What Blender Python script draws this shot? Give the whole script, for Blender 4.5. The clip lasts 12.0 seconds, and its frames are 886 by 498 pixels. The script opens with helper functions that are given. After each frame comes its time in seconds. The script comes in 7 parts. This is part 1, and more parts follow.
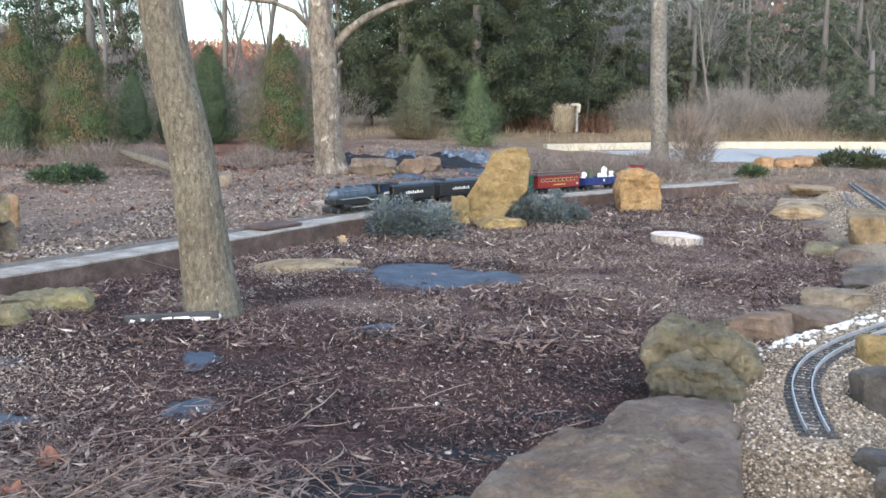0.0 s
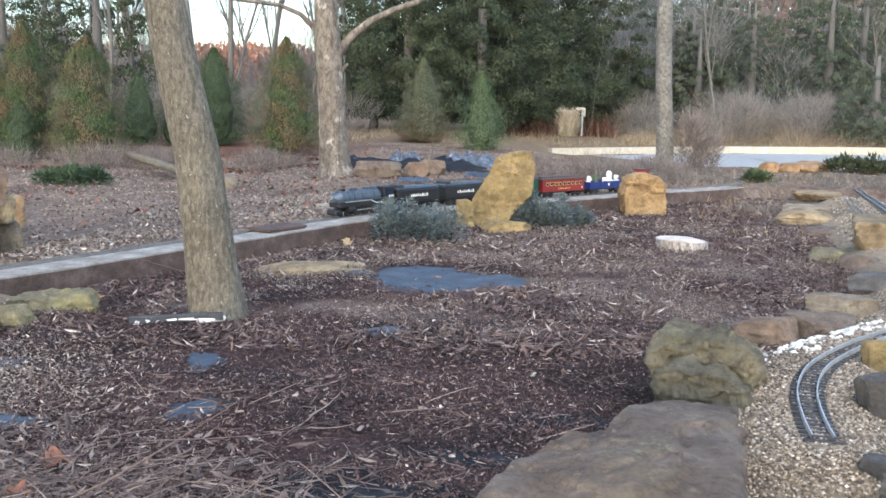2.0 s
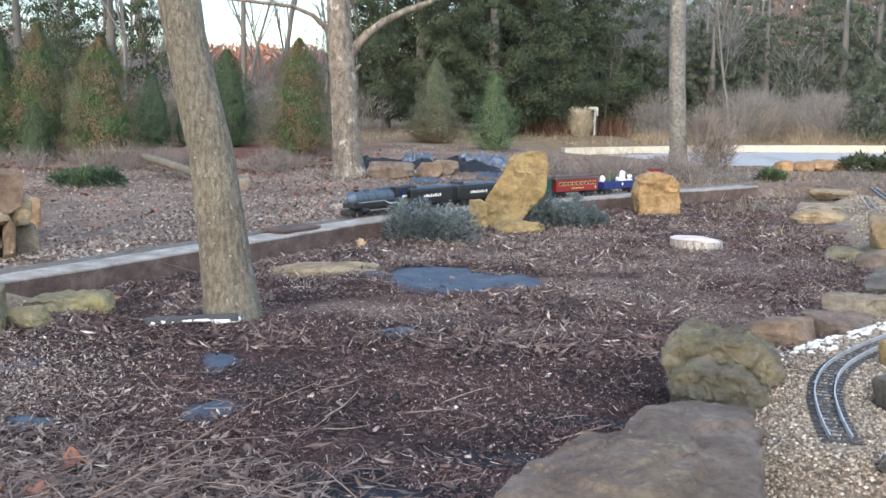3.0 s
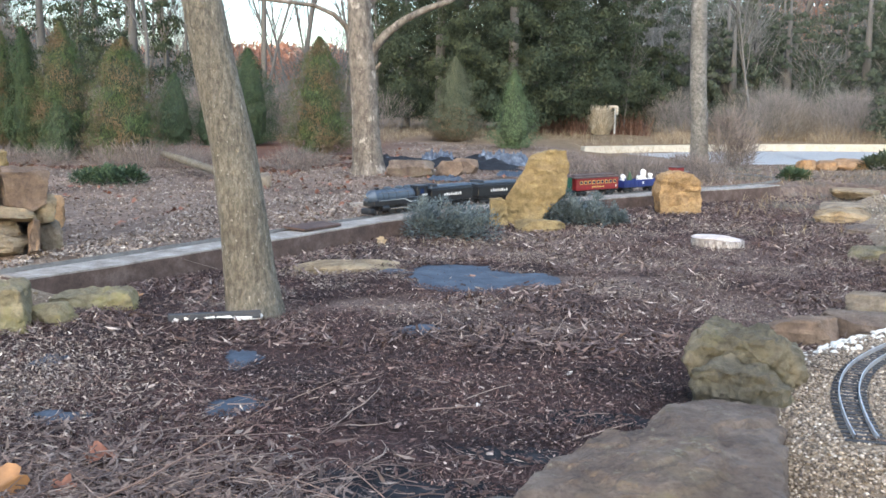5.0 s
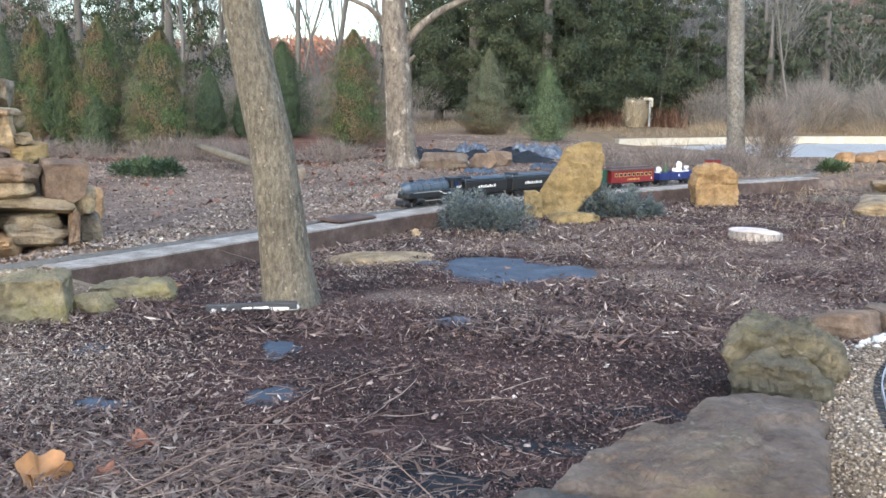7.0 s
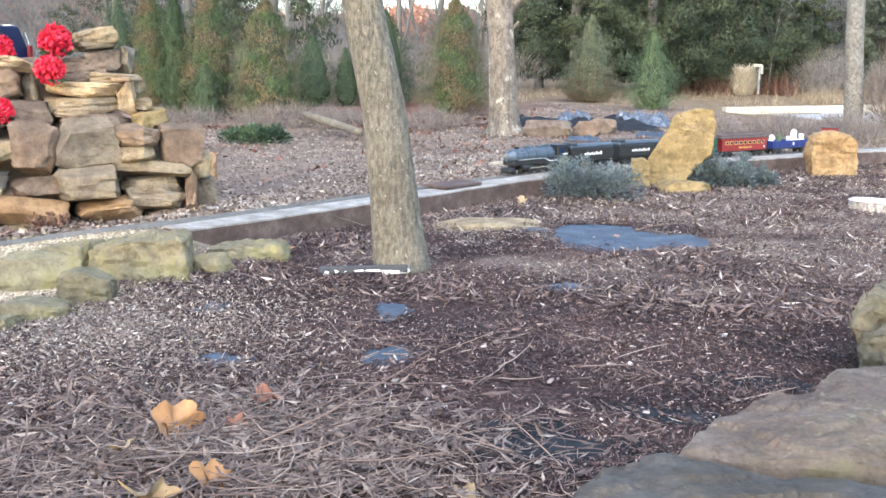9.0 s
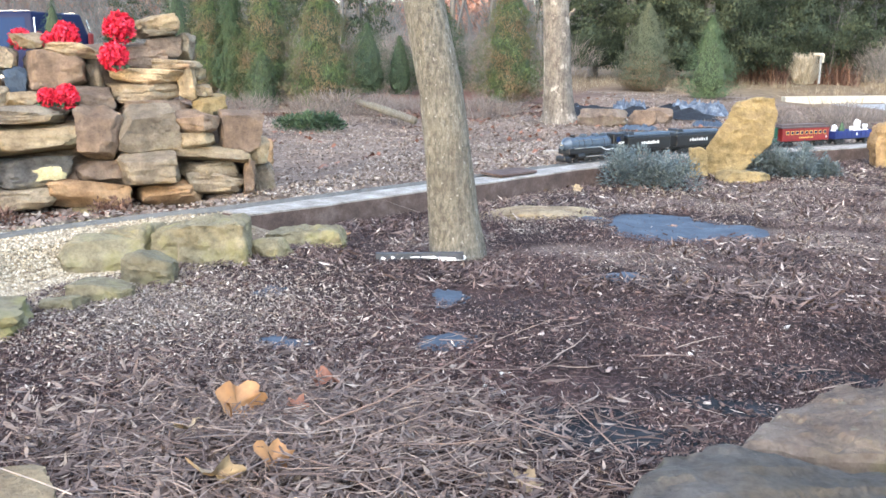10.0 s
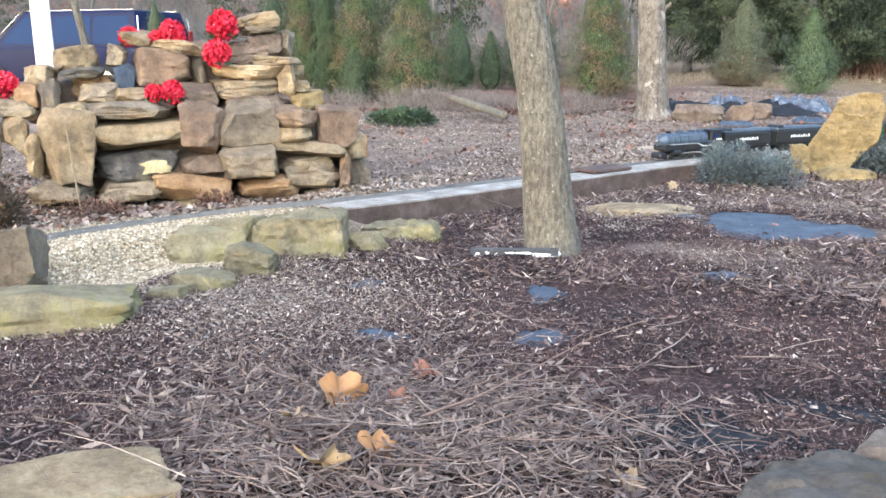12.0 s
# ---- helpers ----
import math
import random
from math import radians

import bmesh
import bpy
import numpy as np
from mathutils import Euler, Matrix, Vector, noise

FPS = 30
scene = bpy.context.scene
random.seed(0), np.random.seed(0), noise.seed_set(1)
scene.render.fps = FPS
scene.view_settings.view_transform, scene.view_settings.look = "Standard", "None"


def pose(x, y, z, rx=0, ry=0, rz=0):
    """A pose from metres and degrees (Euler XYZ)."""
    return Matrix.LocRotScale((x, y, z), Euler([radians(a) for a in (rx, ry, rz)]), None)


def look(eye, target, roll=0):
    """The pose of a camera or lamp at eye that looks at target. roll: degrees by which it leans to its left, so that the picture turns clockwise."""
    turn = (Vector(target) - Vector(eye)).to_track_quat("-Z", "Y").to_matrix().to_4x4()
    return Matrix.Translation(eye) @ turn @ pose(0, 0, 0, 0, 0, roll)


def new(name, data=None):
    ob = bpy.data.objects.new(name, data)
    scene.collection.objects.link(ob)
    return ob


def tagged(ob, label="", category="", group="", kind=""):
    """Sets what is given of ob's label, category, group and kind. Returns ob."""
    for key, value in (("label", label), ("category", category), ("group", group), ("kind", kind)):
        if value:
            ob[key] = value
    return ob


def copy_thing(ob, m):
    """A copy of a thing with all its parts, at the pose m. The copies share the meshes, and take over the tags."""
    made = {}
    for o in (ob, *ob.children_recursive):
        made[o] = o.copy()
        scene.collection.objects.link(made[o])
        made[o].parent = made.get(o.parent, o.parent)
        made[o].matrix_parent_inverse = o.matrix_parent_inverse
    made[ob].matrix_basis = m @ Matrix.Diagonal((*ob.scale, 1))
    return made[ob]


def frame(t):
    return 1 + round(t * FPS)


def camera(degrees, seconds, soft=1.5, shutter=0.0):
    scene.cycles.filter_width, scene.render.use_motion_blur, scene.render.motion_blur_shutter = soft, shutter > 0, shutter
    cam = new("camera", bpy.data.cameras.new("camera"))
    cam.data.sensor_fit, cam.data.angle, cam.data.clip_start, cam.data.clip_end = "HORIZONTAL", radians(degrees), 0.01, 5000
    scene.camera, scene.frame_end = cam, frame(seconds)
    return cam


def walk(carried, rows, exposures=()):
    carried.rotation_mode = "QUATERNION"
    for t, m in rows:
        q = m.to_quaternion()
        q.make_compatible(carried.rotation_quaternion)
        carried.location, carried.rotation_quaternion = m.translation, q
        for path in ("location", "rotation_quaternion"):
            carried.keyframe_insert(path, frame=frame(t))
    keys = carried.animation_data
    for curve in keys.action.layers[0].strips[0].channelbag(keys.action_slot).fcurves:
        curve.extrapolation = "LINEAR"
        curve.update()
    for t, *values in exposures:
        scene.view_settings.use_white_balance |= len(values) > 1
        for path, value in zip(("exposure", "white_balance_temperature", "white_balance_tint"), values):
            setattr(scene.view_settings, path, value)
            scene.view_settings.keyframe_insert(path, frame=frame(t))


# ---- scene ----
cam = camera(51.0, 12.0, soft=1.6)
PATH = [
    (0, (0.021, 0.299, 0.66), (-0.072, 2.273, 0.353), 0.6),
    (0.5, (0.023, 0.298, 0.659), (-0.069, 2.272, 0.353), 0.8),
    (1, (0.021, 0.299, 0.66), (-0.065, 2.274, 0.354), 0.8),
    (1.5, (0.02, 0.298, 0.659), (-0.073, 2.274, 0.362), 0.8),
    (2, (0.019, 0.299, 0.659), (-0.083, 2.274, 0.359), 0.9),
    (2.5, (0.016, 0.298, 0.657), (-0.097, 2.272, 0.357), 0.8),
    (3, (0.014, 0.299, 0.66), (-0.115, 2.272, 0.36), 0.6),
    (5, (0.007, 0.294, 0.658), (-0.162, 2.263, 0.355), 0.6),
    (5.5, (0.005, 0.295, 0.659), (-0.176, 2.263, 0.358), 0.6),
    (6, (0.001, 0.296, 0.66), (-0.192, 2.263, 0.359), 0.7),
    (6.5, (0.001, 0.295, 0.658), (-0.205, 2.26, 0.349), 0.6),
    (8.5, (-0.039, 0.292, 0.643), (-0.431, 2.22, 0.283), 0.2),
    (9, (-0.048, 0.291, 0.639), (-0.486, 2.204, 0.255), 0.2),
    (9.5, (-0.056, 0.286, 0.636), (-0.546, 2.183, 0.235), 0.3),
    (10, (-0.066, 0.285, 0.634), (-0.607, 2.167, 0.226), 0.3),
    (10.5, (-0.072, 0.284, 0.634), (-0.668, 2.149, 0.229), 0.2),
    (11, (-0.08, 0.282, 0.634), (-0.72, 2.132, 0.223), 0.0),
    (11.5, (-0.085, 0.278, 0.635), (-0.761, 2.113, 0.215), -0.0),
    (12, (-0.088, 0.271, 0.635), (-0.804, 2.091, 0.217), 0.0),
]
walk(cam, [(t, look(eye, target, roll)) for t, eye, target, roll in PATH], [(0, 1.86), (6.6, 1.84), (8.4, 2.38), (9.6, 2.45), (12, 2.38)])

# ---- light ----
world = bpy.data.worlds.new("sky")
scene.world = world
world.use_nodes = True
wn = world.node_tree
sky = wn.nodes.new("ShaderNodeTexSky")
sky.sky_type, sky.sun_disc = "NISHITA", False
sky.sun_elevation, sky.sun_rotation = radians(14.0), radians(200.0)
sky.air_density, sky.dust_density, sky.ozone_density = 1.0, 1.0, 2.0
wn.links.new(sky.outputs[0], wn.nodes["Background"].inputs[0])
wn.nodes["Background"].inputs[1].default_value = 0.15
sun = new("sun", bpy.data.lights.new("sun", "SUN"))
sun.data.energy, sun.data.angle, sun.data.color = 0.9, radians(60), (1.0, 0.96, 0.92)
sun.matrix_world = look((2.0, -4.0, 6.0), (0, 0, 0))


# ---- materials ----
def nodes_of(name, rough=0.9, metal=0.0):
    m = bpy.data.materials.new(name)
    m.use_nodes = True
    t = m.node_tree
    b = t.nodes["Principled BSDF"]
    b.inputs["Roughness"].default_value, b.inputs["Metallic"].default_value = rough, metal
    return m, t, b


def noise_at(t, scale, detail=4.0, space="Object", stretch=(1, 1, 1), rough=0.6):
    co = t.nodes.new("ShaderNodeTexCoord")
    mp = t.nodes.new("ShaderNodeMapping")
    mp.inputs["Scale"].default_value = stretch
    t.links.new(co.outputs[space], mp.inputs[0])
    n = t.nodes.new("ShaderNodeTexNoise")
    n.inputs["Scale"].default_value, n.inputs["Detail"].default_value, n.inputs["Roughness"].default_value = scale, detail, rough
    t.links.new(mp.outputs[0], n.inputs["Vector"])
    return n.outputs["Fac"]


def ramp(t, fac, stops):
    r = t.nodes.new("ShaderNodeValToRGB")
    e = r.color_ramp.elements
    while len(e) < len(stops):
        e.new(0.5)
    for el, (p, c) in zip(e, stops):
        el.position, el.color = p, (*c, 1)
    t.links.new(fac, r.inputs[0])
    return r.outputs[0]


def mixed(t, fac, a, b, how="MIX"):
    m = t.nodes.new("ShaderNodeMix")
    m.data_type, m.blend_type = "RGBA", how
    for sock, v in ((m.inputs[0], fac), (m.inputs[6], a), (m.inputs[7], b)):
        if isinstance(v, (int, float)):
            sock.default_value = v
        elif isinstance(v, tuple):
            sock.default_value = (*v, 1)
        else:
            t.links.new(v, sock)
    return m.outputs[2]


def bumped(t, b, fac, strength, dist):
    n = t.nodes.new("ShaderNodeBump")
    n.inputs["Strength"].default_value, n.inputs["Distance"].default_value = strength, dist
    t.links.new(fac, n.inputs["Height"])
    t.links.new(n.outputs[0], b.inputs["Normal"])


def painted(name, colour, rough=0.5, metal=0.0, vary=0.25, scale=30.0, coat=0.0):
    """A plain surface with a little grime and unevenness."""
    m, t, b = nodes_of(name, rough, metal)
    lo = tuple(c * (1 - vary) for c in colour)
    col = ramp(t, noise_at(t, scale, 6), [(0.35, lo), (0.6, colour)])
    t.links.new(col, b.inputs["Base Color"])
    b.inputs["Coat Weight"].default_value = coat
    bumped(t, b, noise_at(t, scale * 6, 3), 0.15, 0.001)
    return m


def stone_material(name, dark, mid, light, stain, moss=0.0, moss_colour=(0.17, 0.16, 0.07)):
    m, t, b = nodes_of(name, 0.92)
    base = ramp(t, noise_at(t, 7, 8, rough=0.65), [(0.32, dark), (0.5, mid), (0.68, light)])
    base = mixed(t, ramp(t, noise_at(t, 3.2, 5, stretch=(1, 1, 2.6)), [(0.52, (0, 0, 0)), (0.68, (1, 1, 1))]), base, stain)
    grain = ramp(t, noise_at(t, 120, 6, rough=0.75), [(0.34, (0.80, 0.79, 0.78)), (0.5, (1.0, 1.0, 1.0)), (0.66, (1.14, 1.13, 1.11))])
    blot = ramp(t, noise_at(t, 22, 7, rough=0.75), [(0.33, (0.66, 0.64, 0.62)), (0.5, (1.0, 1.0, 1.0)), (0.68, (1.22, 1.2, 1.16))])
    grain = mixed(t, 1.0, grain, blot, "MULTIPLY")
    base = mixed(t, 1.0, base, grain, "MULTIPLY")
    if moss:
        spots = ramp(t, noise_at(t, 42, 5, rough=0.7), [(0.57, (0, 0, 0)), (0.66, (0.7, 0.7, 0.7))])
        base = mixed(t, mixed(t, 1.0, spots, ramp(t, noise_at(t, 6, 3), [(0.45, (0, 0, 0)), (0.62, (1, 1, 1))]), "MULTIPLY"), base, (0.36, 0.34, 0.25))
        base = mixed(t, ramp(t, noise_at(t, 9, 7), [(0.60 - moss * 0.16, (0, 0, 0)), (0.80 - moss * 0.16, (0.8, 0.8, 0.8))]), base, moss_colour)
    inf = t.nodes.new("ShaderNodeObjectInfo")
    tone = ramp(t, inf.outputs["Random"], [(0.0, (0.74, 0.74, 0.76)), (1.0, (1.2, 1.16, 1.1))])
    base = mixed(t, 1.0, base, tone, "MULTIPLY")
    t.links.new(base, b.inputs["Base Color"])
    bumped(t, b, noise_at(t, 30, 11, rough=0.74), 1.0, 0.02)
    return m


def island_material(name, stops, rough=0.9, scale=60.0, bump=0.0, patch=None, patch_scale=2.0):
    """Many small pieces in one mesh, each with a shade of its own."""
    m, t, b = nodes_of(name, rough)
    g = t.nodes.new("ShaderNodeNewGeometry")
    col = ramp(t, g.outputs["Random Per Island"], stops)
    if patch:
        other = ramp(t, g.outputs["Random Per Island"], patch)
        col = mixed(t, ramp(t, noise_at(t, patch_scale, 5), [(0.44, (0, 0, 0)), (0.58, (1, 1, 1))]), col, other)
    shade = ramp(t, noise_at(t, scale, 4), [(0.3, (0.7, 0.7, 0.7)), (0.7, (1.2, 1.2, 1.2))])
    t.links.new(mixed(t, 1.0, col, shade, "MULTIPLY"), b.inputs["Base Color"])
    if bump:
        bumped(t, b, noise_at(t, scale * 2, 4), 0.4, bump)
    return m


STONE = {
    "tan": stone_material("tan_sandstone", (0.190, 0.140, 0.087), (0.336, 0.259, 0.163), (0.470, 0.378, 0.255), (0.224, 0.173, 0.122), 0.08),
    "cream": stone_material("cream_sandstone", (0.28, 0.21, 0.13), (0.48, 0.37, 0.24), (0.60, 0.50, 0.36), (0.36, 0.23, 0.13)),
    "orange": stone_material("orange_sandstone", (0.198, 0.117, 0.061), (0.374, 0.233, 0.128), (0.484, 0.329, 0.194), (0.242, 0.170, 0.112)),
    "grey": stone_material("grey_sandstone", (0.138, 0.112, 0.085), (0.265, 0.218, 0.164), (0.391, 0.336, 0.260), (0.287, 0.213, 0.127), 0.08),
    "dark": stone_material("dark_slate_stone", (0.060, 0.057, 0.056), (0.120, 0.115, 0.113), (0.204, 0.196, 0.189), (0.240, 0.207, 0.140)),
    "brown": stone_material("brown_sandstone", (0.134, 0.094, 0.069), (0.244, 0.175, 0.129), (0.366, 0.275, 0.202), (0.195, 0.152, 0.123)),
    "yellow": stone_material("yellow_sandstone", (0.18, 0.135, 0.065), (0.30, 0.225, 0.11), (0.38, 0.30, 0.165), (0.23, 0.175, 0.105)),
    "amber": stone_material("amber_sandstone", (0.20, 0.125, 0.06), (0.38, 0.255, 0.13), (0.48, 0.345, 0.20), (0.27, 0.19, 0.11)),
    "mossy": stone_material("mossy_sandstone", (0.075, 0.070, 0.052), (0.175, 0.160, 0.115), (0.29, 0.262, 0.195), (0.13, 0.10, 0.065), 0.45, (0.135, 0.13, 0.055)),
    "lichen": stone_material("lichened_sandstone", (0.15, 0.13, 0.085), (0.26, 0.23, 0.15), (0.36, 0.32, 0.22), (0.19, 0.155, 0.105), 0.7, (0.275, 0.255, 0.10)),
    "slate": stone_material("grey_brown_slab_stone", (0.055, 0.050, 0.047), (0.105, 0.096, 0.09), (0.17, 0.158, 0.148), (0.13, 0.11, 0.085), 0.1),
    "slab": stone_material("red_brown_slab_stone", (0.085, 0.064, 0.054), (0.165, 0.128, 0.106), (0.25, 0.208, 0.178), (0.19, 0.155, 0.11), 0.2),
}

m_mulch = island_material("mulch_chip", [(0.0, (0.020, 0.011, 0.012)), (0.45, (0.064, 0.036, 0.035)), (0.78, (0.135, 0.079, 0.070)), (0.93, (0.26, 0.17, 0.145)), (1.0, (0.50, 0.41, 0.36))], 0.85, patch=[(0.0, (0.014, 0.009, 0.011)), (0.6, (0.038, 0.023, 0.025)), (0.90, (0.095, 0.060, 0.056)), (1.0, (0.38, 0.30, 0.27))], patch_scale=2.3)
m_litter = island_material("leaf_litter", [(0.0, (0.098, 0.068, 0.056)), (0.5, (0.18, 0.129, 0.106)), (0.88, (0.285, 0.22, 0.178)), (1.0, (0.48, 0.41, 0.34))], 0.8, patch=[(0.0, (0.138, 0.102, 0.082)), (0.6, (0.255, 0.203, 0.165)), (1.0, (0.46, 0.40, 0.335))], patch_scale=1.0)
m_pebble = island_material("pea_gravel", [(0.0, (0.085, 0.066, 0.052)), (0.4, (0.21, 0.165, 0.125)), (0.75, (0.36, 0.295, 0.225)), (0.95, (0.50, 0.43, 0.35)), (1.0, (0.68, 0.63, 0.56))], 0.7)
m_cream_pebble = island_material("cream_pea_gravel", [(0.0, (0.21, 0.165, 0.11)), (0.4, (0.34, 0.275, 0.185)), (0.75, (0.46, 0.38, 0.27)), (1.0, (0.66, 0.59, 0.47))], 0.75)
m_pale = island_material("pale_gravel", [(0.0, (0.22, 0.19, 0.16)), (0.6, (0.40, 0.37, 0.33)), (1.0, (0.66, 0.64, 0.60))], 0.8)
m_pale_chip = island_material("pale_wood_chip", [(0.0, (0.125, 0.096, 0.082)), (0.5, (0.25, 0.20, 0.17)), (0.9, (0.41, 0.345, 0.29)), (1.0, (0.62, 0.56, 0.48))], 0.85)
m_quartz = island_material("white_quartz_pebble", [(0.0, (0.62, 0.60, 0.55)), (1.0, (0.85, 0.84, 0.80))], 0.6)
m_twig = island_material("dry_twig", [(0.0, (0.058, 0.040, 0.037)), (0.5, (0.150, 0.105, 0.094)), (0.9, (0.245, 0.19, 0.166)), (1.0, (0.34, 0.28, 0.243))], 0.85)
m_dry_leaf = island_material("dry_oak_leaf", [(0.0, (0.28, 0.125, 0.05)), (0.6, (0.36, 0.185, 0.08)), (1.0, (0.42, 0.28, 0.15))], 0.65, 40)
m_red_leaf = island_material("red_brown_leaf", [(0.0, (0.15, 0.055, 0.035)), (1.0, (0.30, 0.13, 0.08))], 0.7, 40)
m_pale_leaf = island_material("pale_tan_leaf", [(0.0, (0.25, 0.175, 0.10)), (1.0, (0.36, 0.27, 0.165))], 0.65, 40)
m_cypress = island_material("cypress_green", [(0.0, (0.034, 0.068, 0.033)), (0.5, (0.045, 0.082, 0.039)), (1.0, (0.062, 0.10, 0.047))], 0.8, patch=[(0.0, (0.050, 0.084, 0.038)), (0.6, (0.064, 0.098, 0.043)), (1.0, (0.09, 0.115, 0.054))], patch_scale=7)
m_mixed_cypress = island_material("green_and_bronze_cypress", [(0.0, (0.052, 0.089, 0.030)), (0.5, (0.069, 0.111, 0.037)), (1.0, (0.094, 0.134, 0.048))], 0.8, patch=[(0.0, (0.100, 0.075, 0.042)), (0.5, (0.140, 0.100, 0.056)), (1.0, (0.182, 0.127, 0.072))], patch_scale=3.6)
m_bronze = island_material("winter_bronzed_cypress", [(0.0, (0.10, 0.09, 0.055)), (0.4, (0.17, 0.135, 0.085)), (0.75, (0.23, 0.165, 0.11)), (1.0, (0.28, 0.20, 0.14))], 0.75)
m_dark_shrub = island_material("dark_bronze_shrub", [(0.0, (0.05, 0.042, 0.026)), (0.6, (0.095, 0.07, 0.045)), (1.0, (0.16, 0.10, 0.07))], 0.8)
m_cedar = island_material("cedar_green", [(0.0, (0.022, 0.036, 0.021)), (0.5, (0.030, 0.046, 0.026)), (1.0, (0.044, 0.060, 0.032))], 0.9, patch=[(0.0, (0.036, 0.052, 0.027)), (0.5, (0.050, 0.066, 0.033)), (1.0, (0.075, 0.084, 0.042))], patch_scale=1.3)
m_spruce = island_material("bright_spruce_green", [(0.0, (0.070, 0.118, 0.055)), (0.5, (0.095, 0.150, 0.072)), (1.0, (0.135, 0.185, 0.095))], 0.8)
m_sage = island_material("grey_green_conifer", [(0.0, (0.095, 0.112, 0.070)), (0.5, (0.125, 0.142, 0.090)), (1.0, (0.165, 0.178, 0.115))], 0.8)
m_straw = island_material("pale_straw", [(0.0, (0.26, 0.215, 0.155)), (0.6, (0.40, 0.345, 0.26)), (1.0, (0.54, 0.48, 0.38))], 0.85)
m_russet = island_material("russet_dead_leaf", [(0.0, (0.085, 0.042, 0.030)), (0.6, (0.16, 0.082, 0.056)), (1.0, (0.25, 0.145, 0.10))], 0.85)
m_blue_needle = island_material("blue_juniper_needle", [(0.0, (0.058, 0.084, 0.092)), (0.5, (0.108, 0.145, 0.158)), (1.0, (0.19, 0.232, 0.248))], 0.75, patch=[(0.0, (0.080, 0.105, 0.108)), (1.0, (0.165, 0.20, 0.205))], patch_scale=12)
m_pine = island_material("fresh_green_needle", [(0.0, (0.022, 0.050, 0.026)), (0.6, (0.055, 0.098, 0.048)), (1.0, (0.095, 0.145, 0.075))], 0.75)
m_dry_grass = island_material("dry_grass", [(0.0, (0.15, 0.105, 0.07)), (0.6, (0.29, 0.225, 0.15)), (1.0, (0.43, 0.36, 0.25))], 0.85)
m_brush = island_material("bare_brush", [(0.0, (0.10, 0.08, 0.07)), (0.6, (0.19, 0.155, 0.14)), (1.0, (0.30, 0.255, 0.22))], 0.9)
m_grey_weed = island_material("grey_dead_weed", [(0.0, (0.085, 0.078, 0.068)), (0.6, (0.16, 0.148, 0.13)), (1.0, (0.26, 0.24, 0.212))], 0.9)
# Distance haze is painted in: bare wood made paler and greyer.
m_hazy_wood = island_material("haze_tinted_wood", [(0.0, (0.10, 0.098, 0.094)), (0.6, (0.165, 0.16, 0.153)), (1.0, (0.25, 0.243, 0.232))], 0.95)
m_pink_brush = island_material("pinkish_winter_brush", [(0.0, (0.115, 0.104, 0.098)), (0.6, (0.195, 0.176, 0.165)), (1.0, (0.30, 0.275, 0.255))], 0.9, patch=[(0.0, (0.14, 0.12, 0.10)), (0.6, (0.245, 0.208, 0.17)), (1.0, (0.36, 0.315, 0.26))], patch_scale=0.5)
# Cedar green lightened and greyed in the colour itself to imitate haze.
m_hazy_cedar = island_material("haze_tinted_cedar_green", [(0.0, (0.046, 0.064, 0.046)), (0.6, (0.062, 0.082, 0.058)), (1.0, (0.086, 0.106, 0.074))], 0.9, patch=[(0.0, (0.060, 0.080, 0.056)), (1.0, (0.10, 0.12, 0.082))], patch_scale=0.8)
m_curl = island_material("curled_grey_leaf", [(0.0, (0.054, 0.038, 0.034)), (0.55, (0.142, 0.101, 0.088)), (0.9, (0.235, 0.182, 0.155)), (1.0, (0.35, 0.285, 0.235))], 0.8, 80)
m_shred = island_material("dry_bark_shred", [(0.0, (0.040, 0.025, 0.024)), (0.5, (0.105, 0.066, 0.059)), (0.82, (0.185, 0.128, 0.112)), (0.95, (0.31, 0.235, 0.205)), (1.0, (0.58, 0.49, 0.43))], 0.85, patch=[(0.0, (0.070, 0.047, 0.043)), (0.6, (0.155, 0.110, 0.096)), (0.92, (0.29, 0.225, 0.195)), (1.0, (0.62, 0.54, 0.47))], patch_scale=1.6)
# Low sunlight on the far treetops is put into this orange-red base colour.
m_sunlit_far = island_material("sunlit_orange_far_tree", [(0.0, (0.27, 0.125, 0.085)), (0.6, (0.37, 0.185, 0.13)), (1.0, (0.46, 0.27, 0.20))], 0.9)
m_bare_bark = island_material("grey_bare_bark", [(0.0, (0.085, 0.08, 0.076)), (1.0, (0.165, 0.156, 0.148))], 0.9)
m_bloom = island_material("red_silk_bloom", [(0.0, (0.50, 0.006, 0.022)), (0.6, (0.78, 0.016, 0.06)), (1.0, (0.85, 0.06, 0.12))], 0.6)


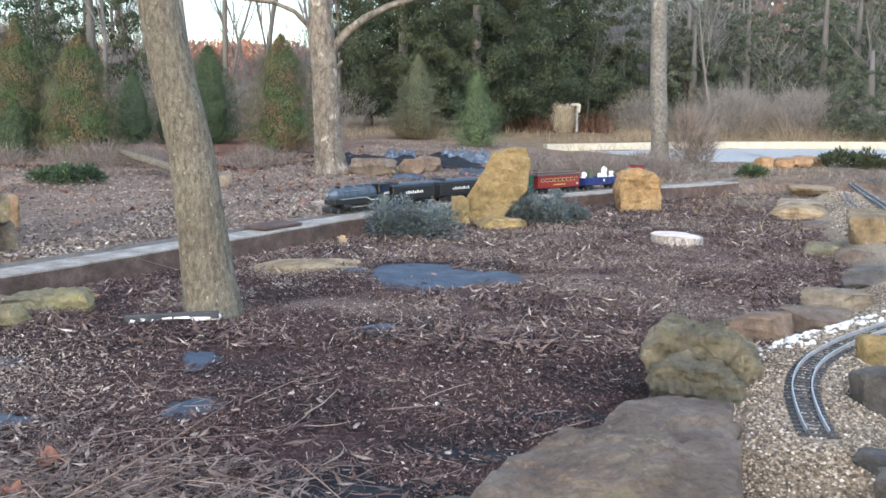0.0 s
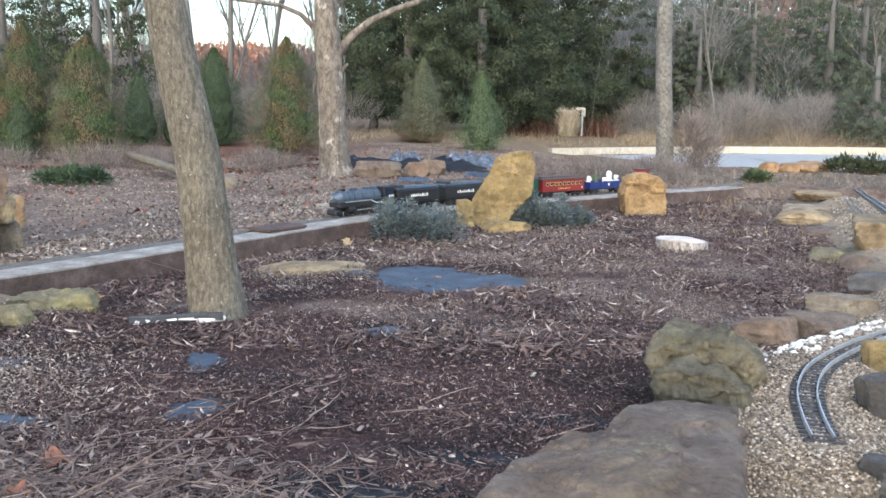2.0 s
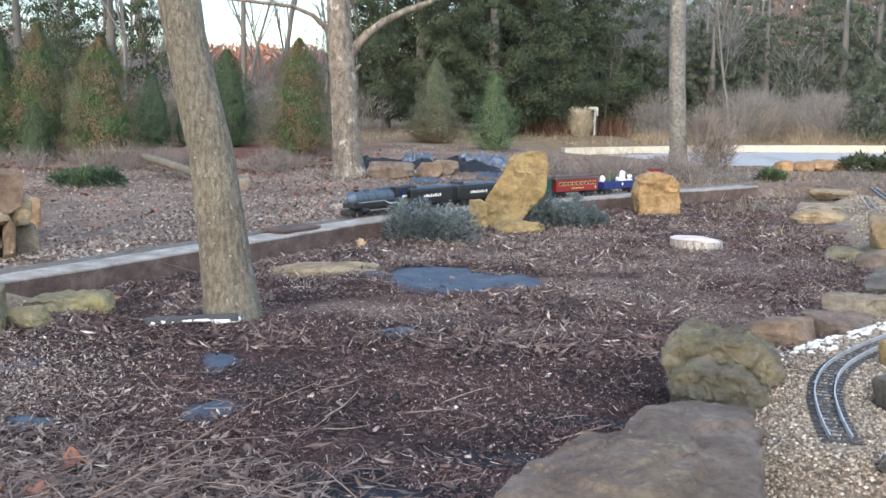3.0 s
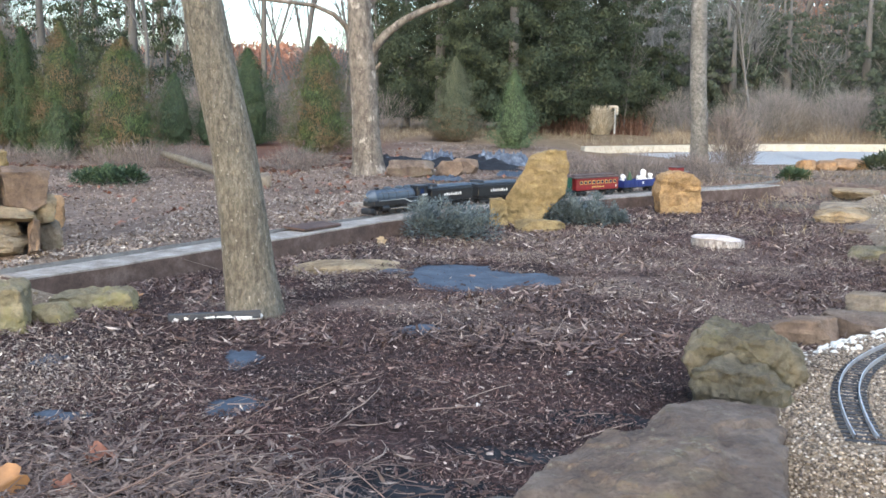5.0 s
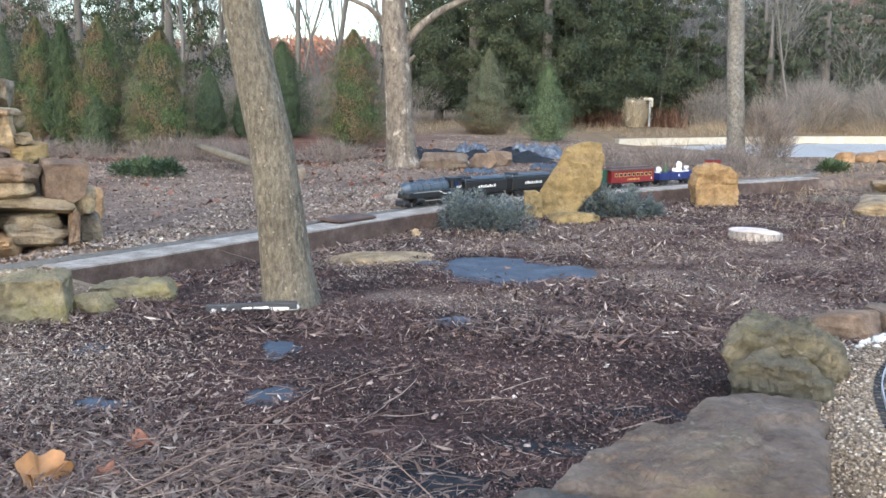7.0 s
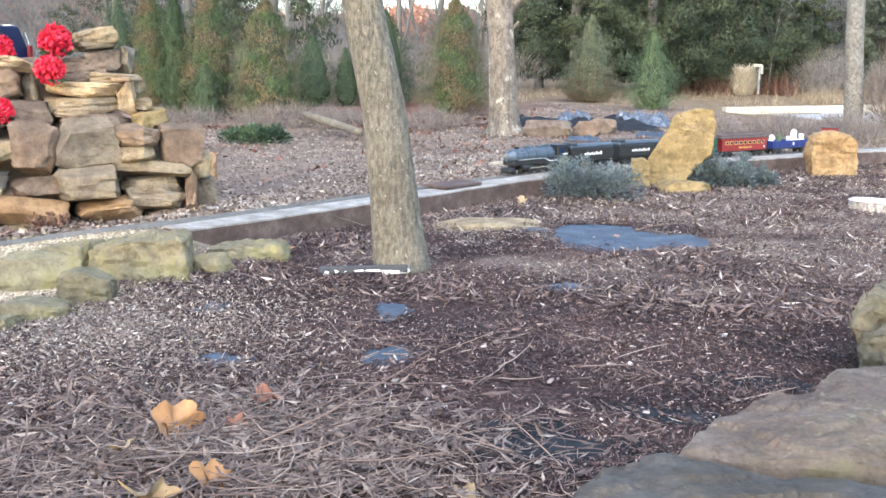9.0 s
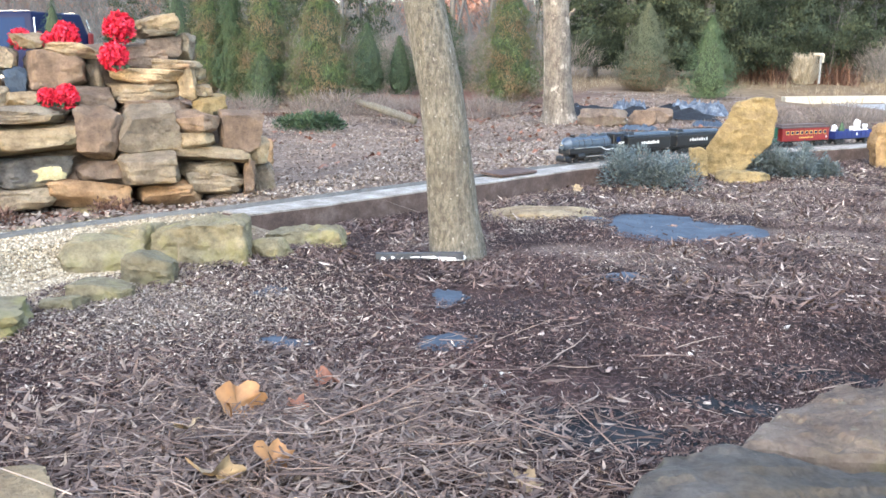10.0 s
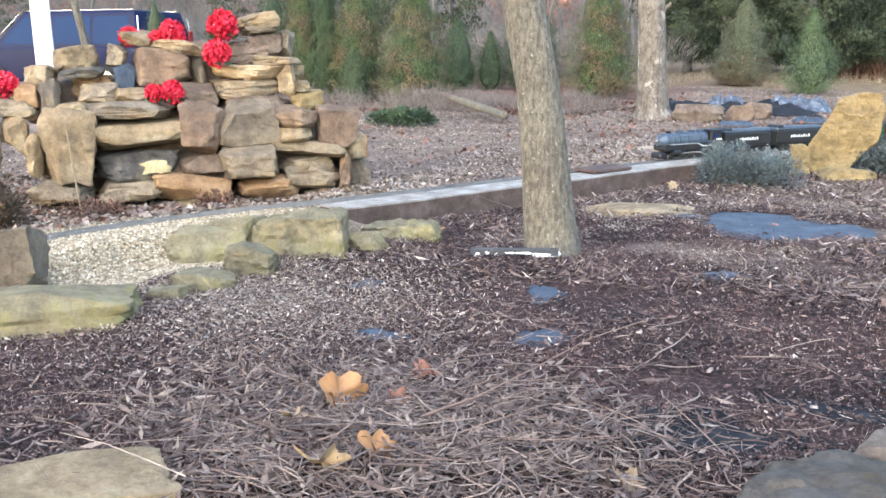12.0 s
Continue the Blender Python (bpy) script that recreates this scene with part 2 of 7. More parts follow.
def bark_material(name, dark, mid, light, patch, patch_at, scale, flow=0.3, patches=14, relief=0.012):
    m, t, b = nodes_of(name, 0.92)
    fur = noise_at(t, scale, 8, stretch=(1, 1, flow), rough=0.62)
    col = ramp(t, fur, [(0.35, dark), (0.5, mid), (0.65, light)])
    col = mixed(t, 1.0, col, ramp(t, noise_at(t, scale * 3.2, 5, stretch=(1, 1, 0.6), rough=0.7), [(0.34, (0.62, 0.61, 0.60)), (0.5, (1.0, 1.0, 1.0)), (0.66, (1.24, 1.23, 1.20))]), "MULTIPLY")
    col = mixed(t, 1.0, col, ramp(t, noise_at(t, 5, 4), [(0.35, (0.82, 0.80, 0.78)), (0.65, (1.12, 1.12, 1.10))]), "MULTIPLY")
    col = mixed(t, ramp(t, noise_at(t, patches, 7, stretch=(1, 1, 0.6), rough=0.7), [(patch_at, (0, 0, 0)), (patch_at + 0.06, (1, 1, 1))]), col, patch)
    t.links.new(col, b.inputs["Base Color"])
    bumped(t, b, fur, 1.0, relief)
    return m


m_oak = bark_material("furrowed_grey_bark", (0.100, 0.089, 0.070), (0.172, 0.154, 0.124), (0.255, 0.235, 0.195), (0.47, 0.45, 0.40), 0.61, 85, 0.38, 90, 0.022)
m_sycamore = bark_material("mottled_flaking_bark", (0.085, 0.072, 0.062), (0.155, 0.135, 0.118), (0.225, 0.20, 0.175), (0.37, 0.335, 0.29), 0.575, 26, 0.45, 11)
m_pole = bark_material("smooth_grey_bark", (0.105, 0.10, 0.094), (0.165, 0.16, 0.152), (0.22, 0.214, 0.203), (0.30, 0.29, 0.275), 0.62, 34, 0.9, 12)
m_stump_bark = bark_material("weathered_stump_bark", (0.13, 0.11, 0.10), (0.30, 0.265, 0.245), (0.46, 0.42, 0.395), (0.58, 0.55, 0.52), 0.6, 70, 0.3, 30, 0.008)


def concrete_material(name, dark, mid, light, streak=(1, 1, 1)):
    m, t, b = nodes_of(name, 0.88)
    col = ramp(t, noise_at(t, 11, 9, stretch=streak, rough=0.7), [(0.3, dark), (0.5, mid), (0.7, light)])
    col = mixed(t, 1.0, col, ramp(t, noise_at(t, 160, 3), [(0.3, (0.75, 0.75, 0.75)), (0.7, (1.15, 1.15, 1.15))]), "MULTIPLY")
    t.links.new(col, b.inputs["Base Color"])
    bumped(t, b, noise_at(t, 60, 6), 0.35, 0.003)
    return m


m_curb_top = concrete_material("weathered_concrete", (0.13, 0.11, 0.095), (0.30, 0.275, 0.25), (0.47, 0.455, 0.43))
# The curb's face, set darker and browner than its cap.
m_curb_face = concrete_material("dark_brown_concrete", (0.05, 0.033, 0.028), (0.098, 0.066, 0.057), (0.18, 0.135, 0.118))
m_drive = concrete_material("pale_driveway_concrete", (0.29, 0.30, 0.305), (0.355, 0.365, 0.37), (0.42, 0.43, 0.435))
m_kerb = concrete_material("cream_kerb_concrete", (0.38, 0.34, 0.275), (0.50, 0.46, 0.38), (0.60, 0.56, 0.475))
m_fabric = concrete_material("blue_grey_ground_fabric", (0.032, 0.047, 0.071), (0.050, 0.072, 0.106), (0.088, 0.115, 0.152))
m_tarp = concrete_material("blue_tarpaulin", (0.03, 0.042, 0.065), (0.095, 0.12, 0.165), (0.30, 0.35, 0.41))
m_liner = concrete_material("dark_pond_liner", (0.009, 0.0105, 0.013), (0.017, 0.019, 0.024), (0.045, 0.048, 0.056))
m_liner.node_tree.nodes["Principled BSDF"].inputs["Specular IOR Level"].default_value = 0.2
m_board = concrete_material("dark_brown_board", (0.05, 0.03, 0.026), (0.085, 0.055, 0.048), (0.13, 0.09, 0.08))
m_timber = concrete_material("weathered_timber", (0.26, 0.23, 0.20), (0.40, 0.37, 0.33), (0.5, 0.47, 0.43), (0.2, 0.2, 1))
m_cut_wood = concrete_material("pale_cut_wood", (0.42, 0.36, 0.33), (0.60, 0.53, 0.49), (0.74, 0.68, 0.64))
m_white = painted("white_paint", (0.80, 0.80, 0.79), 0.5)
m_black = painted("satin_black_paint", (0.016, 0.017, 0.021), 0.38)
m_steel_blue = painted("blue_grey_boiler_paint", (0.075, 0.10, 0.135), 0.35, 0.2)
m_green = painted("dark_green_paint", (0.012, 0.075, 0.045), 0.45)
m_red = painted("dark_red_paint", (0.24, 0.020, 0.022), 0.45)
m_blue = painted("royal_blue_paint", (0.015, 0.03, 0.16), 0.4)
m_gold = painted("gold_lettering_paint", (0.60, 0.42, 0.12), 0.5)
m_roof = painted("brown_roof_paint", (0.10, 0.07, 0.065), 0.6)
m_wheel = painted("dark_wheel_metal", (0.05, 0.048, 0.046), 0.5, 0.6)
m_rail = painted("dull_steel_rail", (0.55, 0.56, 0.58), 0.45, 0.5)
m_rail_dark = painted("weathered_dark_rail", (0.24, 0.235, 0.23), 0.7, 0.2)
m_dusty_tie = painted("dusty_grey_tie", (0.17, 0.16, 0.15), 0.85)
m_tie = painted("dark_plastic_tie", (0.05, 0.054, 0.064), 0.7)
m_van = painted("dark_blue_car_paint", (0.004, 0.008, 0.045), 0.5, 0.0, 0.1, 3)
m_van.node_tree.nodes["Principled BSDF"].inputs["Specular IOR Level"].default_value = 0.25
m_chrome = painted("bright_trim_metal", (0.75, 0.75, 0.76), 0.25, 0.9, 0.1)
m_rubber = painted("black_rubber", (0.02, 0.02, 0.02), 0.8)
m_dark_glass, _t, _b = nodes_of("tinted_glass", 0.06)
_b.inputs["Base Color"].default_value = (0.012, 0.03, 0.085, 1)
_b.inputs["Specular IOR Level"].default_value = 0.12
m_lichen_spot = concrete_material("pale_yellow_lichen", (0.36, 0.30, 0.15), (0.50, 0.44, 0.26), (0.62, 0.57, 0.40))


# ---- mesh helpers ----
def mesh_object(name, verts, faces, material, smooth=False, parent=None):
    me = bpy.data.meshes.new(name)
    me.from_pydata([tuple(v) for v in verts], [], faces)
    me.materials.append(material)
    if smooth:
        me.polygons.foreach_set("use_smooth", [True] * len(me.polygons))
    ob = new(name, me)
    ob.parent = parent
    return ob


def part(name, bm, material, parent=None, label="", smooth=False):
    """Links a bmesh as one mesh object under a thing or a part."""
    me = bpy.data.meshes.new(name)
    bm.normal_update()
    for f in bm.faces:
        f.smooth = smooth
    bm.to_mesh(me)
    bm.free()
    me.materials.append(material)
    if smooth:
        me.set_sharp_from_angle(angle=radians(38))
    ob = new(name, me)
    ob.parent = parent
    return tagged(ob, label)


def thing(name, m, label, category, group="", kind=""):
    ob = new(name)
    ob.empty_display_size = 0.05
    ob.matrix_world = m
    return tagged(ob, label, category, group, kind)


def box_bm(w, d, h, x=0.0, y=0.0, z=0.0, bevel=0.0, seg=1):
    """A box centred at x, y with its foot at z."""
    bm = bmesh.new()
    bmesh.ops.create_cube(bm, size=1.0, matrix=Matrix.Translation((x, y, z + h / 2)) @ Matrix.Diagonal((w, d, h, 1)))
    if bevel:
        bmesh.ops.bevel(bm, geom=bm.edges[:], offset=bevel, segments=seg, affect="EDGES", profile=0.5)
    return bm


def cyl_bm(r, length, m=None, r2=None, sides=20):
    """A cylinder along z from 0 to length, set by m."""
    bm = bmesh.new()
    bmesh.ops.create_cone(bm, cap_ends=True, segments=sides, radius1=r, radius2=r if r2 is None else r2, depth=length, matrix=(m or Matrix()) @ Matrix.Translation((0, 0, length / 2)))
    return bm


def joined(*some):
    """Several bmeshes as one."""
    out = bmesh.new()
    for bm in some:
        me = bpy.data.meshes.new("piece")
        bm.to_mesh(me)
        bm.free()
        out.from_mesh(me)
        bpy.data.meshes.remove(me)
    return out


def tubes(paths, sides=6):
    """Vertices and faces of tapering tubes: each path is a list of (place, radius)."""
    verts, faces = [], []
    for path in paths:
        base = len(verts)
        pts = [Vector(p) for p, _ in path]
        for i, (p, r) in enumerate(path):
            way = (pts[min(i + 1, len(pts) - 1)] - pts[max(i - 1, 0)]).normalized()
            side = way.cross(Vector((0.31, 0.95, 0.05)) if abs(way.y) < 0.9 else Vector((1, 0, 0))).normalized()
            up = way.cross(side)
            for k in range(sides):
                a = 2 * math.pi * k / sides
                verts.append(pts[i] + (side * math.cos(a) + up * math.sin(a)) * r)
        for i in range(len(path) - 1):
            for k in range(sides):
                a, b = base + i * sides + k, base + i * sides + (k + 1) % sides
                faces.append((a, b, b + sides, a + sides))
        faces.append(tuple(base + (len(path) - 1) * sides + k for k in range(sides)))
    return verts, faces


def scatter(name, shape, faces, places, turns, sizes, material, parent=None):
    """Many small copies of one shape in one mesh. shape: k x 3; places and sizes: n x 3; turns: n x 3 x 3."""
    shape = np.asarray(shape, float)
    n, k = len(places), len(shape)
    pts = np.einsum("nij,nkj->nki", turns, shape[None] * sizes[:, None, :]) + places[:, None, :]
    sizes_f = np.array([len(f) for f in faces])
    loops = np.concatenate([np.array(f) for f in faces])
    all_loops = (loops[None] + k * np.arange(n)[:, None]).ravel()
    counts = np.tile(sizes_f, n)
    me = bpy.data.meshes.new(name)
    me.vertices.add(n * k)
    me.vertices.foreach_set("co", pts.astype(np.float32).ravel())
    me.loops.add(len(all_loops))
    me.loops.foreach_set("vertex_index", all_loops.astype(np.int32))
    me.polygons.add(len(counts))
    me.polygons.foreach_set("loop_start", np.concatenate([[0], np.cumsum(counts)[:-1]]).astype(np.int32))
    me.update(calc_edges=True)
    me.validate()
    me.materials.append(material)
    ob = new(name, me)
    ob.parent = parent
    return ob


def turns_of(rx, ry, rz):
    """Turn matrices for arrays of angles, in radians (Euler XYZ)."""
    cx, sx, cy, sy, cz, sz = np.cos(rx), np.sin(rx), np.cos(ry), np.sin(ry), np.cos(rz), np.sin(rz)
    out = np.empty((len(rx), 3, 3))
    out[:, 0] = np.stack([cz * cy, cz * sy * sx - sz * cx, cz * sy * cx + sz * sx], -1)
    out[:, 1] = np.stack([sz * cy, sz * sy * sx + cz * cx, sz * sy * cx - cz * sx], -1)
    out[:, 2] = np.stack([-sy, cy * sx, cy * cx], -1)
    return out


def smooth_noise(x, y, scale, seed=0):
    """Value noise over the plan, 0 to 1, for arrays."""
    x, y = np.asarray(x, float) / scale, np.asarray(y, float) / scale
    xi, yi = np.floor(x).astype(np.int64), np.floor(y).astype(np.int64)
    u, v = x - xi, y - yi
    u, v = u * u * (3 - 2 * u), v * v * (3 - 2 * v)

    def rnd(a, b):
        h = (a * 374761393 + b * 668265263 + seed * 974634777) & 0x7FFFFFFF
        h = ((h ^ (h >> 13)) * 1274126177) & 0x7FFFFFFF
        return ((h ^ (h >> 16)) & 0xFFFF) / 65535.0

    return (rnd(xi, yi) * (1 - u) + rnd(xi + 1, yi) * u) * (1 - v) + (rnd(xi, yi + 1) * (1 - u) + rnd(xi + 1, yi + 1) * u) * v


def along(points, step):
    """Points every step metres along a smooth line through the given plan points, with headings."""
    pts = np.array(points, float)
    for _ in range(3):
        q = np.empty((2 * len(pts) - 2, 2))
        q[0::2], q[1::2] = pts[:-1] * 0.75 + pts[1:] * 0.25, pts[:-1] * 0.25 + pts[1:] * 0.75
        pts = np.vstack([pts[:1], q, pts[-1:]])
    seg = np.linalg.norm(np.diff(pts, axis=0), axis=1)
    s = np.concatenate([[0], np.cumsum(seg)])
    at = np.arange(0, s[-1], step)
    xy = np.stack([np.interp(at, s, pts[:, 0]), np.interp(at, s, pts[:, 1])], -1)
    way = np.gradient(xy, axis=0)
    return xy, way / np.linalg.norm(way, axis=1, keepdims=True)


def distance_to(x, y, line):
    """Distance in plan from arrays of points to a polyline."""
    p = np.stack([np.asarray(x, float), np.asarray(y, float)], -1)
    best = np.full(p.shape[:-1], 1e9)
    for a, b in zip(line[:-1], line[1:]):
        a, b = np.array(a), np.array(b)
        t = np.clip(((p - a) @ (b - a)) / max((b - a) @ (b - a), 1e-9), 0, 1)
        best = np.minimum(best, np.linalg.norm(p - (a + t[..., None] * (b - a)), axis=-1))
    return best


# ---- the plan ----
MAIN_TRACK = [(-2.30, 1.50), (-2.24, 2.0), (-2.17, 2.46), (-2.02, 2.76), (-1.85, 3.02), (-1.68, 3.27), (-1.45, 3.67), (-1.2, 4.17), (-0.95, 4.70), (-0.68, 5.15), (-0.38, 5.62), (0.0, 6.10), (0.45, 6.54), (0.96, 6.93), (1.53, 7.40), (1.95, 7.78), (2.16, 8.15), (2.16, 8.6), (1.9, 9.0), (1.45, 9.12), (0.9, 9.1), (0.2, 9.0)]
SIDE_TRACK = [(0.622, 1.925), (0.632, 1.99), (0.655, 2.10), (0.69, 2.23), (0.76, 2.39), (0.85, 2.52), (0.98, 2.67), (1.14, 2.82), (1.40, 3.15), (1.68, 3.9), (1.94, 4.97), (2.2, 5.92), (2.5, 6.9)]
FAR_TRACK = [(2.0, 4.6), (2.2, 5.2), (2.41, 5.96), (2.62, 6.8), (2.86, 7.67)]
CURB_FRONT = [(-1.59, 3.13), (-1.42, 3.44), (-1.19, 3.88), (-1.03, 4.14), (-0.86, 4.50), (-0.60, 4.98), (-0.28, 5.42), (0.08, 5.86), (0.50, 6.22), (0.89, 6.60), (1.26, 6.98), (1.64, 7.26), (1.97, 7.58)]
CURB_TOP = 0.09
curb_xy, curb_way = along(CURB_FRONT, 0.05)


def behind_curb(x, y):
    """Signed distance behind the line of the curb's front, positive on its far side."""
    line = [(-6.0, 0.2), (-2.6, 1.9), (-1.75, 2.85)] + CURB_FRONT + [(2.4, 7.9), (3.0, 7.8), (9.0, 7.6)]
    d = distance_to(x, y, line)
    px, py = np.array([p[0] for p in line]), np.array([p[1] for p in line])
    return np.where(np.asarray(y) > np.interp(x, px, py), d, -d)


def ground_height(x, y):
    x, y = np.asarray(x, float), np.asarray(y, float)
    z = 0.022 * (smooth_noise(x, y, 0.55, 1) - 0.5) + 0.012 * (smooth_noise(x, y, 0.16, 2) - 0.5)
    back = np.clip((behind_curb(x, y) - 0.02) / 0.10, 0, 1)
    low = np.clip((x + 2.25) / 0.45, 0.25, 1)
    z = z + 0.07 * low * back * back * (3 - 2 * back)
    bed = np.clip(1.25 - distance_to(x, y, SIDE_TRACK) / 0.24, 0, 1)
    z = np.maximum(z, 0.078 * bed * bed * (3 - 2 * bed) + 0.3 * (z * 0.2))
    left = np.clip(1.3 - distance_to(x, y, MAIN_TRACK[:6]) / 0.30, 0, 1) * np.clip((3.32 - y) / 0.28, 0, 1)
    z = np.maximum(z, 0.084 * np.minimum(1, 1.4 * left * left * (3 - 2 * left)) - 0.002)
    heap = np.exp(-(((x + 0.62) / 0.42) ** 2 + ((y - 1.45) / 0.32) ** 2))
    z = z + 0.030 * heap
    z = z - 0.12 * np.clip((y - 10.3) / 2, 0, 1) * np.clip(x - 0.3, 0, 1) * np.clip(16.6 - y, 0, 1)
    rise = np.clip((y - 9.5) / 8.0, 0, 1) * np.clip((0.5 - x) / 3.0, 0, 1)
    z = z - 0.35 * np.clip((-8.5 - x) / 3, 0, 1) * np.clip((y - 8) / 4, 0, 1)
    return z + 0.12 * rise + 0.10 * np.clip((y - 17) / 10, 0, 1)


_near = (-4.2, 0.6, 0.05)
_hx, _hy = np.meshgrid(_near[0] + _near[2] * np.arange(165), _near[1] + _near[2] * np.arange(200))
_hz = ground_height(_hx, _hy)


def spot(x, y):
    """The ground's height at a place: from a table near by, worked out farther off."""
    u, v = (x - _near[0]) / _near[2], (y - _near[1]) / _near[2]
    i, j = int(math.floor(u)), int(math.floor(v))
    if 0 <= i < 164 and 0 <= j < 199:
        u, v = u - i, v - j
        return float((_hz[j, i] * (1 - u) + _hz[j, i + 1] * u) * (1 - v) + (_hz[j + 1, i] * (1 - u) + _hz[j + 1, i + 1] * u) * v)
    return float(ground_height(np.array([x]), np.array([y]))[0])


# ---- ground ----
# stretches of pale dust on the mulch: x, y and half extents
DUSTY = [(0.18, 3.05, 0.26, 0.10), (0.75, 3.40, 0.42, 0.40), (0.55, 4.2, 0.5, 0.35), (-1.38, 2.25, 0.28, 0.26), (-0.95, 3.25, 0.35, 0.16), (-0.15, 4.55, 0.6, 0.22), (0.35, 3.70, 0.50, 0.40), (-0.30, 3.30, 0.45, 0.20), (0.95, 4.5, 0.6, 0.6), (0.10, 5.0, 0.9, 0.35)]


def dustiness(x, y):
    """How dusty a place on the mulch is, 0 to 1."""
    out = np.zeros(np.shape(x))
    for px, py, w, d in DUSTY:
        out = np.maximum(out, np.clip(1.5 - 1.5 * np.hypot((x - px) / w, (y - py) / d) + 1.3 * (smooth_noise(x, y, 0.10, 81) - 0.5), 0, 1))
    return out


def make_ground():
    def steps(lo, hi, fine, reach):
        out = list(np.arange(lo, hi, fine))
        d, a, b = fine, lo, out[-1]
        while b < reach:
            d *= 1.22
            a, b = a - d, b + d
            out = [a] + out + [b]
        return np.array(out)

    xs, ys = steps(-4.0, 4.0, 0.04, 900), steps(0.2, 9.6, 0.04, 900)
    gx, gy = np.meshgrid(xs, ys)
    gz = ground_height(gx, gy)
    n, k = gx.shape
    idx = np.arange(n * k).reshape(n, k)
    quads = np.stack([idx[:-1, :-1], idx[:-1, 1:], idx[1:, 1:], idx[1:, :-1]], -1).reshape(-1, 4)
    me = bpy.data.meshes.new("ground")
    me.vertices.add(n * k)
    me.vertices.foreach_set("co", np.stack([gx, gy, gz], -1).astype(np.float32).ravel())
    me.loops.add(quads.size)
    me.loops.foreach_set("vertex_index", quads.astype(np.int32).ravel())
    me.polygons.add(len(quads))
    me.polygons.foreach_set("loop_start", np.arange(0, quads.size, 4, dtype=np.int32))
    me.update(calc_edges=True)
    me.polygons.foreach_set("use_smooth", [True] * len(quads))
    gravel = np.clip(1.35 - distance_to(gx, gy, SIDE_TRACK) / 0.27 + 0.3 * (smooth_noise(gx, gy, 0.12, 5) - 0.5), 0, 1)
    gravel = np.maximum(gravel, np.clip(1.4 - distance_to(gx, gy, MAIN_TRACK[:6]) / 0.30 + 0.3 * (smooth_noise(gx, gy, 0.12, 6) - 0.5), 0, 1))
    litter = np.clip(behind_curb(gx, gy) / 0.15, 0, 1)
    litter = np.maximum(litter, np.clip((gx - 1.15 - 0.05 * gy) / 0.4, 0, 1) * np.clip((gy - 4.5) / 1.0, 0, 1))
    red = np.clip((gy - 10.3 + 1.5 * smooth_noise(gx, gy, 1.5, 8)) / 1.5, 0, 1) * np.clip((-1.2 - gx) / 1.5, 0, 1) * np.clip((17 - gy) / 3, 0, 1)
    far = np.clip((gy - 13) / 3, 0, 1) * (1 - red)
    data = np.stack([gravel, litter, np.maximum(red, 0), far], -1).astype(np.float32)
    attr = me.color_attributes.new("cover", "FLOAT_COLOR", "POINT")
    attr.data.foreach_set("color", data.ravel())
    pale = dustiness(gx, gy)
    dust = me.color_attributes.new("dust", "FLOAT_COLOR", "POINT")
    dust.data.foreach_set("color", np.stack([pale, pale, pale, pale], -1).astype(np.float32).ravel())
    m, t, b = nodes_of("garden_soil", 0.95)
    a = t.nodes.new("ShaderNodeAttribute")
    a.attribute_name = "cover"
    sep = t.nodes.new("ShaderNodeSeparateColor")
    t.links.new(a.outputs["Color"], sep.inputs[0])
    mulch = ramp(t, noise_at(t, 60, 8, rough=0.75), [(0.3, (0.012, 0.0075, 0.008)), (0.5, (0.039, 0.023, 0.022)), (0.62, (0.092, 0.056, 0.051)), (0.74, (0.24, 0.165, 0.145))])
    mulch = mixed(t, 1.0, mulch, ramp(t, noise_at(t, 2.3, 5), [(0.42, (1.15, 1.12, 1.1)), (0.6, (0.5, 0.48, 0.5))]), "MULTIPLY")
    grav = ramp(t, noise_at(t, 120, 3), [(0.35, (0.17, 0.13, 0.095)), (0.55, (0.32, 0.26, 0.19)), (0.7, (0.46, 0.39, 0.30))])
    lit = ramp(t, noise_at(t, 22, 8, rough=0.75), [(0.32, (0.080, 0.057, 0.047)), (0.5, (0.176, 0.132, 0.108)), (0.68, (0.335, 0.27, 0.22))])
    lit = mixed(t, 1.0, lit, ramp(t, noise_at(t, 1.1, 5), [(0.38, (0.68, 0.64, 0.62)), (0.55, (1.05, 1.02, 1.0)), (0.68, (1.45, 1.38, 1.28))]), "MULTIPLY")
    red_soil = ramp(t, noise_at(t, 7, 8, rough=0.7), [(0.35, (0.09, 0.045, 0.032)), (0.55, (0.17, 0.085, 0.058)), (0.7, (0.25, 0.16, 0.11))])
    grass = ramp(t, noise_at(t, 5, 8, rough=0.75), [(0.35, (0.12, 0.085, 0.055)), (0.55, (0.22, 0.16, 0.10)), (0.7, (0.31, 0.24, 0.16))])
    fine = ramp(t, noise_at(t, 260, 4, rough=0.8), [(0.36, (0.35, 0.34, 0.36)), (0.5, (1.0, 1.0, 1.0)), (0.62, (2.1, 2.0, 1.9))])
    mulch = mixed(t, 1.0, mulch, fine, "MULTIPLY")
    ad = t.nodes.new("ShaderNodeAttribute")
    ad.attribute_name = "dust"
    powder = ramp(t, noise_at(t, 90, 8, rough=0.8), [(0.36, (0.050, 0.034, 0.031)), (0.5, (0.135, 0.10, 0.086)), (0.62, (0.32, 0.26, 0.225))])
    mulch = mixed(t, ad.outputs["Fac"], mulch, powder)
    col = mixed(t, sep.outputs[1], mulch, lit)
    col = mixed(t, a.outputs["Alpha"], col, grass)
    col = mixed(t, sep.outputs[2], col, red_soil)
    col = mixed(t, sep.outputs[0], col, grav)
